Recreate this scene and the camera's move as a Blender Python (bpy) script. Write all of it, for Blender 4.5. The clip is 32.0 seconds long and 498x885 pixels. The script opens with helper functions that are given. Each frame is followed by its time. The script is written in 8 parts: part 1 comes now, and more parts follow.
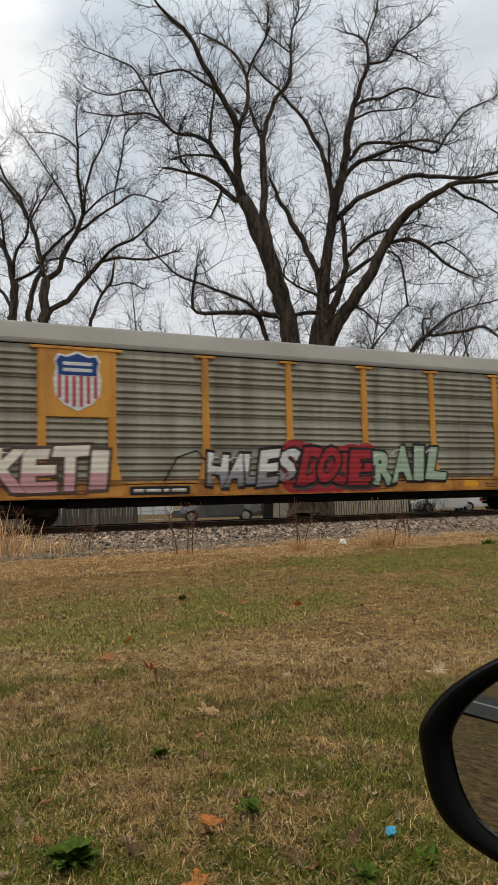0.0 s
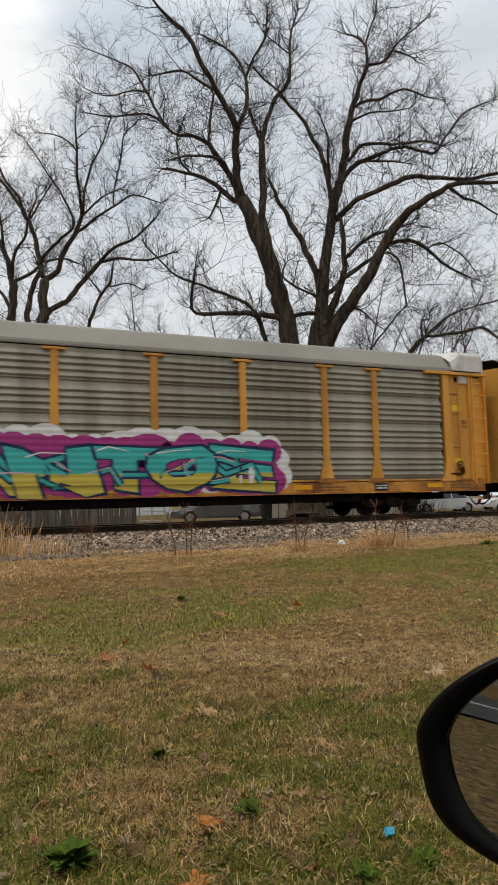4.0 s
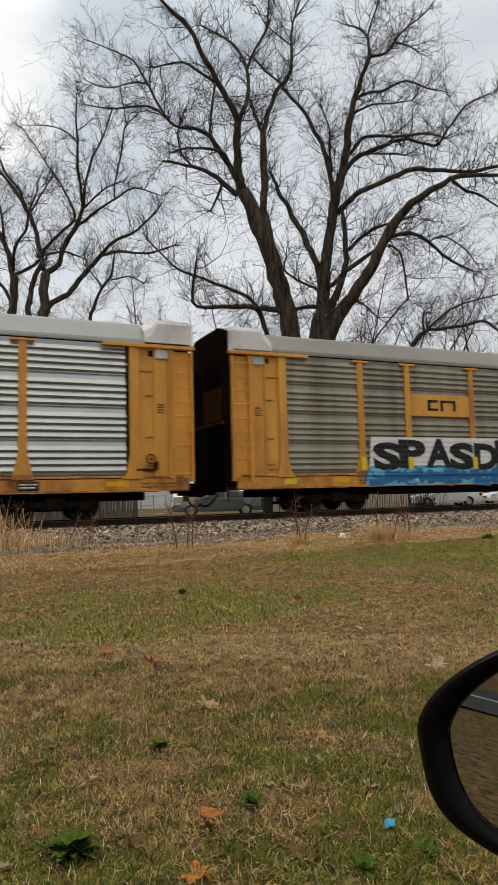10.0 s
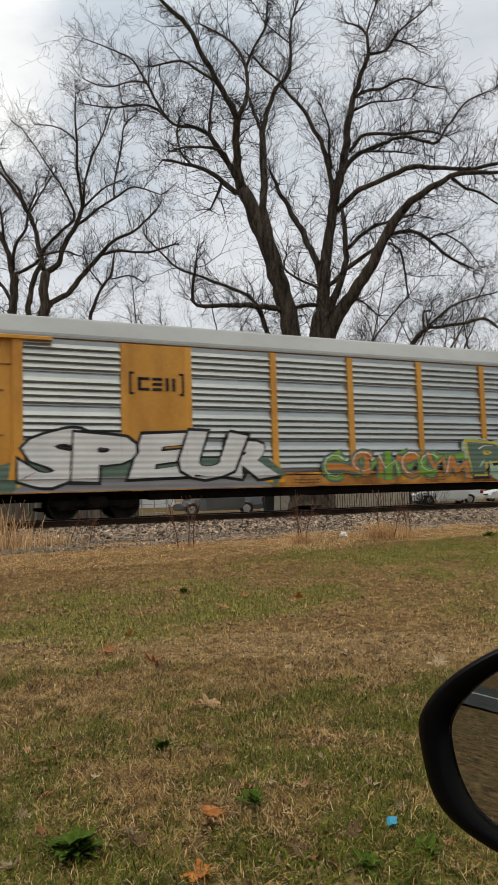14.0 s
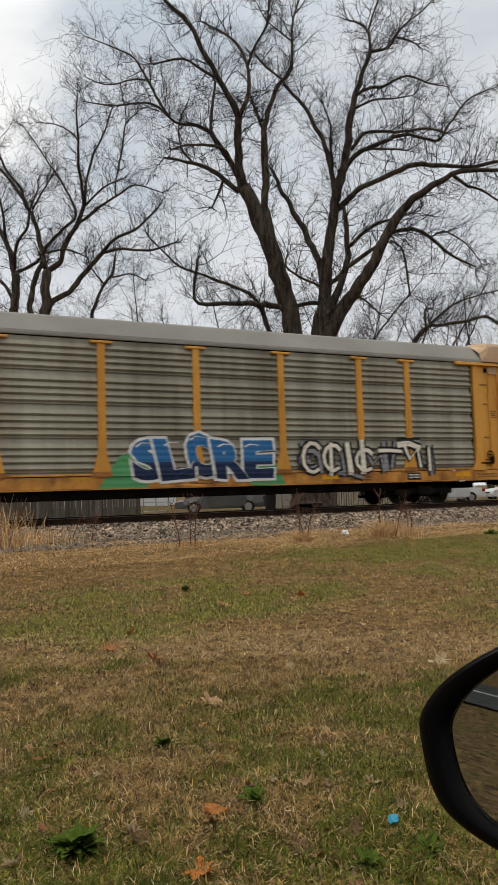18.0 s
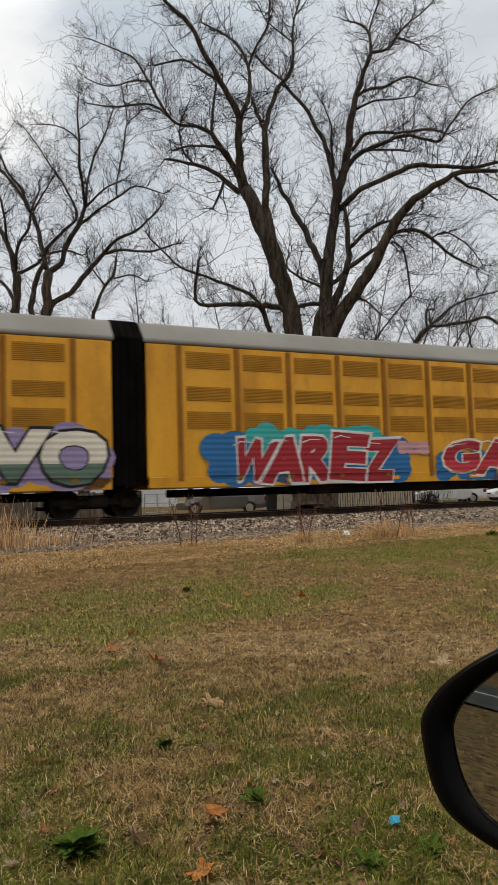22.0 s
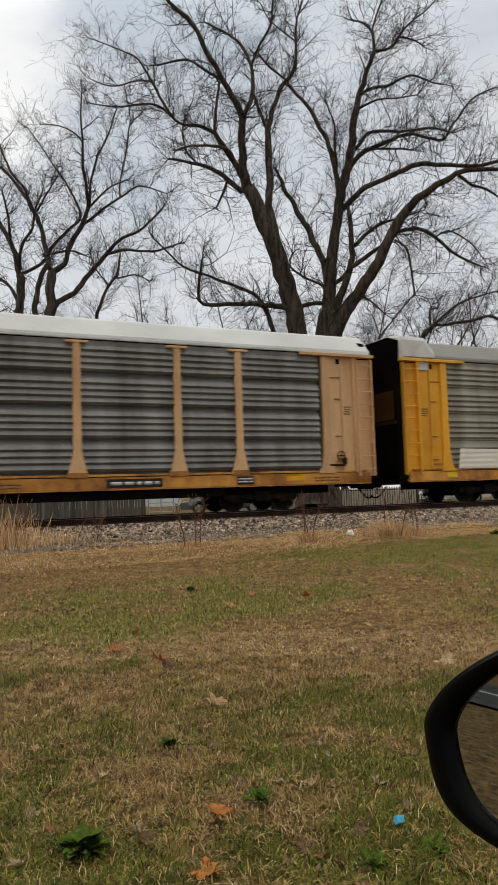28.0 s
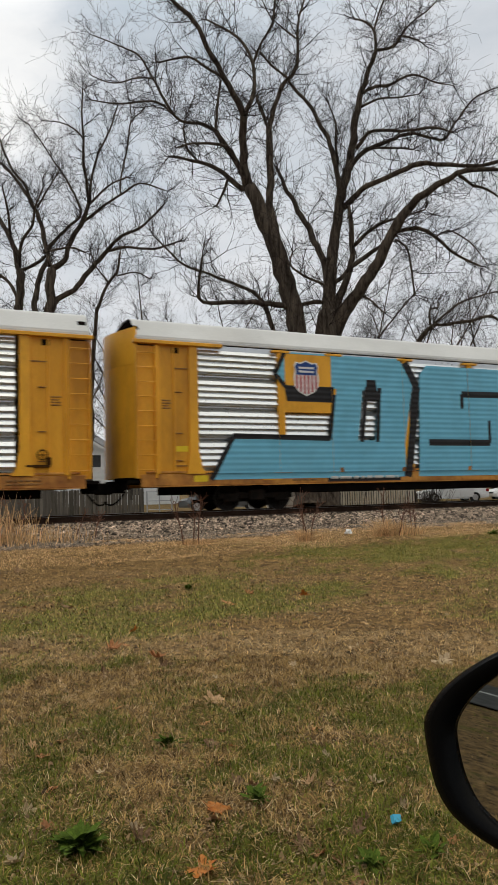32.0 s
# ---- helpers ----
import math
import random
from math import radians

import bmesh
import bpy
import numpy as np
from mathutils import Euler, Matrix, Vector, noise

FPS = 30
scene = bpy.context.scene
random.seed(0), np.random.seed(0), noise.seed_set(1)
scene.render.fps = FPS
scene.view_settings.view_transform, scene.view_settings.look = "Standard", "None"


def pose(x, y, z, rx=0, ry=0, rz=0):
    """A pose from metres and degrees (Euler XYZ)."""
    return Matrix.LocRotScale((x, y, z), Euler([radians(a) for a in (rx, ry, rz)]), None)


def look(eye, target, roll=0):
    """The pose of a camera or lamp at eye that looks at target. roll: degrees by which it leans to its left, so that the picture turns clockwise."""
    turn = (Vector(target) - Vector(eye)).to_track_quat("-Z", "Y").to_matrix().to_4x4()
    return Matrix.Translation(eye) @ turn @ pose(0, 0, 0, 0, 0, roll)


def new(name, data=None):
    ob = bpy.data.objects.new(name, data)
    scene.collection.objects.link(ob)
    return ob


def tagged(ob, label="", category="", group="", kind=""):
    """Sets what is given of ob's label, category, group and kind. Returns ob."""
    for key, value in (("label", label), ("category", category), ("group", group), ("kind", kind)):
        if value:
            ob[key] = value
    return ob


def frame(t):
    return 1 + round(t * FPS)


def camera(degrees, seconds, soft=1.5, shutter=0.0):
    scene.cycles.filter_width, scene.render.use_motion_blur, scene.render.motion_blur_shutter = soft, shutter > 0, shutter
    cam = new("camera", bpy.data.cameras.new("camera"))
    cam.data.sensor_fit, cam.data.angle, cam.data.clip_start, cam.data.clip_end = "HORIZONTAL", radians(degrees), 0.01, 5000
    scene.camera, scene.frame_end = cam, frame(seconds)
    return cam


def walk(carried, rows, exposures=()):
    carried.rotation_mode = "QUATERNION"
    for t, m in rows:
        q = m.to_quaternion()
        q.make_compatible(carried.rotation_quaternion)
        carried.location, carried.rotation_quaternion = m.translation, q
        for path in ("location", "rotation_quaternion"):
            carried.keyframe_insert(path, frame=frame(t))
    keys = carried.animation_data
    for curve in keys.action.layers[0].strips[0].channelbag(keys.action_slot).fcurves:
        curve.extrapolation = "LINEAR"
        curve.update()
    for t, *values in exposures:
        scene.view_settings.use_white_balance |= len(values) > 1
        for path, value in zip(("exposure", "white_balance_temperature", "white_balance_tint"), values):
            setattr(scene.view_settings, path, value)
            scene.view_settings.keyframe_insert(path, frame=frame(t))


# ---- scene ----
# the camera: held in the driver's seat of a parked car, level with the open window
cam = camera(39.93, 32.0, soft=1.5, shutter=0.17)
walk(cam, [
    (0, pose(-0.0019, -0.0012, 1.4511, 94.867, 1.498, -0.001)),
    (0.5, pose(-0.0017, -0.0012, 1.4510, 94.919, 1.504, -0.051)),
    (1, pose(-0.0015, -0.0011, 1.4509, 94.863, 1.543, -0.072)),
    (1.5, pose(-0.0013, -0.0011, 1.4507, 94.920, 1.558, -0.095)),
    (2, pose(-0.0012, -0.0011, 1.4506, 95.043, 1.544, -0.115)),
    (2.5, pose(-0.0010, -0.0011, 1.4505, 94.993, 1.494, -0.144)),
    (3, pose(-0.0008, -0.0010, 1.4504, 94.913, 1.503, -0.134)),
    (3.5, pose(-0.0006, -0.0010, 1.4503, 94.925, 1.459, -0.110)),
    (5.5, pose(0.0001, -0.0009, 1.4498, 94.865, 1.568, -0.025)),
    (6, pose(0.0002, -0.0009, 1.4497, 94.787, 1.621, -0.065)),
    (6.5, pose(0.0001, -0.0006, 1.4495, 94.719, 1.608, -0.073)),
    (7, pose(-0.0001, -0.0003, 1.4494, 94.522, 1.638, -0.019)),
    (7.5, pose(-0.0003, -0.0000, 1.4493, 94.514, 1.483, -0.028)),
    (8, pose(-0.0005, 0.0002, 1.4492, 94.485, 1.314, -0.088)),
    (8.5, pose(-0.0007, 0.0005, 1.4491, 94.408, 1.351, -0.028)),
    (9, pose(-0.0009, 0.0008, 1.4489, 94.453, 1.390, -0.057)),
    (9.5, pose(-0.0007, 0.0007, 1.4491, 94.393, 1.422, -0.067)),
    (10, pose(-0.0006, 0.0006, 1.4492, 94.393, 1.436, -0.001)),
    (10.5, pose(-0.0005, 0.0005, 1.4493, 94.394, 1.483, -0.023)),
    (11, pose(-0.0004, 0.0004, 1.4495, 94.400, 1.566, -0.066)),
    (11.5, pose(-0.0003, 0.0003, 1.4496, 94.372, 1.558, 0.030)),
    (12, pose(-0.0002, 0.0002, 1.4497, 94.398, 1.634, 0.051)),
    (12.5, pose(-0.0001, 0.0001, 1.4499, 94.395, 1.604, 0.061)),
    (13, pose(0.0000, 0.0000, 1.4500, 94.325, 1.646, 0.124)),
    (13.5, pose(0.0001, -0.0000, 1.4500, 94.316, 1.721, 0.099)),
    (14, pose(0.0002, -0.0000, 1.4500, 94.284, 1.688, 0.077)),
    (14.5, pose(0.0003, -0.0001, 1.4500, 94.216, 1.703, 0.080)),
    (16.5, pose(0.0008, -0.0001, 1.4501, 94.233, 1.567, 0.155)),
    (17, pose(0.0009, -0.0001, 1.4501, 94.195, 1.678, 0.140)),
    (17.5, pose(0.0010, -0.0002, 1.4501, 94.141, 1.640, 0.195)),
    (18, pose(0.0011, -0.0002, 1.4501, 94.136, 1.687, 0.213)),
    (18.5, pose(0.0012, -0.0002, 1.4501, 94.110, 1.798, 0.204)),
    (19, pose(0.0013, -0.0002, 1.4501, 94.132, 1.749, 0.226)),
    (19.5, pose(0.0013, -0.0005, 1.4502, 94.140, 1.808, 0.269)),
    (20, pose(0.0012, -0.0007, 1.4504, 94.182, 1.825, 0.322)),
    (20.5, pose(0.0012, -0.0010, 1.4505, 94.157, 1.757, 0.289)),
    (21, pose(0.0011, -0.0012, 1.4506, 94.182, 1.745, 0.294)),
    (21.5, pose(0.0010, -0.0015, 1.4507, 94.250, 1.750, 0.307)),
    (22, pose(0.0010, -0.0017, 1.4508, 94.211, 1.732, 0.312)),
    (22.5, pose(0.0009, -0.0020, 1.4509, 94.198, 1.653, 0.345)),
    (23, pose(0.0009, -0.0022, 1.4511, 94.188, 1.707, 0.367)),
    (23.5, pose(0.0010, -0.0022, 1.4511, 94.210, 1.676, 0.353)),
    (24, pose(0.0011, -0.0022, 1.4511, 94.211, 1.710, 0.369)),
    (24.5, pose(0.0012, -0.0021, 1.4512, 94.152, 1.712, 0.396)),
    (25, pose(0.0014, -0.0021, 1.4512, 94.184, 1.823, 0.465)),
    (25.5, pose(0.0015, -0.0021, 1.4512, 94.110, 1.946, 0.534)),
    (27.5, pose(0.0020, -0.0020, 1.4513, 94.221, 1.828, 0.616)),
    (28, pose(0.0021, -0.0019, 1.4514, 94.179, 1.816, 0.630)),
    (28.5, pose(0.0016, -0.0018, 1.4515, 94.064, 1.798, 0.560)),
    (29, pose(0.0011, -0.0017, 1.4516, 94.045, 1.742, 0.585)),
    (29.5, pose(0.0006, -0.0016, 1.4518, 94.008, 1.639, 0.592)),
    (30, pose(0.0001, -0.0015, 1.4519, 93.947, 1.584, 0.545)),
    (30.5, pose(-0.0004, -0.0014, 1.4520, 93.999, 1.641, 0.591)),
    (31, pose(-0.0009, -0.0013, 1.4522, 94.050, 1.513, 0.577)),
    (31.5, pose(-0.0014, -0.0012, 1.4523, 94.000, 1.485, 0.604)),
    (32, pose(-0.0019, -0.0011, 1.4524, 94.042, 1.396, 0.495)),
], exposures=[(0, 0.0), (14.5, 0.0), (19, -0.07), (32, -0.07)])

# ---- light: an overcast winter sky, brighter low on the west side ----
world = bpy.data.worlds.new("overcast_sky")
scene.world = world
world.use_nodes = True


def make_sky(w):
    t = w.node_tree
    t.nodes.clear()
    sky = t.nodes.new("ShaderNodeTexSky")
    sky.sky_type, sky.sun_disc = "NISHITA", False
    sky.sun_elevation, sky.sun_rotation = radians(28), radians(-52)
    pos = t.nodes.new("ShaderNodeTexCoord")
    # clouds: stretched flat, thicker blue-grey and thinner white
    flat = t.nodes.new("ShaderNodeMapping")
    flat.inputs["Scale"].default_value = (1.0, 1.0, 2.2)
    cloud = t.nodes.new("ShaderNodeTexNoise")
    cloud.inputs["Scale"].default_value, cloud.inputs["Detail"].default_value = 2.6, 8
    cloud.inputs["Roughness"].default_value, cloud.inputs["Distortion"].default_value = 0.55, 0.4
    ramp = t.nodes.new("ShaderNodeValToRGB")
    ramp.color_ramp.elements[0].position, ramp.color_ramp.elements[0].color = 0.34, (0.53, 0.595, 0.655, 1)
    ramp.color_ramp.elements[1].position, ramp.color_ramp.elements[1].color = 0.66, (0.85, 0.86, 0.88, 1)
    dim = t.nodes.new("ShaderNodeMixRGB")
    dim.blend_type, dim.inputs[0].default_value = "MULTIPLY", 1.0
    dim.inputs[2].default_value = (0.10, 0.10, 0.10, 1)
    mix = t.nodes.new("ShaderNodeMixRGB")
    mix.inputs[0].default_value = 0.90
    # the thin bright place in the cloud, and the paler haze low down
    near = t.nodes.new("ShaderNodeVectorMath")
    near.operation, near.inputs[1].default_value = "DOT_PRODUCT", (-0.335, 0.775, 0.535)
    near_warp = t.nodes.new("ShaderNodeMath")
    near_warp.operation, near_warp.inputs[1].default_value = "MULTIPLY_ADD", 0.030
    thin = t.nodes.new("ShaderNodeMapRange")
    thin.interpolation_type = "SMOOTHSTEP"
    thin.inputs["From Min"].default_value, thin.inputs["From Max"].default_value = 1.000, 1.016
    bright = t.nodes.new("ShaderNodeMixRGB")
    bright.inputs[2].default_value = (1.02, 1.02, 1.01, 1)
    up = t.nodes.new("ShaderNodeSeparateXYZ")
    haze = t.nodes.new("ShaderNodeMapRange")
    haze.inputs["From Min"].default_value, haze.inputs["From Max"].default_value = 0.12, 0.42
    haze.inputs["To Min"].default_value, haze.inputs["To Max"].default_value = 0.60, 0.0
    low = t.nodes.new("ShaderNodeMixRGB")
    low.inputs[2].default_value = (0.84, 0.835, 0.845, 1)
    over = t.nodes.new("ShaderNodeMapRange")
    over.inputs["From Min"].default_value, over.inputs["From Max"].default_value = 0.58, 0.85
    head = t.nodes.new("ShaderNodeMixRGB")
    head.inputs[2].default_value = (0.80, 0.765, 0.68, 1)
    rise = t.nodes.new("ShaderNodeMapRange")
    rise.inputs["From Min"].default_value, rise.inputs["From Max"].default_value = 0.56, 1.0
    rise.inputs["To Min"].default_value, rise.inputs["To Max"].default_value = 1.0, 2.8
    back = t.nodes.new("ShaderNodeBackground")
    out = t.nodes.new("ShaderNodeOutputWorld")
    for a, b in ((pos.outputs["Generated"], flat.inputs["Vector"]), (flat.outputs["Vector"], cloud.inputs["Vector"]), (cloud.outputs["Fac"], ramp.inputs["Fac"]),
                 (sky.outputs["Color"], dim.inputs[1]), (dim.outputs["Color"], mix.inputs[1]), (ramp.outputs["Color"], mix.inputs[2]),
                 (pos.outputs["Generated"], up.inputs[0]), (up.outputs["Z"], rise.inputs["Value"]), (up.outputs["Z"], haze.inputs["Value"]),
                 (pos.outputs["Generated"], near.inputs[0]), (cloud.outputs["Fac"], near_warp.inputs[0]), (near.outputs["Value"], near_warp.inputs[2]), (near_warp.outputs[0], thin.inputs["Value"]),
                 (haze.outputs[0], low.inputs[0]), (mix.outputs["Color"], low.inputs[1]), (thin.outputs[0], bright.inputs[0]), (low.outputs["Color"], bright.inputs[1]),
                 (up.outputs["Z"], over.inputs["Value"]), (over.outputs[0], head.inputs[0]), (bright.outputs["Color"], head.inputs[1]), (head.outputs["Color"], back.inputs["Color"]), (rise.outputs[0], back.inputs["Strength"]), (back.outputs["Background"], out.inputs["Surface"])):
        t.links.new(a, b)


make_sky(world)
sun = new("sun", bpy.data.lights.new("sun", "SUN"))
sun.data.energy, sun.data.angle, sun.data.color = 0.6, radians(25), (1.0, 0.96, 0.9)
sun.matrix_world = look((-30, 24, 20), (0, 0, 0))

# ---- the track's own axes: s along it (to the right and away), d across it (away from the camera) ----
TURN = 24.34
TRACK = pose(0, 0, 0, 0, 0, TURN)
RAIL_TOP = 0.858
MIDDLE = 20.41          # the track's middle line, across
SPEED, GAIN = 16.169, 0.0182


def to_world(s, d, z=0.0):
    return TRACK @ Vector((s, d, z))


def to_track(x, y):
    v = TRACK.inverted() @ Vector((x, y, 0))
    return v.x, v.y

# ---- materials ----
def surface(name, a, b, scale=2.0, rough=0.6, metal=0.0, bump=0.0, fine=40.0, stretch=(1, 1, 1), vary=0.0, dirt=None, dirt_amount=0.5, island=False, spec=0.3, bands=None, dirt_from=0.50, uneven=0.12):
    """A node material: two tones at two scales, an optional dirt tone in patches, and relief."""
    m = bpy.data.materials.new(name)
    m.use_nodes = True
    t = m.node_tree
    n, l = t.nodes, t.links
    shader = n["Principled BSDF"]
    pos = n.new("ShaderNodeTexCoord")
    warp = n.new("ShaderNodeMapping")
    warp.inputs["Scale"].default_value = stretch
    l.new(pos.outputs["Object"], warp.inputs["Vector"])
    vector = warp.outputs["Vector"]
    info = n.new("ShaderNodeObjectInfo")
    shift = n.new("ShaderNodeVectorMath")
    shift.operation = "ADD"
    l.new(vector, shift.inputs[0])
    spread = n.new("ShaderNodeMath")
    spread.operation, spread.inputs[1].default_value = "MULTIPLY", 37.0
    l.new(info.outputs["Random"], spread.inputs[0])
    l.new(spread.outputs[0], shift.inputs[1])
    vector = shift.outputs[0]
    big = n.new("ShaderNodeTexNoise")
    big.inputs["Scale"].default_value, big.inputs["Detail"].default_value = scale, 6
    small = n.new("ShaderNodeTexNoise")
    small.inputs["Scale"].default_value, small.inputs["Detail"].default_value = fine, 3
    l.new(vector, big.inputs["Vector"])
    l.new(vector, small.inputs["Vector"])
    add = n.new("ShaderNodeMath")
    add.operation = "MULTIPLY_ADD"
    l.new(small.outputs["Fac"], add.inputs[0])
    add.inputs[1].default_value = 0.45
    l.new(big.outputs["Fac"], add.inputs[2])
    ramp = n.new("ShaderNodeValToRGB")
    ramp.color_ramp.elements[0].position, ramp.color_ramp.elements[1].position = 0.52, 0.92
    ramp.color_ramp.elements[0].color, ramp.color_ramp.elements[1].color = (*a, 1), (*b, 1)
    l.new(add.outputs[0], ramp.inputs["Fac"])
    colour = ramp.outputs["Color"]
    if dirt:
        spots = n.new("ShaderNodeTexNoise")
        spots.inputs["Scale"].default_value, spots.inputs["Detail"].default_value = scale * 0.6, 9
        spots.inputs["Roughness"].default_value = 0.65
        l.new(vector, spots.inputs["Vector"])
        edge = n.new("ShaderNodeMapRange")
        edge.inputs["From Min"].default_value, edge.inputs["From Max"].default_value = dirt_from, dirt_from + 0.22
        edge.inputs["To Max"].default_value = dirt_amount
        l.new(spots.outputs["Fac"], edge.inputs["Value"])
        mix = n.new("ShaderNodeMixRGB")
        l.new(edge.outputs[0], mix.inputs[0])
        l.new(colour, mix.inputs[1])
        mix.inputs[2].default_value = (*dirt, 1)
        colour = mix.outputs["Color"]
    if vary or island:
        hue = n.new("ShaderNodeHueSaturation")
        value = n.new("ShaderNodeMapRange")
        value.inputs["To Min"].default_value, value.inputs["To Max"].default_value = 1 - vary, 1 + vary
        if island:
            geo = n.new("ShaderNodeNewGeometry")
            l.new(geo.outputs["Random Per Island"], value.inputs["Value"])
        else:
            l.new(info.outputs["Random"], value.inputs["Value"])
        l.new(value.outputs[0], hue.inputs["Value"])
        l.new(colour, hue.inputs["Color"])
        colour = hue.outputs["Color"]
    l.new(colour, shader.inputs["Base Color"])
    gloss = n.new("ShaderNodeMapRange")
    gloss.inputs["To Min"].default_value, gloss.inputs["To Max"].default_value = max(0.02, rough - uneven), min(1, rough + uneven)
    l.new(small.outputs["Fac"], gloss.inputs["Value"])
    l.new(gloss.outputs[0], shader.inputs["Roughness"])
    shader.inputs["Metallic"].default_value = metal
    shader.inputs["Specular IOR Level"].default_value = spec
    height = add.outputs[0]
    if bands:
        wave = n.new("ShaderNodeTexWave")
        wave.wave_type, wave.bands_direction = "BANDS", "Z"
        wave.inputs["Scale"].default_value, wave.inputs["Distortion"].default_value = bands, 0.0
        l.new(pos.outputs["Object"], wave.inputs["Vector"])
        height = wave.outputs["Fac"]
    if bump:
        relief = n.new("ShaderNodeBump")
        relief.inputs["Strength"].default_value, relief.inputs["Distance"].default_value = min(1.0, bump * 20), bump
        l.new(height, relief.inputs["Height"])
        l.new(relief.outputs["Normal"], shader.inputs["Normal"])
    return m


def paint_coat(name, c, rough=0.55):
    """Spray paint over corrugated sheet: faded in patches, ridged like the metal below it."""
    dark = tuple(0.86 * v for v in c)
    return surface(name, dark, c, 1.6, rough, 0, 0.02, 30, dirt=tuple(0.6 * v + 0.05 for v in c), dirt_amount=0.3, bands=1.85)


M = {}
M["yellow"] = surface("weathered_yellow_paint", (0.60, 0.275, 0.040), (0.78, 0.39, 0.072), 0.9, 0.5, 0, 0.002, 22, (1, 1, 0.35), 0.08, (0.27, 0.105, 0.03), 0.7)
M["deep_yellow"] = surface("deep_yellow_paint", (0.70, 0.325, 0.022), (0.88, 0.44, 0.036), 0.9, 0.42, 0, 0.002, 22, (1, 1, 0.35), 0.06, (0.26, 0.10, 0.02), 0.6, spec=0.3)
M["pale_yellow"] = surface("sun_bleached_salmon_paint", (0.58, 0.34, 0.16), (0.74, 0.47, 0.24), 0.9, 0.6, 0, 0.002, 22, (1, 1, 0.35), 0.06, (0.32, 0.17, 0.08), 0.5)
M["brown_panel"] = surface("grimy_brown_grey_steel_sheet", (0.20, 0.168, 0.122), (0.31, 0.268, 0.20), 0.9, 0.6, 0.1, 0.001, 18, (2.0, 1, 0.16), 0.10, (0.105, 0.075, 0.047), 0.75, dirt_from=0.46)
M["grey_panel"] = surface("weathered_grey_steel_sheet", (0.225, 0.209, 0.160), (0.33, 0.31, 0.243), 0.9, 0.55, 0.1, 0.001, 18, (2.0, 1, 0.16), 0.10, (0.12, 0.094, 0.062), 0.65, dirt_from=0.47)
M["silver_panel"] = surface("galvanised_steel_sheet", (0.335, 0.355, 0.35), (0.40, 0.422, 0.414), 0.9, 0.34, 0.80, 0, 18, (0.4, 1, 0.5), 0.06, (0.245, 0.255, 0.245), 0.5, uneven=0.03)
M["bright_panel"] = surface("bright_galvanised_steel_sheet", (0.58, 0.605, 0.62), (0.66, 0.685, 0.695), 0.9, 0.28, 0.88, 0, 18, (0.3, 1, 0.5), 0.05, (0.44, 0.46, 0.455), 0.3, uneven=0.02)
M["dark_panel"] = surface("dull_dark_grey_steel_sheet", (0.13, 0.125, 0.115), (0.23, 0.225, 0.21), 0.9, 0.5, 0.3, 0.002, 18, (2.2, 1, 0.35), 0.1, (0.085, 0.075, 0.065), 0.6)
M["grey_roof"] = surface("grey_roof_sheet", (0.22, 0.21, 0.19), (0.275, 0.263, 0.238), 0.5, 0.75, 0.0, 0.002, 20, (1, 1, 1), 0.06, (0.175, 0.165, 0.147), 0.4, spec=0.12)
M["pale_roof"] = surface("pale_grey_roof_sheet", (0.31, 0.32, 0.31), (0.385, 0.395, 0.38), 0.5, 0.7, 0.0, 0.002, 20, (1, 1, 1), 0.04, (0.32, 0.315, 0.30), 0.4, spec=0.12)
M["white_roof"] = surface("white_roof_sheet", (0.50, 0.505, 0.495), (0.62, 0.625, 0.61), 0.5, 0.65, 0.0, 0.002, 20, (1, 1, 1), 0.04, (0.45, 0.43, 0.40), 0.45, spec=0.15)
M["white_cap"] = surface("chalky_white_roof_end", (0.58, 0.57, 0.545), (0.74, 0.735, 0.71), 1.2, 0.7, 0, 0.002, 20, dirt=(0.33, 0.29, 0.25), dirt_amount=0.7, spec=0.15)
M["tan_cap"] = surface("tan_roof_end", (0.46, 0.30, 0.17), (0.58, 0.40, 0.25), 1.2, 0.6, 0, 0.002, 20, dirt=(0.30, 0.20, 0.12), dirt_amount=0.5)
# near-black without specular; underframe, deck, roof rail and end recess use it
M["under"] = surface("black_underframe_and_shade", (0.004, 0.0035, 0.003), (0.010, 0.0085, 0.0075), 2.0, 0.75, 0, 0.003, 30, dirt=(0.02, 0.013, 0.009), dirt_amount=0.5, spec=0.0)
# near-black colour stands in for the shaded interior at the wagon ends
M["dark_end"] = surface("shade_black_end", (0.004, 0.003, 0.003), (0.009, 0.007, 0.006), 0.6, 0.7, 0, 0.003, 30, dirt=(0.02, 0.012, 0.006), dirt_amount=0.6, spec=0.0)
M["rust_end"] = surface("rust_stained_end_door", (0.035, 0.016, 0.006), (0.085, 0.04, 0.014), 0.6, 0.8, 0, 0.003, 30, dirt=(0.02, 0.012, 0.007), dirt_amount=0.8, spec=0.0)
M["sill"] = surface("rust_streaked_yellow_sill", (0.50, 0.21, 0.04), (0.74, 0.36, 0.07), 1.6, 0.6, 0, 0.002, 16, (1, 1, 0.7), 0.08, (0.17, 0.055, 0.018), 0.95, dirt_from=0.43)
M["post_foot"] = surface("rust_brown_post_foot", (0.24, 0.095, 0.03), (0.46, 0.20, 0.05), 2.5, 0.65, 0, 0.002, 20, vary=0.25, dirt=(0.13, 0.05, 0.02), dirt_amount=0.7)
M["steel"] = surface("worn_bogie_steel", (0.008, 0.007, 0.006), (0.022, 0.018, 0.015), 4, 0.6, 0.3, 0.003, 40, dirt=(0.06, 0.035, 0.02), dirt_amount=0.6, spec=0.08)
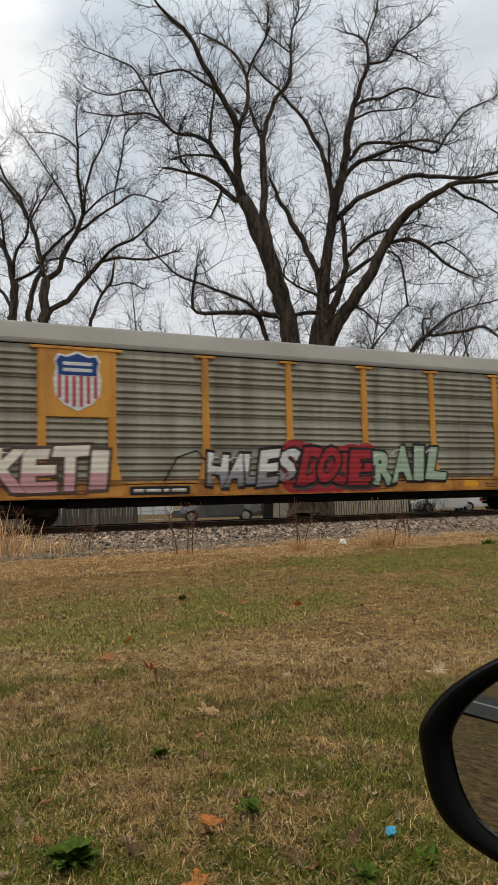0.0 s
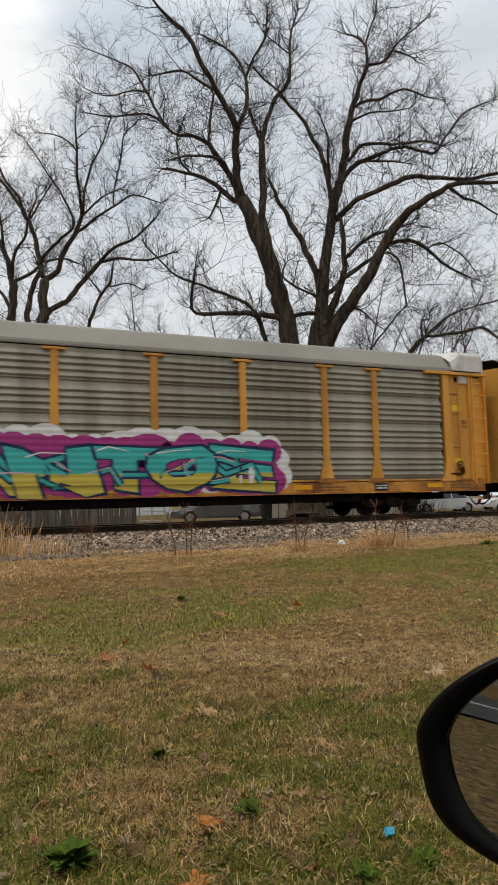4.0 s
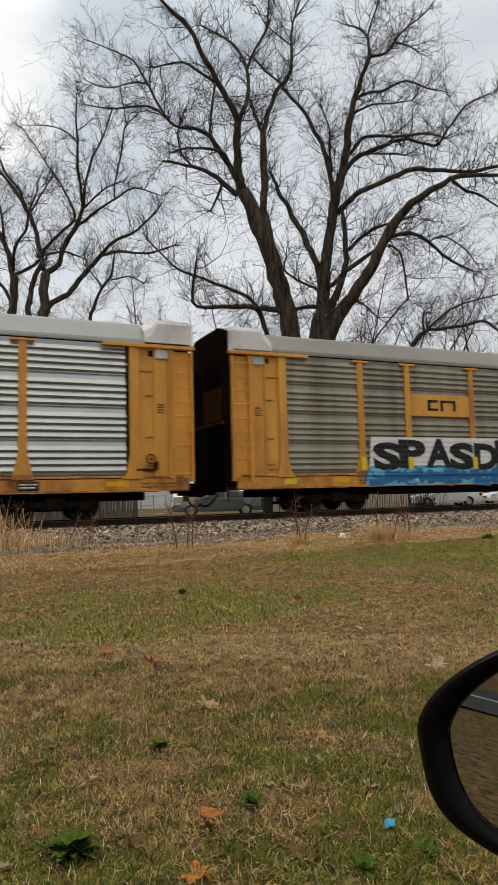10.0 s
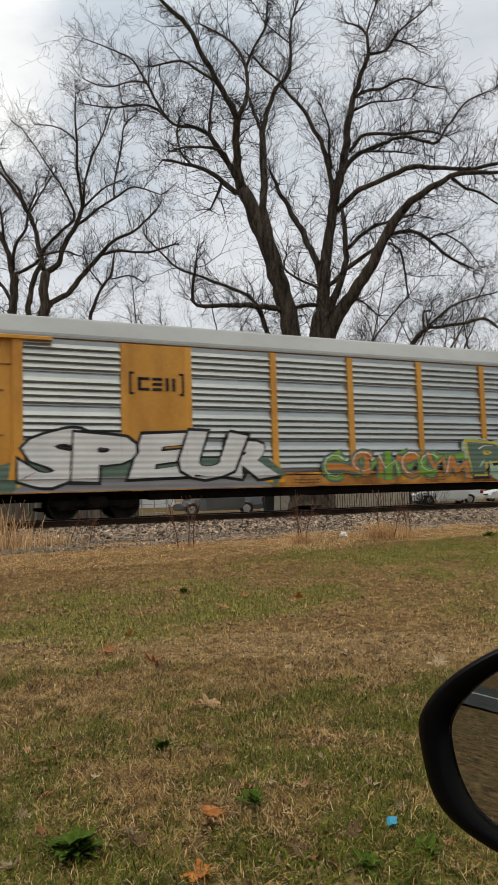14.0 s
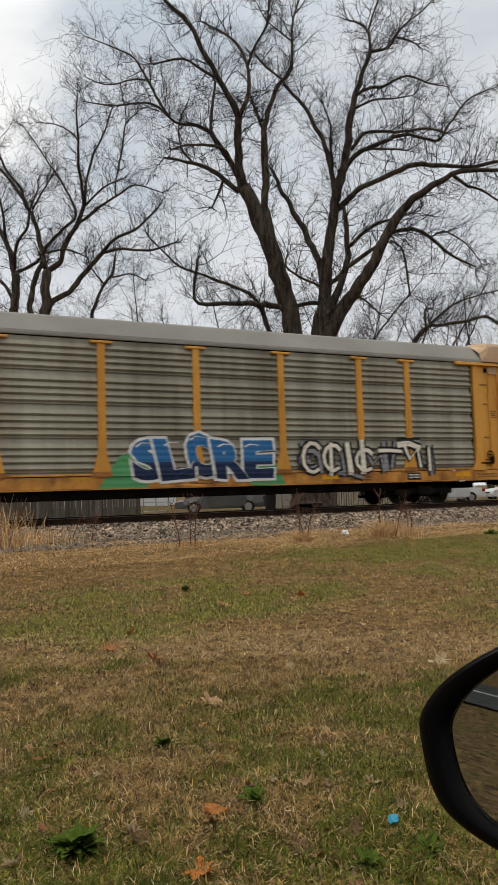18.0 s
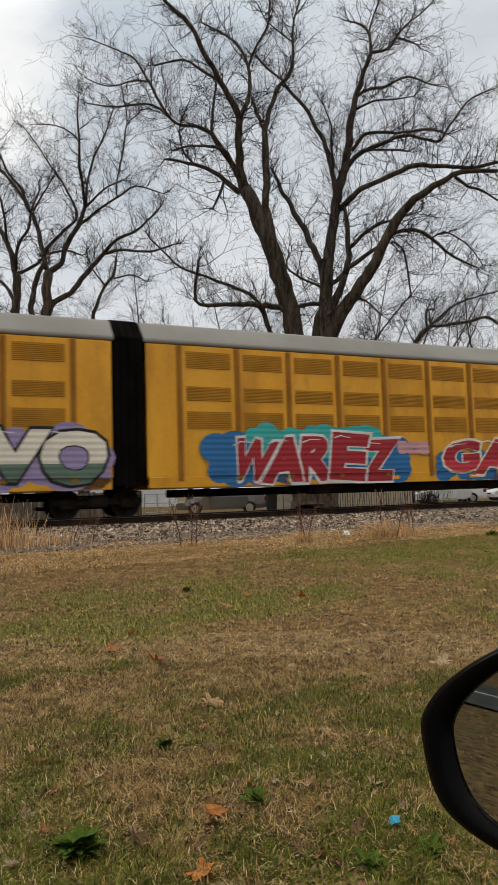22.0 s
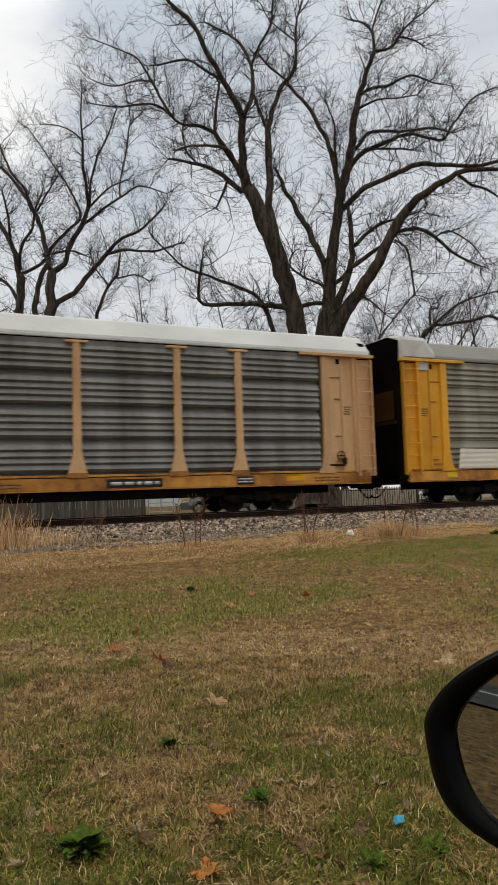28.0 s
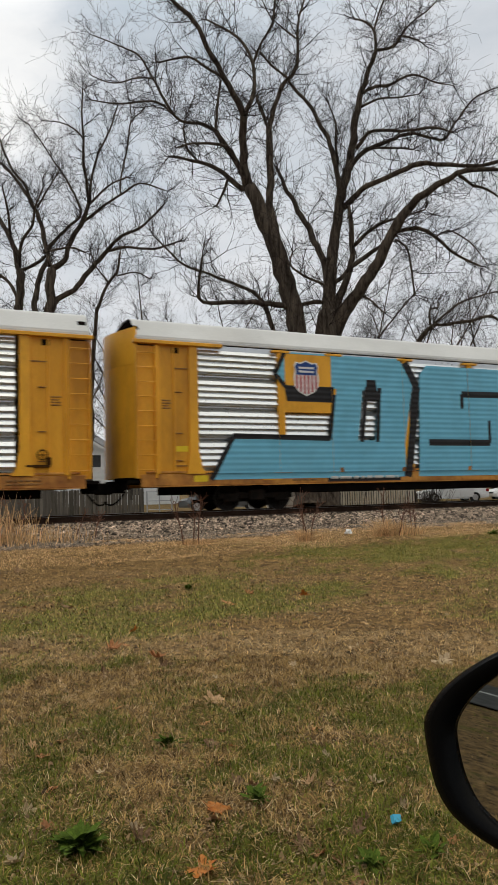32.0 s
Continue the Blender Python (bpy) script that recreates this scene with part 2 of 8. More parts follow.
M["tread"] = surface("worn_wheel_tread", (0.015, 0.013, 0.012), (0.035, 0.031, 0.028), 4, 0.5, 0.3, 0, 40)
M["rail"] = surface("rusty_rail_steel", (0.032, 0.018, 0.012), (0.07, 0.04, 0.026), 3, 0.7, 0.2, 0.002, 60, spec=0.08)
M["railhead"] = surface("shiny_rail_head", (0.16, 0.15, 0.145), (0.28, 0.27, 0.26), 3, 0.35, 0.9, 0, 60)
M["sleeper"] = surface("creosoted_sleeper_wood", (0.03, 0.022, 0.017), (0.07, 0.052, 0.04), 3, 0.85, 0, 0.004, 30, (0.3, 3, 3))
M["bellows"] = surface("black_rubber_bellows", (0.004, 0.0038, 0.0036), (0.009, 0.0085, 0.008), 2, 0.6, spec=0.0)
M["louvre"] = surface("brownish_yellow_louvre_slats", (0.34, 0.155, 0.014), (0.44, 0.205, 0.02), 2, 0.6, spec=0.12)
M["rib"] = surface("grimy_brown_rib", (0.27, 0.115, 0.018), (0.37, 0.165, 0.027), 1.2, 0.6, 0, 0, 22, dirt=(0.15, 0.07, 0.02), dirt_amount=0.5, spec=0.1)
M["lamp_black"] = paint_coat("black_spray_paint", (0.014, 0.013, 0.014))
M["plate"] = surface("black_stencil_plate", (0.012, 0.012, 0.012), (0.022, 0.021, 0.021), 4, 0.6)
M["stencil"] = surface("white_stencil_paint", (0.50, 0.49, 0.46), (0.68, 0.67, 0.64), 5, 0.6)
M["dark_stencil"] = surface("dark_stencil_paint", (0.20, 0.10, 0.03), (0.28, 0.14, 0.045), 5, 0.6)
M["amber"] = surface("reflective_amber_tape", (0.72, 0.33, 0.01), (0.85, 0.42, 0.015), 5, 0.35)
M["caution"] = surface("bright_caution_sign", (0.72, 0.52, 0.02), (0.82, 0.62, 0.03), 5, 0.45)
M["bark"] = surface("dark_furrowed_bark", (0.018, 0.013, 0.010), (0.115, 0.090, 0.068), 3.4, 0.9, 0, 0.05, 16, (1.6, 1.6, 0.22), 0.12, (0.10, 0.09, 0.07), 0.4, spec=0.08)
M["twig"] = surface("dark_twigs", (0.016, 0.012, 0.010), (0.04, 0.031, 0.026), 3.0, 0.9, island=True, vary=0.25, spec=0.08)
SPRAY = {}
for spray_name, spray_tone in (("pink", (0.66, 0.36, 0.39)), ("blue", (0.03, 0.17, 0.42)), ("white", (0.80, 0.80, 0.78)), ("green", (0.03, 0.22, 0.12)), ("teal", (0.055, 0.46, 0.44)),
                               ("sky", (0.17, 0.50, 0.68)), ("navy", (0.012, 0.03, 0.09)), ("red", (0.40, 0.025, 0.035)), ("scarlet", (0.60, 0.05, 0.07)), ("lilac", (0.36, 0.29, 0.50)), ("cream", (0.88, 0.82, 0.69)),
                               ("grey", (0.30, 0.30, 0.31)), ("lime", (0.22, 0.42, 0.05)), ("mint", (0.42, 0.55, 0.40)), ("magenta", (0.40, 0.04, 0.22)), ("lemon", (0.62, 0.50, 0.08)), ("orange", (0.62, 0.24, 0.05)), ("slate", (0.16, 0.28, 0.34)), ("brown", (0.10, 0.06, 0.05)), ("sage", (0.13, 0.20, 0.15)), ("pale_blue", (0.30, 0.50, 0.60)), ("leaf_green", (0.10, 0.36, 0.14))):
    SPRAY[spray_name] = paint_coat(spray_name + "_spray_paint", spray_tone)
SPRAY["black"] = M["lamp_black"]


# ---- mesh helpers ----
def set_material(ob, material):
    ob.data.materials.clear() if not ob.data.materials else None
    if not ob.data.materials:
        ob.data.materials.append(None)
    ob.material_slots[0].link = "OBJECT"
    ob.material_slots[0].material = material
    return ob


def part(name, shape, material, parent=None, label="", at=None, kind=""):
    """Links a bmesh or a mesh as one mesh object under a thing or a part."""
    if isinstance(shape, bmesh.types.BMesh):
        data = bpy.data.meshes.new(name)
        shape.to_mesh(data)
        shape.free()
    else:
        data = shape
    ob = new(name, data)
    set_material(ob, material)
    if parent:
        ob.parent = parent
    if at is not None:
        ob.matrix_basis = at
    if label or kind:
        tagged(ob, label, kind=kind)
    return ob


def box(x0, x1, y0, y1, z0, z1, bevel=0.0):
    bm = bmesh.new()
    bmesh.ops.create_cube(bm, size=1)
    for v in bm.verts:
        v.co = ((x0 + x1) / 2 + v.co.x * (x1 - x0), (y0 + y1) / 2 + v.co.y * (y1 - y0), (z0 + z1) / 2 + v.co.z * (z1 - z0))
    if bevel:
        bmesh.ops.bevel(bm, geom=bm.edges[:], offset=bevel, segments=1, affect="EDGES")
    return bm


def merge(*shapes):
    out = bmesh.new()
    for b in shapes:
        data = bpy.data.meshes.new("piece")
        b.to_mesh(data)
        b.free()
        out.from_mesh(data)
        bpy.data.meshes.remove(data)
    return out


def prism(outline, y0, y1):
    """An outline in x and z, given a thickness along y."""
    bm = bmesh.new()
    front = [bm.verts.new((x, y0, z)) for x, z in outline]
    rear = [bm.verts.new((x, y1, z)) for x, z in outline]
    bm.faces.new(front)
    bm.faces.new(rear[::-1])
    n = len(outline)
    for i in range(n):
        bm.faces.new((front[i], rear[i], rear[(i + 1) % n], front[(i + 1) % n]))
    bmesh.ops.recalc_face_normals(bm, faces=bm.faces[:])
    return bm


def sweep_x(profile, x0, x1, close=False, steps=1):
    """A profile in y and z, drawn along x."""
    bm = bmesh.new()
    rows = [[bm.verts.new((x0 + (x1 - x0) * k / steps, y, z)) for y, z in profile] for k in range(steps + 1)]
    n = len(profile)
    for ra, rb in zip(rows, rows[1:]):
        for i in range(n if close else n - 1):
            bm.faces.new((ra[i], ra[(i + 1) % n], rb[(i + 1) % n], rb[i]))
    if close:
        bm.faces.new(rows[0])
        bm.faces.new(rows[-1][::-1])
    bmesh.ops.recalc_face_normals(bm, faces=bm.faces[:])
    return bm


def cylinder(r, length, axis="Y", segments=16, r2=None):
    bm = bmesh.new()
    bmesh.ops.create_cone(bm, cap_ends=True, segments=segments, radius1=r, radius2=r if r2 is None else r2, depth=length)
    if axis == "Y":
        bmesh.ops.rotate(bm, verts=bm.verts[:], matrix=Matrix.Rotation(radians(90), 3, "X"))
    if axis == "X":
        bmesh.ops.rotate(bm, verts=bm.verts[:], matrix=Matrix.Rotation(radians(90), 3, "Y"))
    return bm


def moved(bm, m):
    bmesh.ops.transform(bm, matrix=m, verts=bm.verts[:])
    return bm


CACHE = {}


def kept(key, make):
    """A mesh made once and shared by alike parts."""
    if key not in CACHE:
        bm = make()
        data = bpy.data.meshes.new(key if isinstance(key, str) else key[0])
        bm.to_mesh(data)
        bm.free()
        CACHE[key] = data
    return CACHE[key]


def raw_mesh(name, verts, faces):
    data = bpy.data.meshes.new(name)
    data.from_pydata(verts, [], faces)
    data.update()
    return data


def fast_mesh(name, verts, sizes, loops):
    """A mesh from arrays: points, the number of corners of each face, and the corners one after another."""
    data = bpy.data.meshes.new(name)
    data.vertices.add(len(verts))
    data.vertices.foreach_set("co", np.ascontiguousarray(verts, dtype=np.float32).ravel())
    data.loops.add(len(loops))
    data.loops.foreach_set("vertex_index", np.ascontiguousarray(loops, dtype=np.int32))
    data.polygons.add(len(sizes))
    begin = np.concatenate(([0], np.cumsum(sizes)[:-1])).astype(np.int32)
    data.polygons.foreach_set("loop_start", begin)
    data.update(calc_edges=True)
    return data


def unit(v):
    return v / (np.linalg.norm(v, axis=-1, keepdims=True) + 1e-9)


def smooth(ob):
    ob.data.polygons.foreach_set("use_smooth", [True] * len(ob.data.polygons))
    return ob


def boxes(items):
    """Plain blocks (x0, x1, y0, y1, z0, z1) in one mesh."""
    b = np.array(items, float)
    pick = np.array(((0, 2, 4), (1, 2, 4), (1, 3, 4), (0, 3, 4), (0, 2, 5), (1, 2, 5), (1, 3, 5), (0, 3, 5)))
    verts = b[:, pick].reshape(-1, 3)
    quad = np.array((0, 3, 2, 1, 4, 5, 6, 7, 0, 1, 5, 4, 1, 2, 6, 5, 2, 3, 7, 6, 3, 0, 4, 7))
    loops = (np.arange(len(b))[:, None] * 8 + quad[None]).ravel()
    return fast_mesh("bars", verts, np.full(len(b) * 6, 4), loops)


GLYPHS = {}


def glyph(ch, fat):
    """One letter of the built-in face as polygons in a unit box."""
    if (ch, fat) not in GLYPHS:
        cu = bpy.data.curves.new("letter", "FONT")
        cu.body, cu.size, cu.offset, cu.resolution_u = ch, 1.0, fat, 3
        ob = new("letter", cu)
        bpy.context.view_layer.update()
        data = bpy.data.meshes.new_from_object(ob.evaluated_get(bpy.context.evaluated_depsgraph_get()))
        co = np.array([v.co[:2] for v in data.vertices])
        lo, hi = co.min(0), co.max(0)
        co = (co - lo) / np.maximum(hi - lo, 1e-6)
        GLYPHS[ch, fat] = [co[list(f.vertices)] for f in data.polygons]
        bpy.data.objects.remove(ob)
        bpy.data.meshes.remove(data)
        bpy.data.curves.remove(cu)
    return GLYPHS[ch, fat]


for letter in sorted(set("ABCDEGHIKLMNOPRSTUVWZakine")):
    for heavy in (0.05, 0.055, 0.062, 0.088, 0.09):
        glyph(letter, heavy)

# ---- ground, one sheet to the horizon, in the track's axes ----
LATTICE = np.random.default_rng(77).random((256, 256))


def ripple(x, y, shift=0):
    """Smooth random hills from 0 to 1 over a plane; takes numbers or arrays."""
    x, y = np.asarray(x, float) + 17.3 * shift, np.asarray(y, float) + 9.1 * shift
    i, j = np.floor(x).astype(int), np.floor(y).astype(int)
    u, v = x - i, y - j
    u, v = u * u * (3 - 2 * u), v * v * (3 - 2 * v)
    p = LATTICE[i % 256, j % 256] * (1 - u) + LATTICE[(i + 1) % 256, j % 256] * u
    q = LATTICE[i % 256, (j + 1) % 256] * (1 - u) + LATTICE[(i + 1) % 256, (j + 1) % 256] * u
    return p * (1 - v) + q * v


# greener (+) and barer (-) places: x, y, two half-widths, how much
PATCHES = ((-0.11, 8.9, 1.11, 1.25, 0.9), (-1.77, 7.38, 0.95, 0.99, 0.8), (-1.95, 6.24, 0.33, 0.81, 0.5), (3.07, 13.62, 2.2, 2.22, 0.9), (-1.05, 10.3, 0.69, 1.0, 0.5), (0.65, 4.8, 0.63, 0.5, 0.6), (0.14, 3.85, 0.41, 0.48, 0.5), (0.87, 4.55, 0.32, 0.45, 0.5),
           (0.0, 3.4, 0.2, 0.3, 0.4), (0.43, 2.8, 0.21, 0.2, 0.6), (0.7, 2.9, 0.16, 0.22, 0.5), (-0.77, 3.0, 0.25, 0.2, 0.4), (-0.49, 4.06, 0.29, 0.27, 0.3), (-0.93, 3.3, 0.25, 0.29, 0.3), (8.0, 15.5, 3.0, 2.0, 0.6),
           (-3.3, 12.5, 2.4, 2.6, -0.7), (-0.14, 5.9, 1.1, 0.83, -0.5), (1.46, 7.1, 0.92, 1.65, -0.4), (-1.27, 4.8, 0.64, 0.6, -0.6), (0.85, 6.9, 0.7, 1.0, -0.3), (-0.57, 3.5, 0.25, 0.33, -0.3), (0.27, 3.3, 0.24, 0.23, -0.25), (2.6, 9.0, 0.94, 1.07, -0.2))


def veg(s, d):
    """How green the lawn is, 0 straw to 1 green, in patches of its own."""
    c, k = math.cos(radians(TURN)), math.sin(radians(TURN))
    x, y = c * s - k * d, k * s + c * d
    v = 0.24 + 0.55 * (ripple(s * 0.45, d * 0.8, 1) - 0.5) + 0.9 * (ripple(s * 1.5, d * 2.2, 2) - 0.5) + 1.0 * (ripple(s * 4.4, d * 5.2, 3) - 0.5)
    for px, py, rx, ry, lift in PATCHES:
        v = v + 0.75 * lift * np.exp(-((x - px) / rx) ** 2 - ((y - py) / ry) ** 2)
    v = v + 0.36 * np.exp(-((d - 2.6) / 1.7) ** 2) - 0.6 * np.maximum(0, d - 11.2 - 0.42 * np.clip(s - 2.0, 0, 7))
    return np.clip(0.5 + 1.25 * (v - 0.45), 0, 1)


def lawn_z(s, d):
    s, d = np.asarray(s, float), np.asarray(d, float)
    flat = np.interp(d, (-4000, 5, 12, 16, 17.5, 19.4, 23.5, 4000), (0.0, 0.0, 0.14, 0.33, 0.40, 0.44, 0.42, 0.42))
    near = (s > -16) & (s < 40) & (d > -10) & (d < 40)
    return flat + np.where(near, 0.05 * (ripple(s * 0.7, d * 0.7, 4) - 0.5) + 0.03 * (ripple(s * 3, d * 3, 5) - 0.5), 0)


def axis_steps(fine0, fine1, step, far):
    out = list(np.arange(fine0, fine1 + 1e-6, step))
    a, k = fine0, step
    low = []
    while a > -far:
        k *= 1.5
        a -= k
        low.append(max(a, -far))
    b, k, high = fine1, step, []
    while b < far:
        k *= 1.5
        b += k
        high.append(min(b, far))
    return low[::-1] + out + high


def lawn_material():
    m = surface("straw_and_grass_soil", (0.016, 0.010, 0.005), (0.19, 0.115, 0.042), 11.0, 0.95, 0, 0.02, 70, dirt=(0.36, 0.225, 0.095), dirt_amount=0.7, spec=0.1)
    t = m.node_tree
    n, l = t.nodes, t.links
    shader = n["Principled BSDF"]
    before = shader.inputs["Base Color"].links[0].from_socket
    attr = n.new("ShaderNodeAttribute")
    attr.attribute_name = "veg"
    tuft = n.new("ShaderNodeTexNoise")
    tuft.inputs["Scale"].default_value, tuft.inputs["Detail"].default_value = 9, 5
    pos = n.new("ShaderNodeTexCoord")
    l.new(pos.outputs["Object"], tuft.inputs["Vector"])
    both = n.new("ShaderNodeMath")
    both.operation = "MULTIPLY"
    l.new(attr.outputs["Fac"], both.inputs[0])
    l.new(tuft.outputs["Fac"], both.inputs[1])
    limit = n.new("ShaderNodeMapRange")
    limit.inputs["From Min"].default_value, limit.inputs["From Max"].default_value = 0.2, 0.5
    limit.inputs["To Max"].default_value = 0.85
    l.new(both.outputs[0], limit.inputs["Value"])
    mix = n.new("ShaderNodeMixRGB")
    l.new(limit.outputs[0], mix.inputs[0])
    l.new(before, mix.inputs[1])
    mix.inputs[2].default_value = (0.075, 0.080, 0.010, 1)
    l.new(mix.outputs["Color"], shader.inputs["Base Color"])
    return m


def build_ground():
    ss, ds = axis_steps(-10, 26, 0.2, 3500), axis_steps(0, 24, 0.2, 3500)
    gs, gd = np.meshgrid(ss, ds)
    verts = np.stack((gs, gd, lawn_z(gs, gd)), -1).reshape(-1, 3)
    w, h = len(ss), len(ds)
    a = (np.arange(h - 1)[:, None] * w + np.arange(w - 1)[None]).ravel()
    loops = np.stack((a, a + 1, a + w + 1, a + w), -1).ravel()
    data = fast_mesh("ground", verts, np.full(len(a), 4), loops)
    green = np.where(gd < 24, veg(gs, gd), 0.5).ravel()
    data.attributes.new("veg", "FLOAT", "POINT").data.foreach_set("value", green.astype(np.float32))
    ob = part("ground", data, lawn_material(), None, "flat lawn of brown and green winter grass", TRACK)
    smooth(ob)
    return tagged(ob, category="ground", kind="structure")


build_ground()


def blades(name, count, area, tall, wide, chance, material, label, lean=0.75, seed=1):
    """Grass blades, bent pointed strips, strewn over an area."""
    rng = np.random.default_rng(seed)
    s, d = area(rng, count * 3)
    keep = rng.random(len(s)) < chance(s, d)
    s, d = s[keep][:count], d[keep][:count]
    n = len(s)
    h = tall * (0.35 + rng.random(n) * 0.9)
    w = wide * (0.6 + rng.random(n) * 0.8)
    turn = rng.random(n) * 6.283
    bend = lean * (0.4 + rng.random(n))
    dx, dy = np.cos(turn), np.sin(turn)
    z = lawn_z(s, d) + 0.008
    px, py = -dy * w / 2, dx * w / 2
    mx, mz = h * 0.5 * np.sin(bend * 0.7), h * 0.5 * np.cos(bend * 0.7)
    tx, tz = mx + h * 0.55 * np.sin(bend * 1.5), np.maximum(0.006, mz + h * 0.55 * np.cos(bend * 1.5))
    verts = np.stack((np.stack((s - px, d - py, z), -1), np.stack((s + px, d + py, z), -1),
                      np.stack((s + dx * mx + px * 0.8, d + dy * mx + py * 0.8, z + mz), -1), np.stack((s + dx * mx - px * 0.8, d + dy * mx - py * 0.8, z + mz), -1),
                      np.stack((s + dx * tx, d + dy * tx, z + tz), -1)), 1).reshape(-1, 3)
    loops = (np.arange(n)[:, None] * 5 + np.array((0, 1, 2, 3, 3, 2, 4))[None]).ravel()
    data = fast_mesh(name, verts, np.tile((4, 3), n), loops)
    return tagged(part(name, data, material, None, label, TRACK), category="grass", kind="stuff")


def track_axes(x, y):
    c, k = math.cos(radians(TURN)), math.sin(radians(TURN))
    return c * x + k * y, -k * x + c * y


def in_view(near, far, spread=0.50):
    def pick(rng, n):
        y = np.sqrt(near * near + rng.random(n) * (far * far - near * near))
        s, d = track_axes((rng.random(n) * 2 - 1) * spread * y, y)
        keep = d < 15.85 + 0.25 * np.sin(s * 1.7) + 0.15 * np.sin(s * 4.1)
        return s[keep], d[keep]
    return pick


def around(rng, n):
    r, turn = 1.2 + 13 * rng.random(n), rng.random(n) * 6.283
    s, d = track_axes(r * np.cos(turn), r * np.sin(turn))
    return s[d < 17.4], d[d < 17.4]


M["green_blade"] = surface("green_grass_blades", (0.042, 0.054, 0.005), (0.14, 0.152, 0.019), 6, 0.65, island=True, vary=0.6, spec=0.1)
M["straw_blade"] = surface("straw_coloured_grass_blades", (0.105, 0.060, 0.021), (0.355, 0.232, 0.088), 6, 0.8, island=True, vary=0.8, spec=0.1)
M["mid_straw"] = surface("pale_straw_grass_blades", (0.205, 0.118, 0.044), (0.60, 0.405, 0.170), 6, 0.8, island=True, vary=0.8, spec=0.1)
M["bright_blade"] = surface("yellow_green_grass_blades", (0.105, 0.110, 0.022), (0.33, 0.31, 0.078), 6, 0.65, island=True, vary=0.7, spec=0.1)
M["rust_straw"] = surface("reddish_dead_grass", (0.48, 0.28, 0.125), (0.82, 0.57, 0.31), 6, 0.8, island=True, vary=0.55, spec=0.1)
def greenish(s, d):
    return veg(s, d) ** 1.3
def strawish(s, d):
    return 1.0 - 0.55 * veg(s, d)
blades("lawn_grass", 75000, in_view(2.2, 6.0), 0.045, 0.0042, greenish, M["green_blade"], "short green grass blades in the lawn", 1.3, 11)
blades("dead_lawn_grass", 105000, in_view(2.2, 6.0), 0.058, 0.0036, strawish, M["straw_blade"], "matted straw-brown dead grass", 1.9, 12)
blades("tufted_grass", 20000, in_view(5.2, 16.0), 0.075, 0.0052, lambda s, d: veg(s, d) ** 2.5, M["bright_blade"], "brighter yellow-green grass tufts", 1.0, 19)
blades("mid_lawn_grass", 55000, in_view(6.0, 17.6), 0.045, 0.0055, greenish, M["bright_blade"], "short green grass blades in the lawn", 1.0, 13)
blades("mid_dead_grass", 125000, in_view(6.0, 18.5), 0.055, 0.0052, strawish, M["mid_straw"], "matted straw-brown dead grass", 1.8, 14)
blades("verge_grass", 16000, around, 0.06, 0.008, greenish, M["green_blade"], "short green grass blades in the lawn", 1.0, 15)
blades("verge_dead_grass", 22000, around, 0.06, 0.008, strawish, M["straw_blade"], "matted straw-brown dead grass", 1.4, 16)
M["pale_strand"] = surface("bleached_grass_strands", (0.34, 0.235, 0.12), (0.62, 0.48, 0.28), 6, 0.8, island=True, vary=0.4, spec=0.12)
blades("bleached_strands", 26000, in_view(2.2, 7.0), 0.085, 0.0026, strawish, M["pale_strand"], "bleached dead grass strands lying on the lawn", 2.1, 20)
M["litter_flake"] = surface("brown_leaf_fragments", (0.07, 0.04, 0.018), (0.36, 0.24, 0.12), 9, 0.8, island=True, vary=0.5)
blades("leaf_fragments", 16000, in_view(2.2, 12.0), 0.034, 0.020, lambda s, d: 0.15 + 0.85 * (ripple(s * 2.2, d * 2.2, 8) > 0.55), M["litter_flake"], "small brown leaf fragments in the grass", 1.7, 18)


def strip(rng, n):
    s, d = -2 + 26 * rng.random(n), 16.15 - 3.4 * rng.random(n) ** 1.5
    keep = d > 12.4 + 0.09 * s
    return s[keep], d[keep]


blades("tan_verge_grass", 70000, strip, 0.075, 0.007, lambda s, d: 0.2 + 0.8 * ripple(s * 0.9, d * 1.5, 6), M["rust_straw"], "tan dead grass along the ballast edge", 1.6, 17)


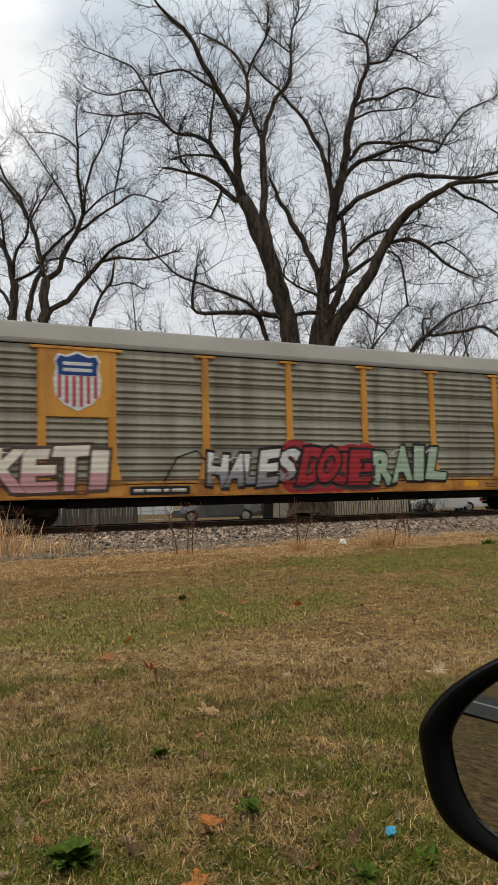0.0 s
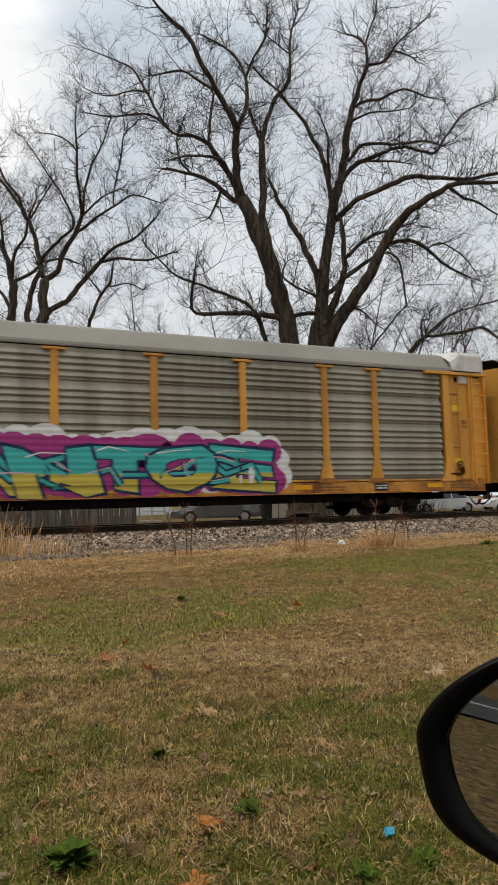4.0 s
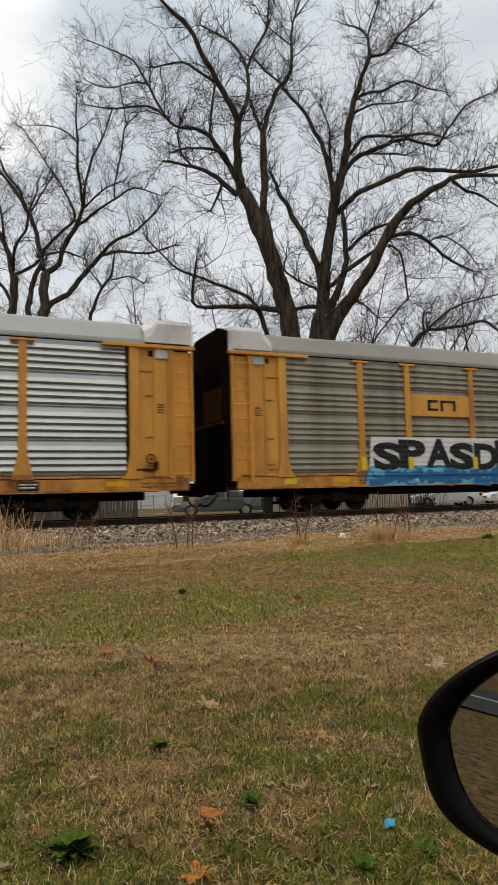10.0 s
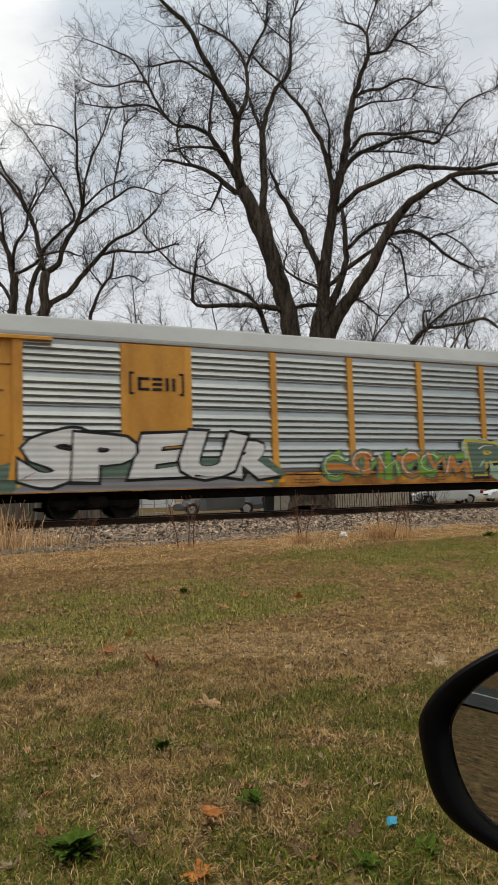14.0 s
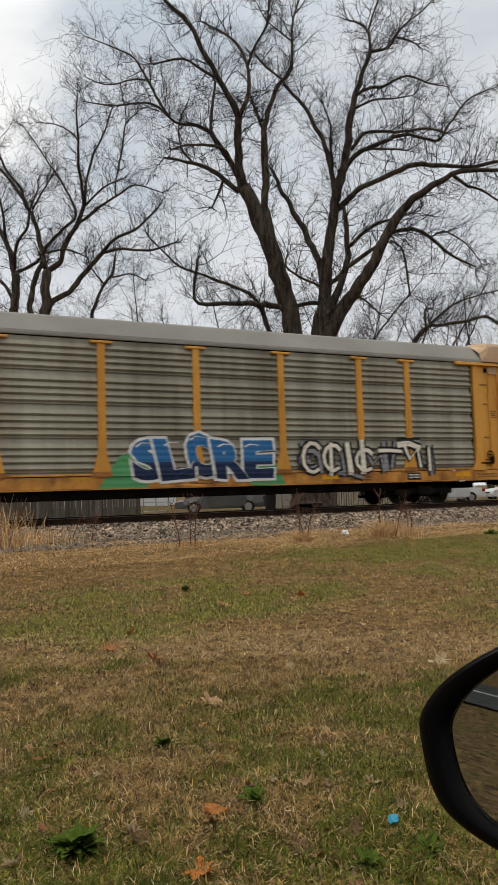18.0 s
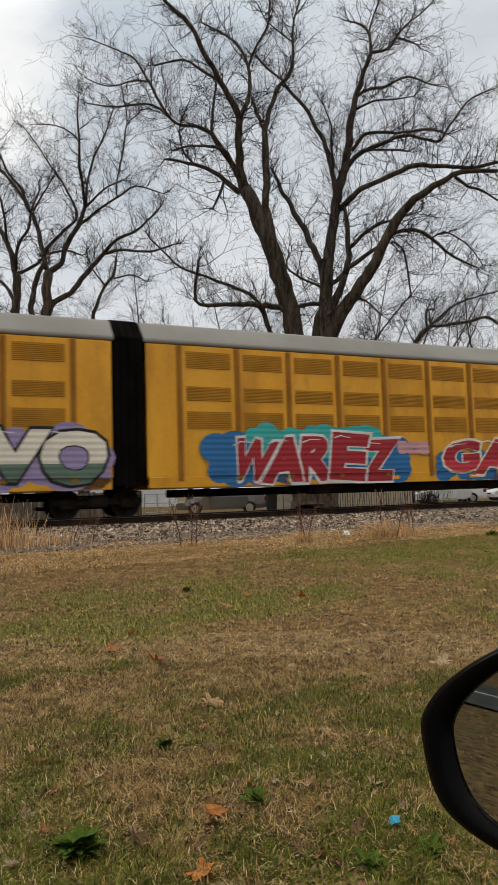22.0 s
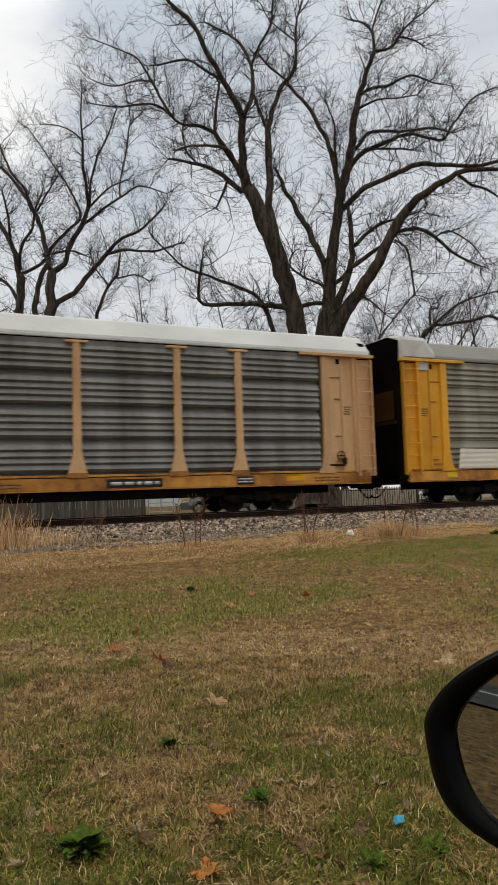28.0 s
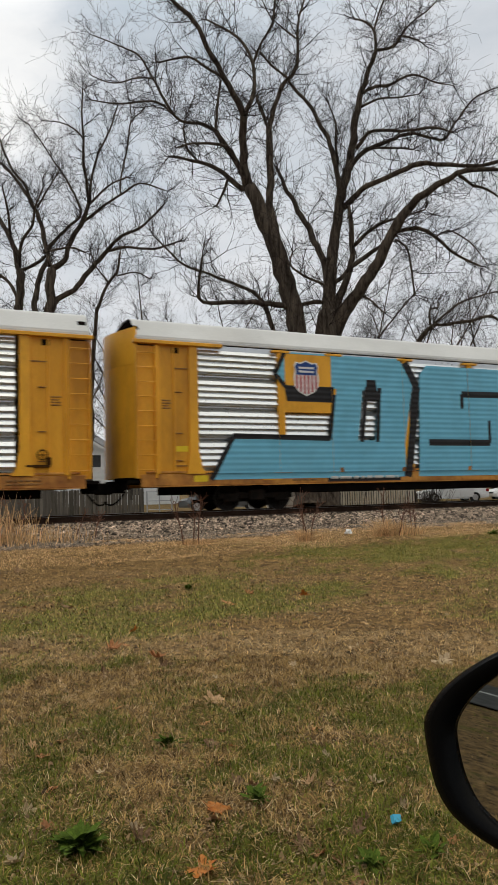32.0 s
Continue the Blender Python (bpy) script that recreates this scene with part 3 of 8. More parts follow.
# ---- ballast, sleepers and rails ----
def build_track():
    base = RAIL_TOP - 0.20
    profile = [(15.55, 0.29), (15.75, 0.338), (16.6, 0.388), (17.40, 0.425), (17.8, 0.47), (18.75, base - 0.05), (19.0, base - 0.02), (MIDDLE, base - 0.03), (21.9, base - 0.02), (22.2, base - 0.05), (23.4, 0.41)]
    verts, faces = [], []
    ss = list(np.arange(-6, 32, 0.25))
    ss = [-900, -300, -100, -40, -20] + ss + [40, 60, 100, 200, 400, 900]
    for s in ss:
        for d, z in profile:
            verts.append((s, d + 0.10 * noise.noise(Vector((s * 0.8, d, 2))), z + 0.03 * noise.noise(Vector((s * 2, d * 2, 7)))))
    w = len(profile)
    for i in range(len(ss) - 1):
        for j in range(w - 1):
            a = i * w + j
            faces.append((a, a + 1, a + w + 1, a + w))
    m = surface("grey_crushed_stone", (0.024, 0.018, 0.013), (0.24, 0.19, 0.14), 9, 0.9, 0, 0.03, 26, dirt=(0.10, 0.07, 0.05), dirt_amount=0.6)
    ob = part("ballast", raw_mesh("ballast", verts, faces), m, None, "bank of crushed grey-pink ballast stone", TRACK)
    tagged(ob, category="ballast", kind="structure")
    # loose stones over the bank
    rng = np.random.default_rng(5)
    corner = np.array([(-1, -1, -1), (1, -1, -1), (1, 1, -1), (-1, 1, -1), (-1, -1, 1), (1, -1, 1), (1, 1, 1), (-1, 1, 1)], float)
    quads = [(0, 3, 2, 1), (4, 5, 6, 7), (0, 1, 5, 4), (1, 2, 6, 5), (2, 3, 7, 6), (3, 0, 4, 7)]
    verts, faces = [], []
    for k in range(40000):
        s = -2.5 + 28 * rng.random()
        d = 17.2 + 2.0 * rng.random() ** 0.8 if k % 4 else 15.5 + 2.0 * rng.random()
        z = np.interp(d, [15.5, 16.6, 17.40, 17.8, 18.75, 19.0, 19.4], [0.32, 0.392, 0.43, 0.475, base - 0.04, base - 0.01, base - 0.02])
        r = (0.018 + 0.026 * rng.random() ** 2) * (0.5 if d < 17.3 else 1)
        turn = Euler(rng.random(3) * 6.28).to_matrix()
        c = (corner * (r * (0.55 + 0.6 * rng.random((1, 3))))) * (0.7 + 0.5 * rng.random((8, 1)))
        c = c @ np.array(turn) + np.array((s, d, z + r * 0.2))
        a = len(verts)
        verts += c.tolist()
        faces += [tuple(a + i for i in q) for q in quads]
    stone = surface("ballast_stone", (0.070, 0.050, 0.037), (0.52, 0.405, 0.30), 6, 0.9, 0, 0, 30, island=True, vary=0.95)
    ob = part("ballast_stones", raw_mesh("ballast_stones", verts, faces), stone, None, "loose angular grey and pink ballast stones", TRACK)
    tagged(ob, category="gravel", kind="stuff")
    # sleepers
    shape = kept("sleeper", lambda: box(-0.115, 0.115, -1.3, 1.3, -0.18, 0, 0.012))
    for i in range(64):
        s = -6 + i * 0.52
        ob = part("sleeper", shape, M["sleeper"], None, "", TRACK @ pose(s, MIDDLE, RAIL_TOP - 0.178))
        tagged(ob, "dark creosoted wooden railway sleeper in ballast", "sleeper", "sleepers under the rails")
    # rails with head, web and foot
    outline = [(-0.07, 0), (0.07, 0), (0.07, 0.012), (0.012, 0.03), (0.009, 0.13), (0.036, 0.142), (0.036, 0.165), (-0.036, 0.165), (-0.036, 0.142), (-0.009, 0.13), (-0.012, 0.03), (-0.07, 0.012)]
    for side in (-0.7535, 0.7535):
        rail = part("rail", sweep_x([(y, z) for y, z in outline], -500, 700, True), M["rail"], None, "", TRACK @ pose(0, MIDDLE + side, RAIL_TOP - 0.175))
        tagged(rail, "rust-brown steel rail on wooden sleepers", "rail", "rails of the track")
        part("running_surface", box(-500, 700, -0.03, 0.03, 0.163, 0.1745), M["railhead"], rail, "polished top of the rail")


build_track()

# ---- bare trees: limbs laid by hand, twigs grown from them ----
def curve_points(ctrl, step):
    """A smooth line through control points (x, y, z, radius)."""
    c = [np.array(p, float) for p in ctrl]
    c = [2 * c[0] - c[1]] + c + [2 * c[-1] - c[-2]]
    out = []
    for i in range(1, len(c) - 2):
        a, b, d, e = c[i - 1:i + 3]
        n = max(2, int(np.linalg.norm(d[:3] - b[:3]) / step))
        for k in range(n):
            u = k / n
            out.append(0.5 * ((2 * b) + (-a + d) * u + (2 * a - 5 * b + 4 * d - e) * u * u + (-a + 3 * b - 3 * d + e) * u ** 3))
    out.append(c[-2])
    return np.array(out)


def tube(line, sides, verts, faces, rough=0.0, rng=None):
    """A tapered round limb round a line of (x, y, z, radius)."""
    n = len(line)
    start = len(verts)
    for i in range(n):
        t = line[min(i + 1, n - 1), :3] - line[max(i - 1, 0), :3]
        t = t / (np.linalg.norm(t) + 1e-9)
        if i == 0:
            side = np.cross(t, (0.31, 0.17, 0.93) if abs(t[2]) < 0.9 else (1.0, 0.1, 0))
        side = side - t * np.dot(side, t)
        side /= np.linalg.norm(side) + 1e-9
        other = np.cross(t, side)
        for k in range(sides):
            g = 6.28318 * k / sides
            r = line[i, 3] * (1 + (rough * (rng.random() - 0.5) if rough else 0))
            verts.append(tuple(line[i, :3] + r * (math.cos(g) * side + math.sin(g) * other)))
    for i in range(n - 1):
        for k in range(sides):
            a, b = start + i * sides + k, start + i * sides + (k + 1) % sides
            faces.append((a, b, b + sides, a + sides))
    faces.append(tuple(range(start + (n - 1) * sides, start + n * sides)))


class Tree:
    def __init__(self, label, seed, foot, density=1.0, reach=1.0):
        self.root = tagged(new("bare_tree"), label, "tree", "bare trees behind the track")
        self.root.matrix_world = Matrix.Translation(foot)
        self.foot = np.array(foot)
        self.rng = np.random.default_rng(seed)
        self.seeds = []
        self.density, self.reach = density, reach

    def limb(self, kind, *ctrl):
        line = curve_points(ctrl, 0.35)
        rng = self.rng
        wob = np.zeros(3)
        for i in range(1, len(line) - 1):
            wob = 0.6 * wob + rng.normal(0, 1, 3) * min(0.045, line[i, 3] * 0.25)
            line[i, :3] += wob
        if kind == "trunk":
            for i in range(len(line)):
                line[i, 3] *= 1 + 0.5 * math.exp(-(line[i, 2] - line[0, 2]) / 0.7)
        local = line.copy()
        local[:, :3] -= self.foot
        verts, faces = [], []
        tube(local, 12 if kind == "trunk" else 8, verts, faces, 0.2, rng)
        smooth(part(kind, raw_mesh(kind, verts, faces), M["bark"], self.root))
        # where shoots leave the limb
        n = len(local)
        for i in range(n):
            r = local[i, 3]
            p = (0.40 if r > 0.30 else 1.1 if r > 0.14 else 1.4) * self.density
            t = unit(local[min(i + 1, n - 1), :3] - local[max(i - 1, 0), :3])
            while p > 0 and rng.random() < p and local[i, 2] > 4:
                self.seeds.append((*local[i, :3], *t, min(0.030, 0.35 * r + 0.009), (0.7 + 2.9 * rng.random() ** 1.4) * self.reach, 1.0))
                p -= 1
        t = unit(local[-1, :3] - local[-2, :3])
        for _ in range(3):
            self.seeds.append((*local[-1, :3], *t, min(0.03, local[-1, 3] * 0.8), (0.8 + 1.3 * rng.random()) * self.reach, 0.5))

    def done(self):
        """Grows three orders of twigs from the limbs."""
        rng = self.rng
        s = np.array(self.seeds)
        at, along, r, length, spread = s[:, :3], s[:, 3:6], s[:, 6], s[:, 7], s[:, 8]
        verts, loops, total = [], [], 0
        for level, (n, kids) in enumerate(((6, 1), (4, 1), (2, 0))):
            count = len(at)
            way = rng.normal(0, 1, (count, 3))
            way = unit(way - (way * along).sum(1, keepdims=True) * along)
            way = along * (0.50 if level == 0 else 0.62) + way * (spread * (0.55 + 0.60 * rng.random(count)))[:, None] + np.array((0, 0, 0.14))
            way = unit(way)
            pts, rad, ways = [at], [r], [way]
            for k in range(n):
                way = unit(way + rng.normal(0, 0.21, (count, 3)) + np.array((0, 0, 0.05)))
                pts.append(pts[-1] + way * (length / n)[:, None])
                rad.append(np.maximum(0.0062, r * (1 - 0.78 * (k + 1) / n)))
                ways.append(way)
            line = np.stack(pts, 1)
            radius = np.stack(rad, 1)
            tangent = unit(np.stack(ways, 1))
            side = unit(np.cross(tangent, np.array((0.31, 0.17, 0.93))))
            other = np.cross(tangent, side)
            g = np.arange(3) * 2.0944
            rings = line[:, :, None] + radius[:, :, None, None] * (np.cos(g)[:, None] * side[:, :, None] + np.sin(g)[:, None] * other[:, :, None])
            verts.append(rings.reshape(-1, 3))
            start = total + np.arange(count)[:, None, None] * (n + 1) * 3 + np.arange(n)[None, :, None] * 3
            k = np.arange(3)[None, None]
            quads = np.stack((start + k, start + (k + 1) % 3, start + (k + 1) % 3 + 3, start + k + 3), -1)
            loops.append(quads.reshape(-1))
            total += count * (n + 1) * 3
            if kids:
                own = np.concatenate([np.repeat(np.arange(count), kids) for _ in range(n)])
                knot = np.concatenate([np.full(count * kids, j + 1) for j in range(n)])
                keep = rng.random(len(own)) < (0.95 if level == 0 else 0.85)
                own, knot = own[keep], knot[keep]
                at, along = line[own, knot], tangent[own, knot]
                length = length[own] * (0.30 + 0.36 * rng.random(len(own)))
                r = np.maximum(0.0078, radius[own, knot] * 0.72)
                spread = np.ones(len(own))
        loops = np.concatenate(loops)
        data = fast_mesh("crown", np.concatenate(verts), np.full(len(loops) // 4, 4), loops)
        part("crown", data, M["twig"], self.root, "fine dark leafless twigs", kind="stuff")


tree = Tree("very tall bare tree with two thick dark trunks", 21, (3.1, 38.0, 0.5), 1.05, 0.92)
tree.limb("trunk", (3.1, 38, 0.5, 0.78), (2.8, 38, 5, 0.66), (2.6, 38, 10.4, 0.53), (1.8, 38, 14.4, 0.49), (0.8, 38, 17.2, 0.42), (0.1, 38, 18.8, 0.36))
tree.limb("limb", (-0, 38, 18.9, 0.31), (-0.2, 37.5, 20.1, 0.22), (-0.1, 36.6, 22.2, 0.2))
tree.limb("limb", (-0.1, 36.6, 22.2, 0.17), (-0.9, 36.1, 23.6, 0.15), (-1.7, 35.6, 25, 0.13), (-2.6, 35, 26.6, 0.12), (-3.7, 34.6, 27.5, 0.085), (-4.4, 34.3, 28.2, 0.056))
tree.limb("limb", (-0.1, 36.6, 22.2, 0.14), (0.5, 37.1, 23.7, 0.12), (0.5, 37.7, 25.9, 0.093), (-0.1, 38.3, 27.7, 0.079), (-1.3, 38.8, 28.9, 0.064), (-2.2, 39.2, 29.7, 0.048))
tree.limb("limb", (0.5, 37.7, 25.9, 0.078), (1, 37.2, 26.9, 0.061), (1.6, 36.8, 27.6, 0.061), (1.8, 36.2, 28.9, 0.045))
tree.limb("limb", (-1, 36, 23.9, 0.089), (-2.1, 36.3, 24.8, 0.075), (-3.1, 36.5, 25.6, 0.06), (-4.8, 36.9, 25.6, 0.046))
tree.limb("limb", (0, 38, 19, 0.22), (-0.4, 37.8, 19.9, 0.17), (-1.1, 37.6, 20.8, 0.15), (-1.7, 37.4, 21.8, 0.14))
tree.limb("limb", (-1.7, 37.4, 21.8, 0.11), (-2.6, 37.7, 22.4, 0.093), (-3.5, 38, 22.7, 0.078), (-4.1, 38.2, 23.2, 0.079), (-4.8, 38.6, 24.5, 0.079), (-5.5, 39.1, 26.1, 0.064), (-6.3, 39.5, 27.7, 0.057), (-7.4, 39.9, 28.6, 0.041), (-9.5, 40.5, 29.9, 0.025))
tree.limb("limb", (-1.7, 37.4, 21.8, 0.077), (-1.6, 37.7, 23.3, 0.078), (-1.4, 38.2, 25.2, 0.063))
tree.limb("limb", (-4.1, 38.2, 23.2, 0.063), (-5.1, 37.9, 23.9, 0.062), (-7.2, 37.5, 23.6, 0.046), (-8.7, 37.2, 23.7, 0.031))
tree.limb("limb", (-5.4, 39.1, 26.1, 0.048), (-6.3, 38.6, 25.8, 0.048), (-7.6, 37.9, 25.1, 0.039), (-8.7, 37.3, 25.2, 0.023))
tree.limb("limb", (0.4, 38, 18.5, 0.2), (-0.6, 38.5, 19.2, 0.16), (-1.7, 39, 20.3, 0.13), (-2.9, 39.5, 21.1, 0.098), (-3.8, 39.9, 21.5, 0.082), (-4.7, 40.2, 21.8, 0.066))
tree.limb("limb", (-2.9, 39.5, 21.1, 0.065), (-3.5, 39.4, 21.8, 0.057), (-3.7, 39.2, 23, 0.048), (-3.3, 39, 24.1, 0.032))
tree.limb("limb", (-1.1, 38.7, 19.6, 0.08), (-1.3, 38.6, 19, 0.08), (-1.8, 38.3, 17.8, 0.047))
tree.limb("limb", (-0.5, 37.8, 20, 0.11), (-1.2, 37.2, 20.8, 0.092), (-2.9, 36.4, 20.6, 0.06), (-3.8, 35.9, 20.1, 0.044))
tree.limb("limb", (1.5, 38, 16, 0.25), (1.3, 38.5, 18, 0.21), (1.4, 39.4, 21.3, 0.21), (1.4, 39.8, 23, 0.18), (1.7, 40.2, 24.7, 0.15), (2.3, 40.5, 26.1, 0.13), (2.8, 40.8, 27, 0.12), (3.3, 41.1, 28.1, 0.1), (3.4, 41.4, 29.8, 0.085), (3.6, 41.8, 31.6, 0.069), (4.1, 42.2, 33.4, 0.052))
tree.limb("limb", (3.4, 41.4, 29.8, 0.051), (2.8, 41.8, 30.6, 0.052), (1.8, 42.2, 31.9, 0.035), (1.3, 42.7, 33.4, 0.035))
tree.limb("limb", (2.7, 40.8, 26.9, 0.067), (1.9, 41, 27.7, 0.068), (1.5, 41.2, 28.3, 0.068), (1, 41.4, 29.1, 0.051))
tree.limb("limb", (1.4, 39.8, 23, 0.098), (1, 40.3, 24.4, 0.1), (0.7, 40.9, 25.9, 0.084))
tree.limb("limb", (2.1, 38, 11.7, 0.17), (0.4, 37.1, 11.8, 0.14), (-0.9, 36.5, 11.7, 0.12), (-2.2, 35.8, 11.5, 0.1), (-2.7, 35.5, 11.7, 0.088), (-2.6, 35, 12.5, 0.072), (-2.4, 34.4, 13.5, 0.057))
tree.limb("limb", (2.5, 38, 8.4, 0.17), (1.3, 38, 10.5, 0.14), (0.5, 37.8, 12.3, 0.11), (-0.6, 37.6, 12.9, 0.093), (-2.1, 37.4, 13.5, 0.077), (-3.6, 37.3, 14.1, 0.061), (-4.4, 37.1, 14.8, 0.046), (-5.3, 37, 15.7, 0.038))
tree.limb("trunk", (3.6, 38.3, 0.5, 0.91), (4.1, 38.3, 5, 0.79), (4.3, 38.3, 10.1, 0.64), (4.4, 38.3, 11.5, 0.5))
tree.limb("limb", (4.4, 38.3, 11.2, 0.47), (4.6, 38.7, 13.7, 0.35), (5.1, 39.2, 16.4, 0.29), (5.5, 39.5, 18.5, 0.28), (6, 39.8, 20.3, 0.26), (6.5, 40.2, 22.3, 0.23), (6.9, 40.5, 24.6, 0.2), (7.4, 40.9, 26.6, 0.15), (8.3, 41.2, 28.8, 0.12))
tree.limb("limb", (8.3, 41.2, 28.8, 0.085), (8.3, 41.7, 30.4, 0.086), (7.9, 42, 31.2, 0.069), (7.2, 42.3, 31.7, 0.052))
tree.limb("limb", (8.3, 41.7, 30.4, 0.069), (8.7, 42, 31.7, 0.052), (9.2, 42.3, 33.3, 0.052), (9.4, 42.6, 34.6, 0.035))
tree.limb("limb", (8.3, 41.2, 28.8, 0.1), (9.2, 41.5, 29.1, 0.085), (9.7, 41.7, 29.6, 0.086), (10.1, 41.8, 30.1, 0.069), (11.1, 42.1, 30, 0.052), (11.6, 42.3, 29.8, 0.035))
tree.limb("limb", (9.7, 41.7, 29.6, 0.069), (10.7, 42.1, 31.1, 0.052), (11.9, 42.5, 32.2, 0.044), (12.9, 42.9, 33.4, 0.035))
tree.limb("limb", (7.2, 40.7, 25.7, 0.1), (8.1, 41.1, 26.4, 0.1), (9.2, 41.4, 26.7, 0.085), (10.7, 41.9, 27.6, 0.069), (12.3, 42.5, 27.4, 0.052), (13.5, 42.9, 27.4, 0.026))
tree.limb("limb", (7, 40.5, 24.7, 0.083), (8.1, 39.9, 24.9, 0.066), (9, 39.5, 24.7, 0.049), (10.2, 38.9, 24.5, 0.032))
tree.limb("limb", (6.6, 40.1, 21.9, 0.13), (7.1, 39.7, 22.4, 0.11), (7.7, 39.5, 22.7, 0.098), (9.5, 38.7, 22.2, 0.08), (10.9, 38.1, 22, 0.063), (11.7, 37.7, 21.5, 0.047))
tree.limb("limb", (6.3, 39.9, 20.8, 0.16), (7, 40.3, 21.6, 0.15), (7.7, 40.7, 22.2, 0.13), (10.2, 41.8, 23.6, 0.1), (12.1, 42.6, 23.7, 0.088), (12.8, 42.9, 23.8, 0.088), (13.7, 43.5, 25.1, 0.072), (15.4, 44.4, 27.4, 0.055), (17.6, 45.3, 28.7, 0.037))
tree.limb("limb", (7.7, 40.7, 22.2, 0.067), (8.7, 40.3, 22, 0.058), (10, 39.8, 21.6, 0.049))
tree.limb("limb", (5.6, 39.5, 18, 0.18), (6.7, 38.9, 18.8, 0.16), (8.3, 38.2, 19.3, 0.14), (9.5, 37.7, 19.6, 0.14), (10.9, 37.1, 19.4, 0.12), (12.4, 36.4, 18.9, 0.1), (13.9, 35.7, 18.8, 0.088), (15.1, 35.1, 19.1, 0.058))
tree.limb("limb", (5.5, 39.6, 19.1, 0.16), (5.2, 40.1, 21.8, 0.15), (4.7, 40.4, 23.4, 0.13), (4.2, 40.7, 24.7, 0.12), (3.6, 40.9, 25.7, 0.1), (2.9, 41.1, 26.7, 0.085), (2.6, 41.3, 27.4, 0.051))
tree.limb("limb", (5.5, 39.9, 20.8, 0.066), (5.3, 39.5, 22, 0.065), (5.3, 39.1, 23, 0.048), (4.9, 38.8, 24, 0.032))
tree.limb("limb", (4.45, 38.35, 10.8, 0.25), (5, 38.4, 12.1, 0.22), (5.7, 38.6, 13.7, 0.19), (6, 38.8, 15.2, 0.16), (6, 39.1, 17.1, 0.13), (5.9, 39.2, 18, 0.11))
tree.limb("limb", (4.3, 38.35, 9.0, 0.46), (4.95, 38.3, 10.9, 0.42), (6.3, 37.7, 12.6, 0.34), (7.3, 37.1, 14.2, 0.29), (8.2, 36.5, 15.8, 0.27), (9.2, 36, 17, 0.21), (10.5, 35.5, 17.7, 0.16), (11.5, 35.1, 18, 0.13), (13.4, 34.5, 17.7, 0.085), (14.8, 34, 17.6, 0.056))
tree.limb("limb", (4.6, 38.6, 13, 0.14), (5.9, 38.4, 14.1, 0.14), (7.2, 38.3, 15, 0.11), (8.3, 38.1, 15.7, 0.078))
tree.limb("limb", (8, 36.6, 15.4, 0.11), (9.6, 37.3, 15.7, 0.11), (10.6, 37.7, 15.4, 0.093), (11.7, 38.3, 14.7, 0.079), (12.7, 38.7, 14.3, 0.064), (13.4, 39, 14.1, 0.048))
tree.limb("limb", (10.5, 37.6, 15.4, 0.046), (11.1, 37.5, 15.7, 0.046), (11.7, 37.5, 15.5, 0.046), (12.5, 37.3, 14.7, 0.031), (13.1, 37.2, 13.7, 0.023))
tree.limb("limb", (8.3, 38.1, 15.5, 0.063), (8.8, 38, 15.1, 0.063), (9, 37.8, 14.4, 0.062), (9.1, 37.2, 12, 0.046))
tree.limb("limb", (11.2, 35.2, 17.8, 0.087), (12.1, 35.6, 17.4, 0.073), (12.9, 35.9, 17.3, 0.059), (14, 36.3, 16.8, 0.045), (14.9, 36.6, 16.6, 0.03))
tree.limb("limb", (6.1, 38.9, 15.5, 0.11), (7.5, 39.4, 16.8, 0.097), (9.1, 39.9, 17.5, 0.066), (10.7, 40.3, 18.1, 0.05))
tree.limb("limb", (6.1, 37.8, 12.2, 0.078), (6.6, 37.7, 12, 0.062), (7.4, 37.4, 11.1, 0.046))
tree.limb("limb", (4.4, 38.4, 12.1, 0.13), (3, 38.2, 11.9, 0.11), (2.6, 38.1, 11.4, 0.094))
tree.limb("limb", (4.5, 38.6, 13, 0.095), (3.9, 38.3, 13.2, 0.079), (3.1, 37.8, 13.4, 0.062), (2.3, 37.3, 13.9, 0.061), (2.4, 37, 14.5, 0.046))
tree.limb("limb", (4.4, 38.6, 13.2, 0.19), (4.2, 38.9, 14.8, 0.19), (3.6, 39.3, 16.5, 0.18), (2.9, 39.7, 18.3, 0.15), (2.4, 39.9, 19.3, 0.13), (2.1, 40.1, 20.1, 0.099), (1.8, 40.2, 20.9, 0.083))
tree.done()
tree = Tree("bare tree with dark spreading limbs", 22, (-13.4, 44.0, 0.5), 0.85, 0.8)
tree.limb("trunk", (-13.4, 44, 0.5, 0.47), (-13.3, 44, 10.5, 0.4), (-13.2, 44, 13.7, 0.33), (-13, 44, 16.3, 0.29))
tree.limb("limb", (-13, 44, 16.3, 0.2), (-12.2, 44.2, 16.9, 0.18), (-11.7, 44.4, 18.5, 0.16), (-11, 44.7, 19.9, 0.15), (-10.7, 44.8, 21, 0.13))
tree.limb("limb", (-10.7, 44.8, 21, 0.11), (-10.7, 44.3, 21.9, 0.091), (-10.7, 43.5, 23, 0.09), (-10.5, 42.6, 24.3, 0.07), (-10.4, 41.8, 25.5, 0.052), (-10.1, 40.9, 26.6, 0.034))
tree.limb("limb", (-10.6, 44.8, 21.1, 0.092), (-10.6, 45.3, 23.1, 0.075), (-10.2, 45.6, 24.9, 0.075), (-9.5, 46, 26.7, 0.057), (-9, 46.4, 28.7, 0.038))
tree.limb("limb", (-10.7, 44.8, 20.9, 0.074), (-10, 44.4, 21.4, 0.073), (-8.9, 43.8, 21.9, 0.054), (-7.8, 43.2, 22, 0.036))
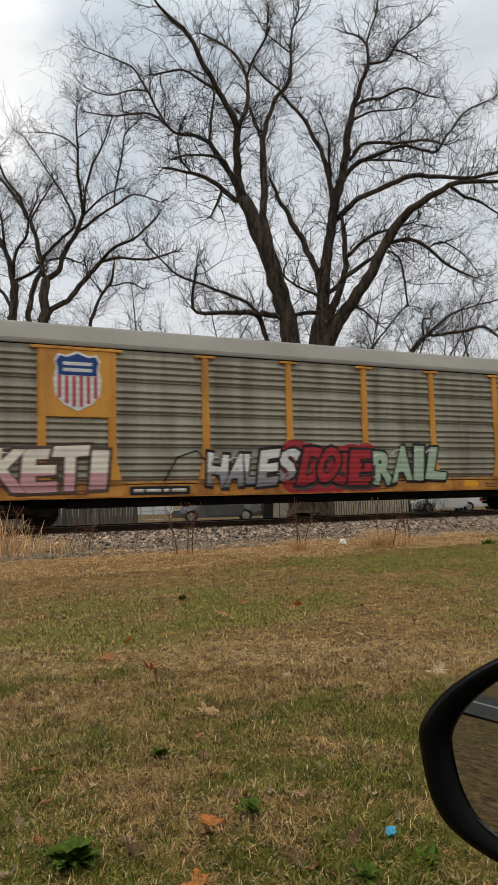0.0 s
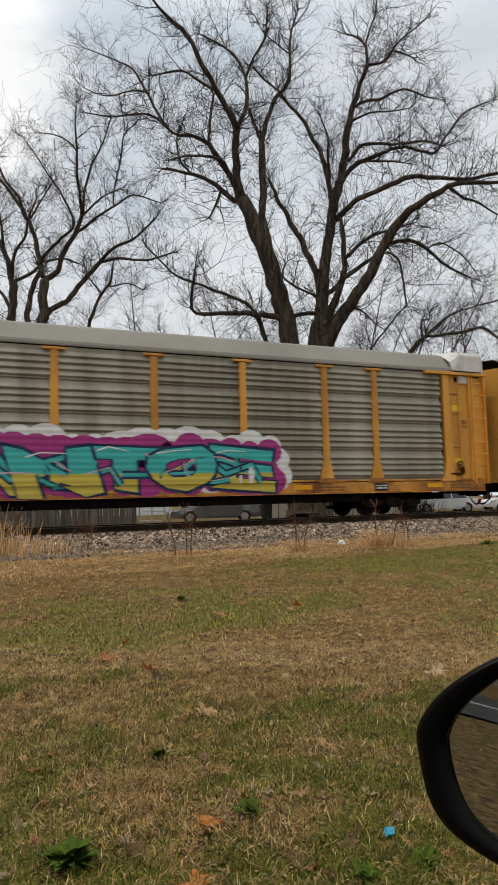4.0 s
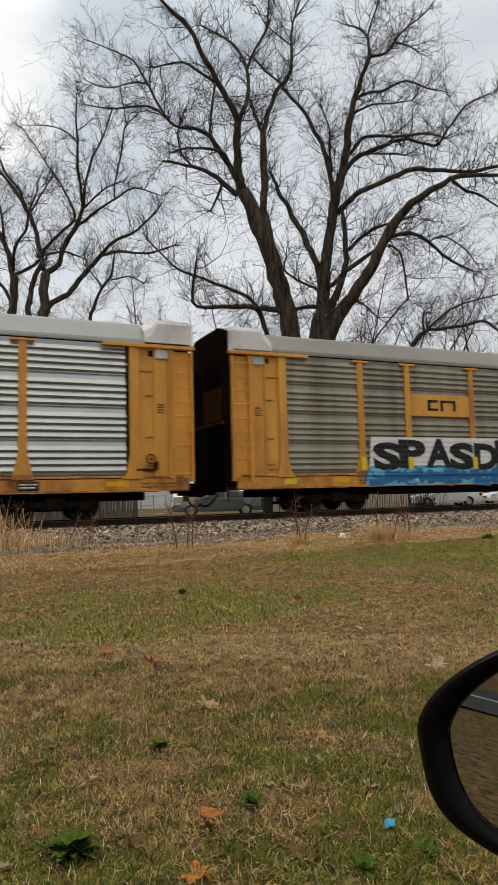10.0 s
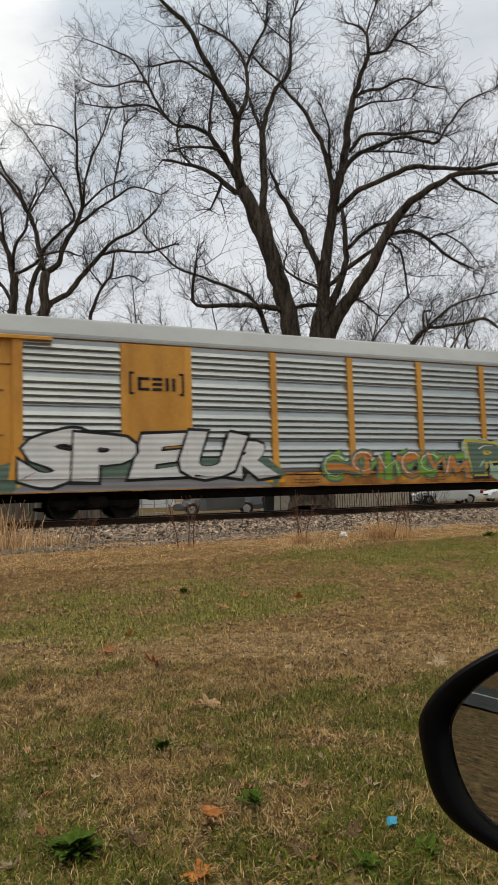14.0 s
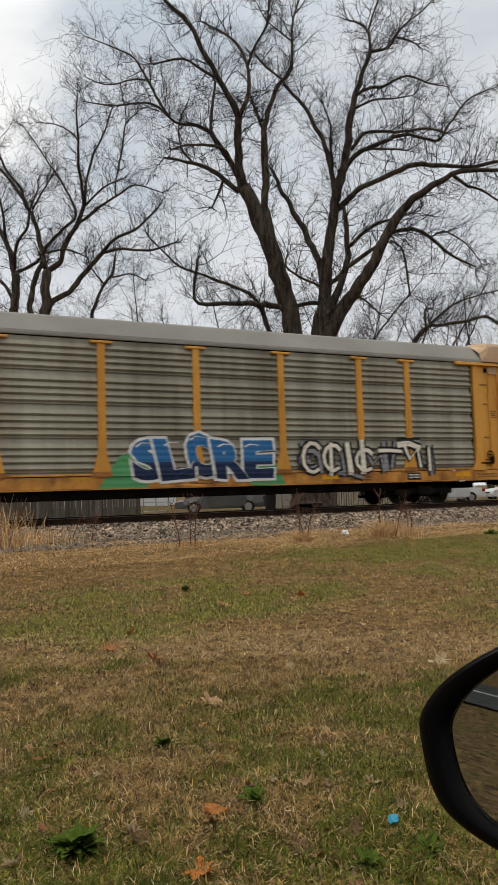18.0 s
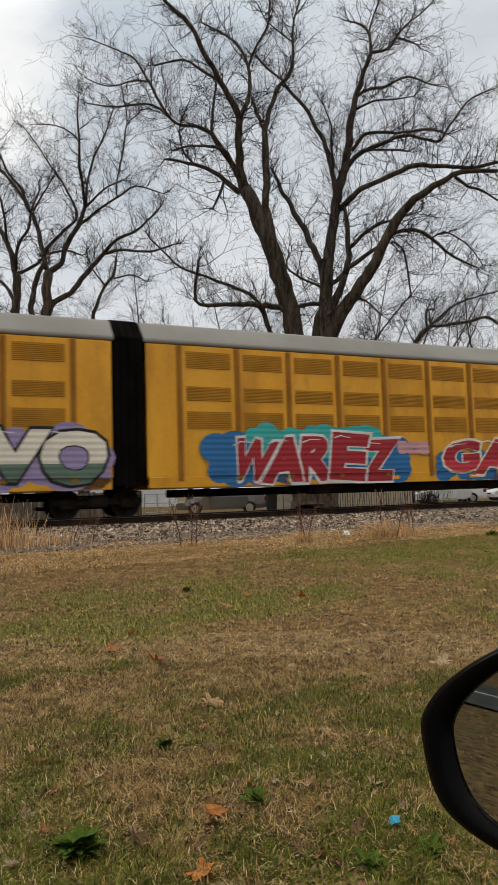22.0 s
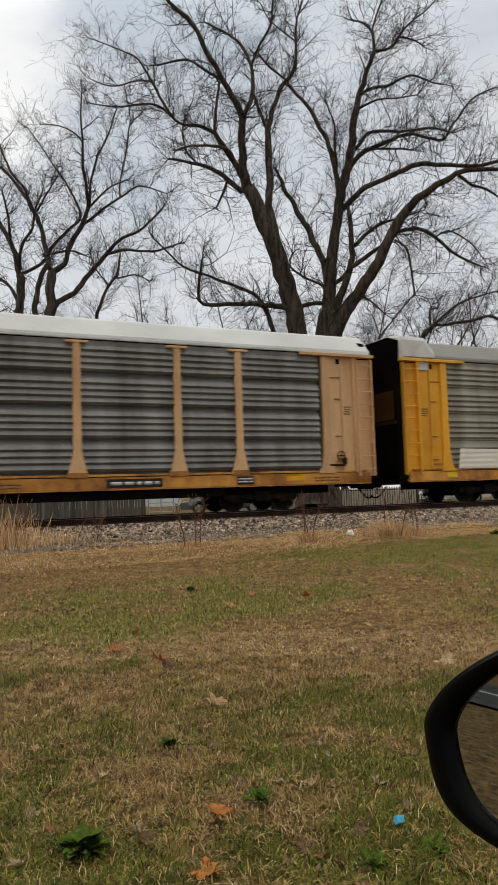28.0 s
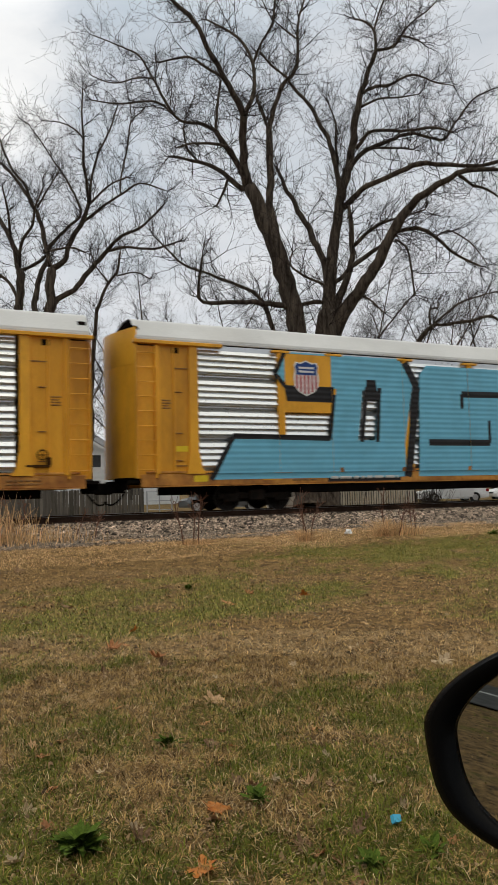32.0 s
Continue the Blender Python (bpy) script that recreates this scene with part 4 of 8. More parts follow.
tree.limb("limb", (-11, 44.7, 19.8, 0.11), (-10.1, 45, 20.6, 0.093), (-9.2, 45.3, 21.4, 0.075), (-8.4, 45.5, 22, 0.075), (-7.4, 45.8, 22.8, 0.057), (-5.6, 46.3, 22.4, 0.038))
tree.limb("limb", (-8.7, 45.5, 21.8, 0.056), (-8.7, 46, 23.6, 0.057), (-8.4, 46.6, 25.7, 0.058), (-8.2, 47.3, 28, 0.049), (-7.5, 47.7, 29, 0.039))
tree.limb("limb", (-10.5, 42.6, 24.3, 0.053), (-10.9, 42.3, 24.8, 0.052), (-11.8, 41.9, 25.1, 0.034), (-12.8, 41.5, 25, 0.026))
tree.limb("limb", (-13.1, 44, 16.5, 0.16), (-13.4, 44.3, 17.7, 0.16), (-13.8, 44.7, 19.4, 0.15), (-14.3, 45, 20.6, 0.13), (-15.3, 45.5, 22.4, 0.11), (-16.8, 46.1, 24.3, 0.095), (-17.9, 46.4, 25.5, 0.077))
tree.limb("limb", (-14.3, 45.2, 21, 0.074), (-13.6, 44.6, 21.7, 0.055), (-12.4, 43.7, 22.8, 0.045))
tree.limb("limb", (-13.3, 44.3, 17.7, 0.13), (-12.8, 44.9, 18.8, 0.11), (-11.6, 46, 20.8, 0.095), (-11.9, 46.5, 22, 0.077), (-12.6, 47.1, 23.4, 0.078), (-13.8, 47.9, 25.4, 0.059), (-15.3, 48.9, 27.8, 0.04), (-16.3, 49.6, 29.3, 0.031))
tree.limb("limb", (-13.4, 44, 10.5, 0.22), (-14.5, 45.1, 14, 0.19), (-14.3, 45.8, 16.4, 0.17), (-13.9, 46.2, 17.6, 0.15))
tree.limb("limb", (-13.6, 44.2, 17.5, 0.073), (-11.6, 43.4, 17.5, 0.072), (-10.5, 43, 17, 0.053))
tree.limb("limb", (-13.4, 44, 11.2, 0.24), (-12.9, 44.3, 14, 0.2), (-11.6, 44.5, 15, 0.18), (-10.6, 44.6, 16.3, 0.17), (-9.7, 44.8, 17.5, 0.15), (-8.7, 45, 18.7, 0.11), (-7.4, 45.1, 19.3, 0.093), (-6.7, 45.2, 20, 0.074), (-5.7, 45.3, 21, 0.056))
tree.limb("limb", (-9.5, 44.8, 17.7, 0.11), (-8.3, 44.7, 17.9, 0.092), (-6, 44.4, 17.7, 0.073), (-4.7, 44.2, 18, 0.055))
tree.limb("limb", (-14.3, 45, 20.6, 0.093), (-15.3, 45.6, 22.8, 0.094), (-16.5, 46.1, 24.5, 0.076), (-17.9, 47, 27.9, 0.058))
tree.done()
tree = Tree("bare leaning tree beside a darker one", 23, (-15.9, 46.0, 0.5), 0.85, 0.8)
tree.limb("trunk", (-15.9, 46, 0.5, 0.42), (-15.8, 46, 10.9, 0.34), (-15.8, 46, 14.5, 0.28), (-15.8, 46, 16.9, 0.27))
tree.limb("limb", (-15.8, 46, 16.9, 0.17), (-16.7, 46.8, 19.5, 0.17), (-17.6, 47.4, 21, 0.14), (-19.1, 48.1, 23, 0.099))
tree.limb("limb", (-15.8, 46, 16.9, 0.11), (-14.9, 46.5, 17.6, 0.11), (-14.3, 46.9, 18.2, 0.096))
tree.limb("limb", (-15.9, 46.2, 17.3, 0.13), (-15.5, 45.6, 18.8, 0.11), (-14.6, 45.1, 19.8, 0.093), (-14.3, 44.7, 20.8, 0.074), (-13.6, 44.2, 21.9, 0.055))
tree.limb("limb", (-16.7, 46.8, 19.5, 0.096), (-16.5, 45.8, 21.1, 0.076), (-16.6, 45, 22.4, 0.056))
tree.limb("limb", (-15.8, 46, 14.8, 0.13), (-16.7, 46.5, 16.2, 0.11), (-18.4, 47.2, 17.7, 0.097))
tree.done()
tree = Tree("slim young bare tree behind the railway", 24, (-12.1, 50.0, 0.5), 1.2, 0.8)
tree.limb("trunk", (-12.1, 50, 0.5, 0.19), (-11.6, 50, 13.3, 0.14), (-11.3, 50, 15.4, 0.12), (-10.5, 50, 17.2, 0.1), (-9.9, 50, 17.9, 0.1), (-9.6, 50, 19.6, 0.062))
tree.limb("limb", (-9.9, 50, 17.7, 0.062), (-8.6, 50.5, 18.1, 0.052), (-7.6, 50.9, 17.7, 0.042))
tree.limb("limb", (-10.5, 50, 17.2, 0.062), (-11.5, 50.3, 18.5, 0.052), (-12, 50.5, 19.9, 0.042))
tree.done()
tree = Tree("bare tree with low crooked limbs", 25, (10.4, 46.0, 0.5), 1.0, 0.9)
tree.limb("trunk", (10.4, 46, 0.5, 0.3), (11.2, 46, 10.1, 0.21), (11.5, 46, 11.5, 0.17), (12.4, 46, 12.4, 0.13))
tree.limb("limb", (12.4, 46, 12.4, 0.11), (13.7, 45.7, 12.4, 0.11), (14.9, 45.4, 12.5, 0.11), (16, 45.1, 12.7, 0.093), (16.8, 44.8, 11.9, 0.074), (17.8, 44.5, 11.5, 0.055))
tree.limb("limb", (12.2, 46, 12, 0.076), (12.4, 46.7, 13.7, 0.077), (13, 46.9, 13.8, 0.058), (13.1, 47.2, 14.4, 0.039))
tree.limb("limb", (12.4, 46, 12.4, 0.095), (14.2, 46.5, 13.9, 0.077), (16, 46.9, 14.6, 0.058), (17.9, 47.3, 15.1, 0.049), (19.5, 47.6, 15.7, 0.039))
tree.done()


def background_tree(x, y, tall, seed):
    """A bare tree further off, its limbs forked by rule."""
    rng = np.random.default_rng(seed)
    t = Tree("bare tree further back behind the railway", seed, (x, y, 0.5), 0.45, 1.25)
    top = np.array((x + rng.normal(0, 1), y, 0.5 + tall * 0.62))
    t.limb("trunk", (x, y, 0.5, 0.34), (x + rng.normal(0, 0.3), y, 0.5 + tall * 0.3, 0.27), (*top, 0.15))
    for k in range(9):
        u = 0.28 + 0.7 * k / 9
        base = np.array((x, y, 0.5)) * (1 - u) + top * u
        g = rng.random() * 6.283
        out = np.array((math.cos(g), math.sin(g) * 0.7, 0.9 + 0.5 * rng.random()))
        long = tall * (0.30 + 0.16 * rng.random())
        mid = base + out * long * 0.5 + rng.normal(0, 0.4, 3)
        end = base + out * long * np.array((0.9, 0.9, 1.1)) + rng.normal(0, 0.6, 3)
        t.limb("limb", (*base, 0.13), (*mid, 0.085), (*end, 0.035))
    t.done()


for tx, ty, tall, seed in ((-19, 66, 17, 51), (-11, 72, 21, 52), (-4.5, 68, 20, 53), (2.5, 74, 19, 54), (9, 70, 20, 55), (17, 66, 18, 56), (25, 72, 21, 57), (-29, 70, 19, 58), (13.5, 84, 22, 59), (-8, 88, 23, 60)):
    background_tree(tx, ty, tall, seed)

# ---- beyond the track: fences, a parked saloon, bins, sheds, a house, bushes ----
BACK = 0.33
M["weathered_wood"] = surface("weathered_grey_wood", (0.06, 0.052, 0.042), (0.15, 0.135, 0.112), 2, 0.85, 0, 0.004, 24, (3, 3, 0.3), 0.3)
M["siding"] = surface("white_painted_siding", (0.62, 0.63, 0.63), (0.75, 0.76, 0.75), 1.5, 0.6, 0, 0, 20, vary=0.04)
M["shingle"] = surface("grey_asphalt_shingle", (0.16, 0.16, 0.165), (0.25, 0.25, 0.255), 4, 0.9, 0, 0.01, 30)
M["dark_glass"] = surface("dark_window_glass", (0.015, 0.016, 0.018), (0.03, 0.032, 0.035), 2, 0.08, spec=0.6)
M["tan_wall"] = surface("tan_painted_board", (0.40, 0.36, 0.29), (0.52, 0.47, 0.39), 1.5, 0.7, 0, 0, 20)
M["bin"] = surface("dark_plastic_bin", (0.010, 0.011, 0.012), (0.02, 0.02, 0.022), 2, 0.5)
M["car_grey"] = surface("silver_grey_car_paint", (0.13, 0.137, 0.14), (0.17, 0.178, 0.182), 0.6, 0.2, 0.45, 0, 60)
M["car_white"] = surface("white_car_paint", (0.60, 0.61, 0.61), (0.68, 0.69, 0.69), 0.6, 0.3, 0, 0, 60)
M["tyre_rubber"] = surface("tyre_rubber", (0.010, 0.010, 0.010), (0.02, 0.02, 0.02), 8, 0.8)
M["alloy"] = surface("alloy_wheel", (0.40, 0.41, 0.42), (0.52, 0.53, 0.54), 4, 0.35, 0.7)
M["lamp_glass"] = surface("headlamp_glass", (0.55, 0.57, 0.6), (0.7, 0.72, 0.74), 4, 0.1, 0.2)
M["tail_red"] = surface("red_tail_lamp", (0.20, 0.01, 0.01), (0.3, 0.02, 0.02), 4, 0.2)
M["iron"] = surface("black_painted_iron", (0.010, 0.010, 0.010), (0.02, 0.02, 0.02), 6, 0.6)
M["galv"] = surface("galvanised_tube", (0.30, 0.31, 0.32), (0.42, 0.43, 0.44), 6, 0.45, 0.6)
M["asphalt"] = surface("grey_asphalt", (0.032, 0.032, 0.032), (0.07, 0.07, 0.069), 3, 0.9, 0, 0.006, 60, spec=0.1)
M["line_white"] = surface("white_road_paint", (0.6, 0.6, 0.58), (0.72, 0.72, 0.7), 5, 0.7)


def saloon(label, x, y, z, turn, paint, name="parked_car"):
    """A four-door saloon, nose towards its own -x, 4.9 m long."""
    car = tagged(new(name), label, "car")
    car.matrix_world = pose(x, y, z, 0, 0, turn)
    low = [(-2.42, 0.30), (-2.46, 0.52), (-2.36, 0.70), (-1.9, 0.82), (-1.1, 0.93), (-0.95, 0.95), (1.75, 0.98), (2.25, 0.96), (2.42, 0.86), (2.46, 0.55), (2.40, 0.30),
           (1.83, 0.28), (1.80, 0.50), (1.66, 0.64), (1.45, 0.70), (1.24, 0.64), (1.10, 0.50), (1.07, 0.26), (-1.07, 0.26), (-1.10, 0.50), (-1.24, 0.64), (-1.45, 0.70), (-1.66, 0.64), (-1.80, 0.50), (-1.83, 0.28)]
    bm = prism(low, -0.88, 0.88)
    for v in bm.verts:
        v.co.y *= 0.90 if v.co.z > 0.8 else (0.97 if v.co.z > 0.65 or v.co.z < 0.3 else 1.0)
    bmesh.ops.triangulate(bm, faces=bm.faces[:])
    body = part("body", bm, paint, car)
    roof_line = [(-1.05, 0.93), (-0.35, 1.33), (0.0, 1.41), (0.75, 1.42), (1.2, 1.34), (1.95, 0.97)]
    bm = prism(roof_line, -0.70, 0.70)
    for v in bm.verts:
        if v.co.z < 1.0:
            v.co.y *= 1.14
    bmesh.ops.bevel(bm, geom=bm.edges[:], offset=0.05, segments=2, affect="EDGES")
    cabin = part("cabin", bm, paint, body)
    for side in (-1, 1):
        for pts in ([(-0.72, 0.98), (-0.28, 1.27), (0.33, 1.34), (0.33, 0.99)], [(0.43, 0.99), (0.43, 1.34), (1.02, 1.29), (1.50, 1.00)]):
            bm = prism(pts, -0.01, 0.01)
            for v in bm.verts:
                v.co.y += side * (0.80 - 0.10 * (v.co.z - 0.95) / 0.45 + 0.012)
            part("side_window", bm, M["dark_glass"], cabin)
        for x0 in (-0.60, 0.40):
            part("door", prism([(x0, 0.36), (x0 + 0.95, 0.36), (x0 + 0.97, 0.92), (x0 - 0.05, 0.92)], side * 0.885 - 0.008, side * 0.885 + 0.008), paint, body)
            part("door_handle", box(x0 + 0.70, x0 + 0.86, side * 0.90 - 0.012, side * 0.90 + 0.012, 0.80, 0.83, 0.004), paint, body)
        part("door_mirror", box(-0.72, -0.56, side * 0.93 - 0.08, side * 0.93 + 0.08, 0.96, 1.08, 0.03), paint, body)
        part("headlamp", prism([(-2.40, 0.64), (-2.0, 0.68), (-1.95, 0.78), (-2.28, 0.74)], side * 0.80 - 0.09, side * 0.80 + 0.09), M["lamp_glass"], body)
        part("tail_lamp", box(2.25, 2.46, side * 0.74 - 0.14, side * 0.74 + 0.15, 0.70, 0.90, 0.02), M["tail_red"], body)
        for wx in (-1.45, 1.45):
            wheel = part("wheel", moved(cylinder(0.33, 0.21, "Y", 28), Matrix.Translation((0, 0, 0))), M["tyre_rubber"], car, "", pose(wx, side * 0.78, 0.33))
            part("rim", merge(cylinder(0.20, 0.23, "Y", 20), *[moved(box(-0.03, 0.03, -0.12, 0.12, 0.04, 0.215), Matrix.Rotation(k * math.pi / 5 * 2, 4, "Y")) for k in range(5)]), M["alloy"], wheel)
    for pts, nm in (([(-0.99, 0.95), (-0.33, 1.33)], "windscreen"), ([(1.24, 1.32), (1.88, 1.0)], "rear_window")):
        (xa, za), (xb, zb) = pts
        off = -0.012 if nm == "windscreen" else 0.012
        data = raw_mesh(nm, [(xa + off, -0.68, za + 0.012), (xa + off, 0.68, za + 0.012), (xb + off, 0.60, zb + 0.012), (xb + off, -0.60, zb + 0.012), (xa, -0.68, za - 0.02), (xa, 0.68, za - 0.02), (xb, 0.60, zb - 0.02), (xb, -0.60, zb - 0.02)],
                        [(0, 1, 2, 3), (7, 6, 5, 4), (0, 4, 5, 1), (1, 5, 6, 2), (2, 6, 7, 3), (3, 7, 4, 0)])
        part(nm, data, M["dark_glass"], cabin)
    part("front_grille", box(-2.475, -2.42, -0.42, 0.42, 0.52, 0.62, 0.01), M["iron"], body)
    part("number_plate", box(-2.49, -2.455, -0.26, 0.26, 0.38, 0.49), M["stencil"], body)
    return car


saloon("silver-grey saloon car parked behind the railway track", -1.68, 37.5, BACK + 0.03, 3, M["car_grey"])
saloon("white car parked far behind the railway track", 13.4, 47.5, BACK, 8, M["car_white"])
saloon("white car parked far behind the railway track", 19.2, 50, BACK, 14, M["car_white"])


def board_fence(label, x0, x1, y, top, boards, material, gap=0.012, slope=0.0, seed=1):
    rng = np.random.default_rng(seed)
    base = tagged(new("board_fence"), label, "fence")
    base.matrix_world = pose(x0, y, BACK)
    w = (x1 - x0) / boards
    shape = kept(("board", round(w, 3), round(top, 2)), lambda: prism([(gap / 2, 0.0), (w - gap / 2, 0.0), (w - gap / 2, top - 0.05), (w - 0.04, top), (0.04, top), (gap / 2, top - 0.05)], -0.012, 0.012))
    for k in range(boards):
        part("board", shape, material, base, "", pose(k * w, slope * k * w + rng.normal(0, 0.006), rng.normal(0, 0.018) - 0.01, 0, rng.normal(0, 0.5), 0))
    for z in (0.28, top - 0.25):
        part("fence_rail", box(0, x1 - x0, 0.014, 0.06, z, z + 0.08), material, base)
    for k in range(int((x1 - x0) / 2.4) + 1):
        part("post", box(-0.045, 0.045, 0.06, 0.15, 0, top + 0.03, 0.006), material, base, "", pose(min(k * 2.4, x1 - x0 - 0.1), 0, 0))
    return base


board_fence("low weathered grey wooden board fence behind the track", -17.5, -5.5, 34.0, 1.38, 86, M["weathered_wood"], seed=3)
board_fence("pale board fence with dark posts behind the track", 4.9, 9.5, 41.0, 1.15, 30, M["tan_wall"], 0.04, seed=4)


def railing(label, x0, x1, y, top, count):
    base = tagged(new("iron_fence"), label, "fence")
    base.matrix_world = pose(x0, y, BACK)
    shape = kept(("bar", top), lambda: merge(box(-0.012, 0.012, -0.012, 0.012, 0, top), box(-0.018, 0.018, -0.018, 0.018, top - 0.02, top + 0.05, 0.008)))
    step = (x1 - x0) / count
    for k in range(count + 1):
        part("bar", shape, M["iron"], base, "", pose(k * step, 0, 0))
    for z in (0.12, top - 0.12):
        part("fence_rail", box(0, x1 - x0, -0.018, 0.018, z, z + 0.035), M["iron"], base)
    return base


railing("black iron picket railing behind the railway track", 4.6, 10.4, 39.5, 1.15, 42)


def tube_gate(x, y):
    base = tagged(new("tube_gate"), "galvanised tube gate beside the board fence", "gate")
    base.matrix_world = pose(x, y, BACK)
    for k in range(3):
        part("gate_post", moved(cylinder(0.03, 1.25, "Z", 10), Matrix.Translation((k * 0.62, 0, 0.62))), M["galv"], base)
    for z in (0.3, 0.75, 1.2):
        part("gate_bar", moved(cylinder(0.02, 1.24, "X", 8), Matrix.Translation((0.62, 0, z))), M["galv"], base)


tube_gate(-5.4, 34.3)


def wheelie_bin(x, y, turn):
    b = tagged(new("wheeled_bin"), "dark plastic wheeled bin beside the parked car", "bin")
    b.matrix_world = pose(x, y, BACK, 0, 0, turn)
    bm = box(-0.26, 0.26, -0.30, 0.30, 0.05, 0.95, 0.03)
    for v in bm.verts:
        if v.co.z < 0.4:
            v.co.x *= 0.84
            v.co.y *= 0.84
    part("body", bm, M["bin"], b)
    part("lid", box(-0.29, 0.29, -0.33, 0.33, 0.95, 1.02, 0.02), M["bin"], b)
    for sx in (-0.22, 0.22):
        part("wheel", moved(cylinder(0.1, 0.05, "X", 14), Matrix.Translation((sx, 0.27, 0.1))), M["tyre_rubber"], b)


wheelie_bin(0.98, 36.4, 10)


def shed(x, y, w, depth, tall):
    b = tagged(new("garden_shed"), "small tan-painted wooden shed behind the track", "shed")
    b.matrix_world = pose(x, y, BACK)
    part("wall", prism([(0, 0), (w, 0), (w, tall), (w / 2, tall + 0.5), (0, tall)], 0, depth), M["tan_wall"], b)
    part("roof", merge(moved(box(-w * 0.02, w * 0.62, -0.15, depth + 0.15, 0, 0.05), Matrix.Translation((-0.1, 0, tall - 0.08)) @ Matrix.Rotation(-math.atan2(0.5, w / 2), 4, "Y")), moved(box(-w * 0.62, w * 0.02, -0.15, depth + 0.15, 0, 0.05), Matrix.Translation((w + 0.1, 0, tall - 0.08)) @ Matrix.Rotation(math.atan2(0.5, w / 2), 4, "Y"))), M["shingle"], b)
    d = part("door", box(w * 0.3, w * 0.7, -0.04, 0.0, 0.05, tall - 0.15, 0.01), M["tan_wall"], b)
    part("latch", box(w * 0.64, w * 0.67, -0.06, -0.035, tall * 0.5, tall * 0.55), M["iron"], d)
    part("corner_board", box(w * 0.49, w * 0.51, -0.05, -0.035, 0.05, tall - 0.15), M["weathered_wood"], d)


shed(0.7, 41.0, 2.2, 2.0, 1.9)


def house():
    h = tagged(new("house"), "white clapboard house with a grey shingle roof", "house")
    h.matrix_world = pose(-17.2, 62, BACK)
    part("gable_wall", prism([(-4.0, 0), (4.0, 0), (4.0, 5.1), (0, 7.6), (-4.0, 5.1)], 0, 9), M["siding"], h)
    for k in range(34):
        z = 0.25 + k * 0.215
        half = 4.0 if z < 5.1 else 4.0 * (7.6 - z) / 2.5
        if half > 0.3:
            part("clapboard", kept(("clapboard", round(half, 2)), lambda: moved(box(-half, half, -0.012, 0.0, -0.105, 0.105), Matrix.Rotation(radians(4), 4, "X"))), M["siding"], h, "", pose(0, -0.012, z))
    slope = math.atan2(2.5, 4.0)
    for side in (-1, 1):
        part("roof", moved(box(-0.1, 5.1, -0.35, 9.3, 0.0, 0.14), Matrix.Translation((0, 0, 7.62)) @ Matrix.Rotation(slope if side > 0 else math.pi - slope, 4, "Y") @ (Matrix() if side > 0 else Matrix.Diagonal((1, 1, -1, 1)))), M["shingle"], h)
        part("verge_board", moved(box(-0.1, 5.1, -0.38, -0.33, -0.16, 0.02), Matrix.Translation((0, 0, 7.62)) @ Matrix.Rotation(slope if side > 0 else math.pi - slope, 4, "Y") @ (Matrix() if side > 0 else Matrix.Diagonal((1, 1, -1, 1)))), M["siding"], h)
    for x, z, w, t in ((0.25, 6.0, 0.7, 1.0), (1.9, 1.2, 0.9, 1.6), (-2.0, 1.2, 0.9, 1.6), (2.9, 3.6, 0.8, 1.1)):
        win = part("window", merge(box(x - w / 2 - 0.08, x + w / 2 + 0.08, -0.06, -0.02, z - 0.08, z), box(x - w / 2 - 0.08, x + w / 2 + 0.08, -0.06, -0.02, z + t, z + t + 0.08), box(x - w / 2 - 0.08, x - w / 2, -0.06, -0.02, z, z + t), box(x + w / 2, x + w / 2 + 0.08, -0.06, -0.02, z, z + t)), M["siding"], h)
        part("pane", box(x - w / 2, x + w / 2, -0.035, -0.022, z, z + t), M["dark_glass"], win)
    ext = part("side_wing", box(4.0, 9.5, 1.5, 8, 0, 4.0), M["siding"], h)
    part("wing_roof", moved(box(-3.4, 3.4, -3.9, 3.9, -0.07, 0.07), Matrix.Translation((6.9, 4.6, 4.6)) @ Matrix.Rotation(radians(12), 4, "X")), M["shingle"], ext)
    part("wing_window", box(5.6, 6.6, 1.45, 1.49, 1.0, 2.3), M["dark_glass"], ext)


house()


def bush(label, x, y, w, tall, count, seed, name="bare_bush"):
    """A leafless shrub: many thin stems from the ground."""
    rng = np.random.default_rng(seed)
    b = tagged(new(name), label, "bush")
    b.matrix_world = pose(x, y, BACK - 0.03)
    verts, faces = [], []
    for _ in range(count):
        x0, y0 = rng.normal(0, w * 0.22), rng.normal(0, 0.4)
        p = np.array((x0, y0, 0.0))
        way = np.array((rng.normal(0, 0.35), rng.normal(0, 0.3), 1.0))
        line = [(*p, 0.014)]
        h = tall * (0.5 + 0.6 * rng.random())
        for k in range(4):
            way = way + rng.normal(0, 0.22, 3)
            way /= np.linalg.norm(way)
            p = p + way * h / 4
            line.append((*p, 0.012 - 0.002 * k))
        tube(np.array(line), 3, verts, faces)
    part("brushwood", raw_mesh("brushwood", verts, faces), M["twig"], b, "many thin bare stems", kind="stuff")


bush("low dark leafless bush behind the railway track", 10.8, 43, 2.4, 1.6, 120, 5)
bush("low dark leafless bush behind the railway track", 3.6, 39.3, 1.2, 1.0, 70, 6)
bush("low dark leafless bush beside the fence", -10.5, 36, 2.0, 1.6, 90, 7)


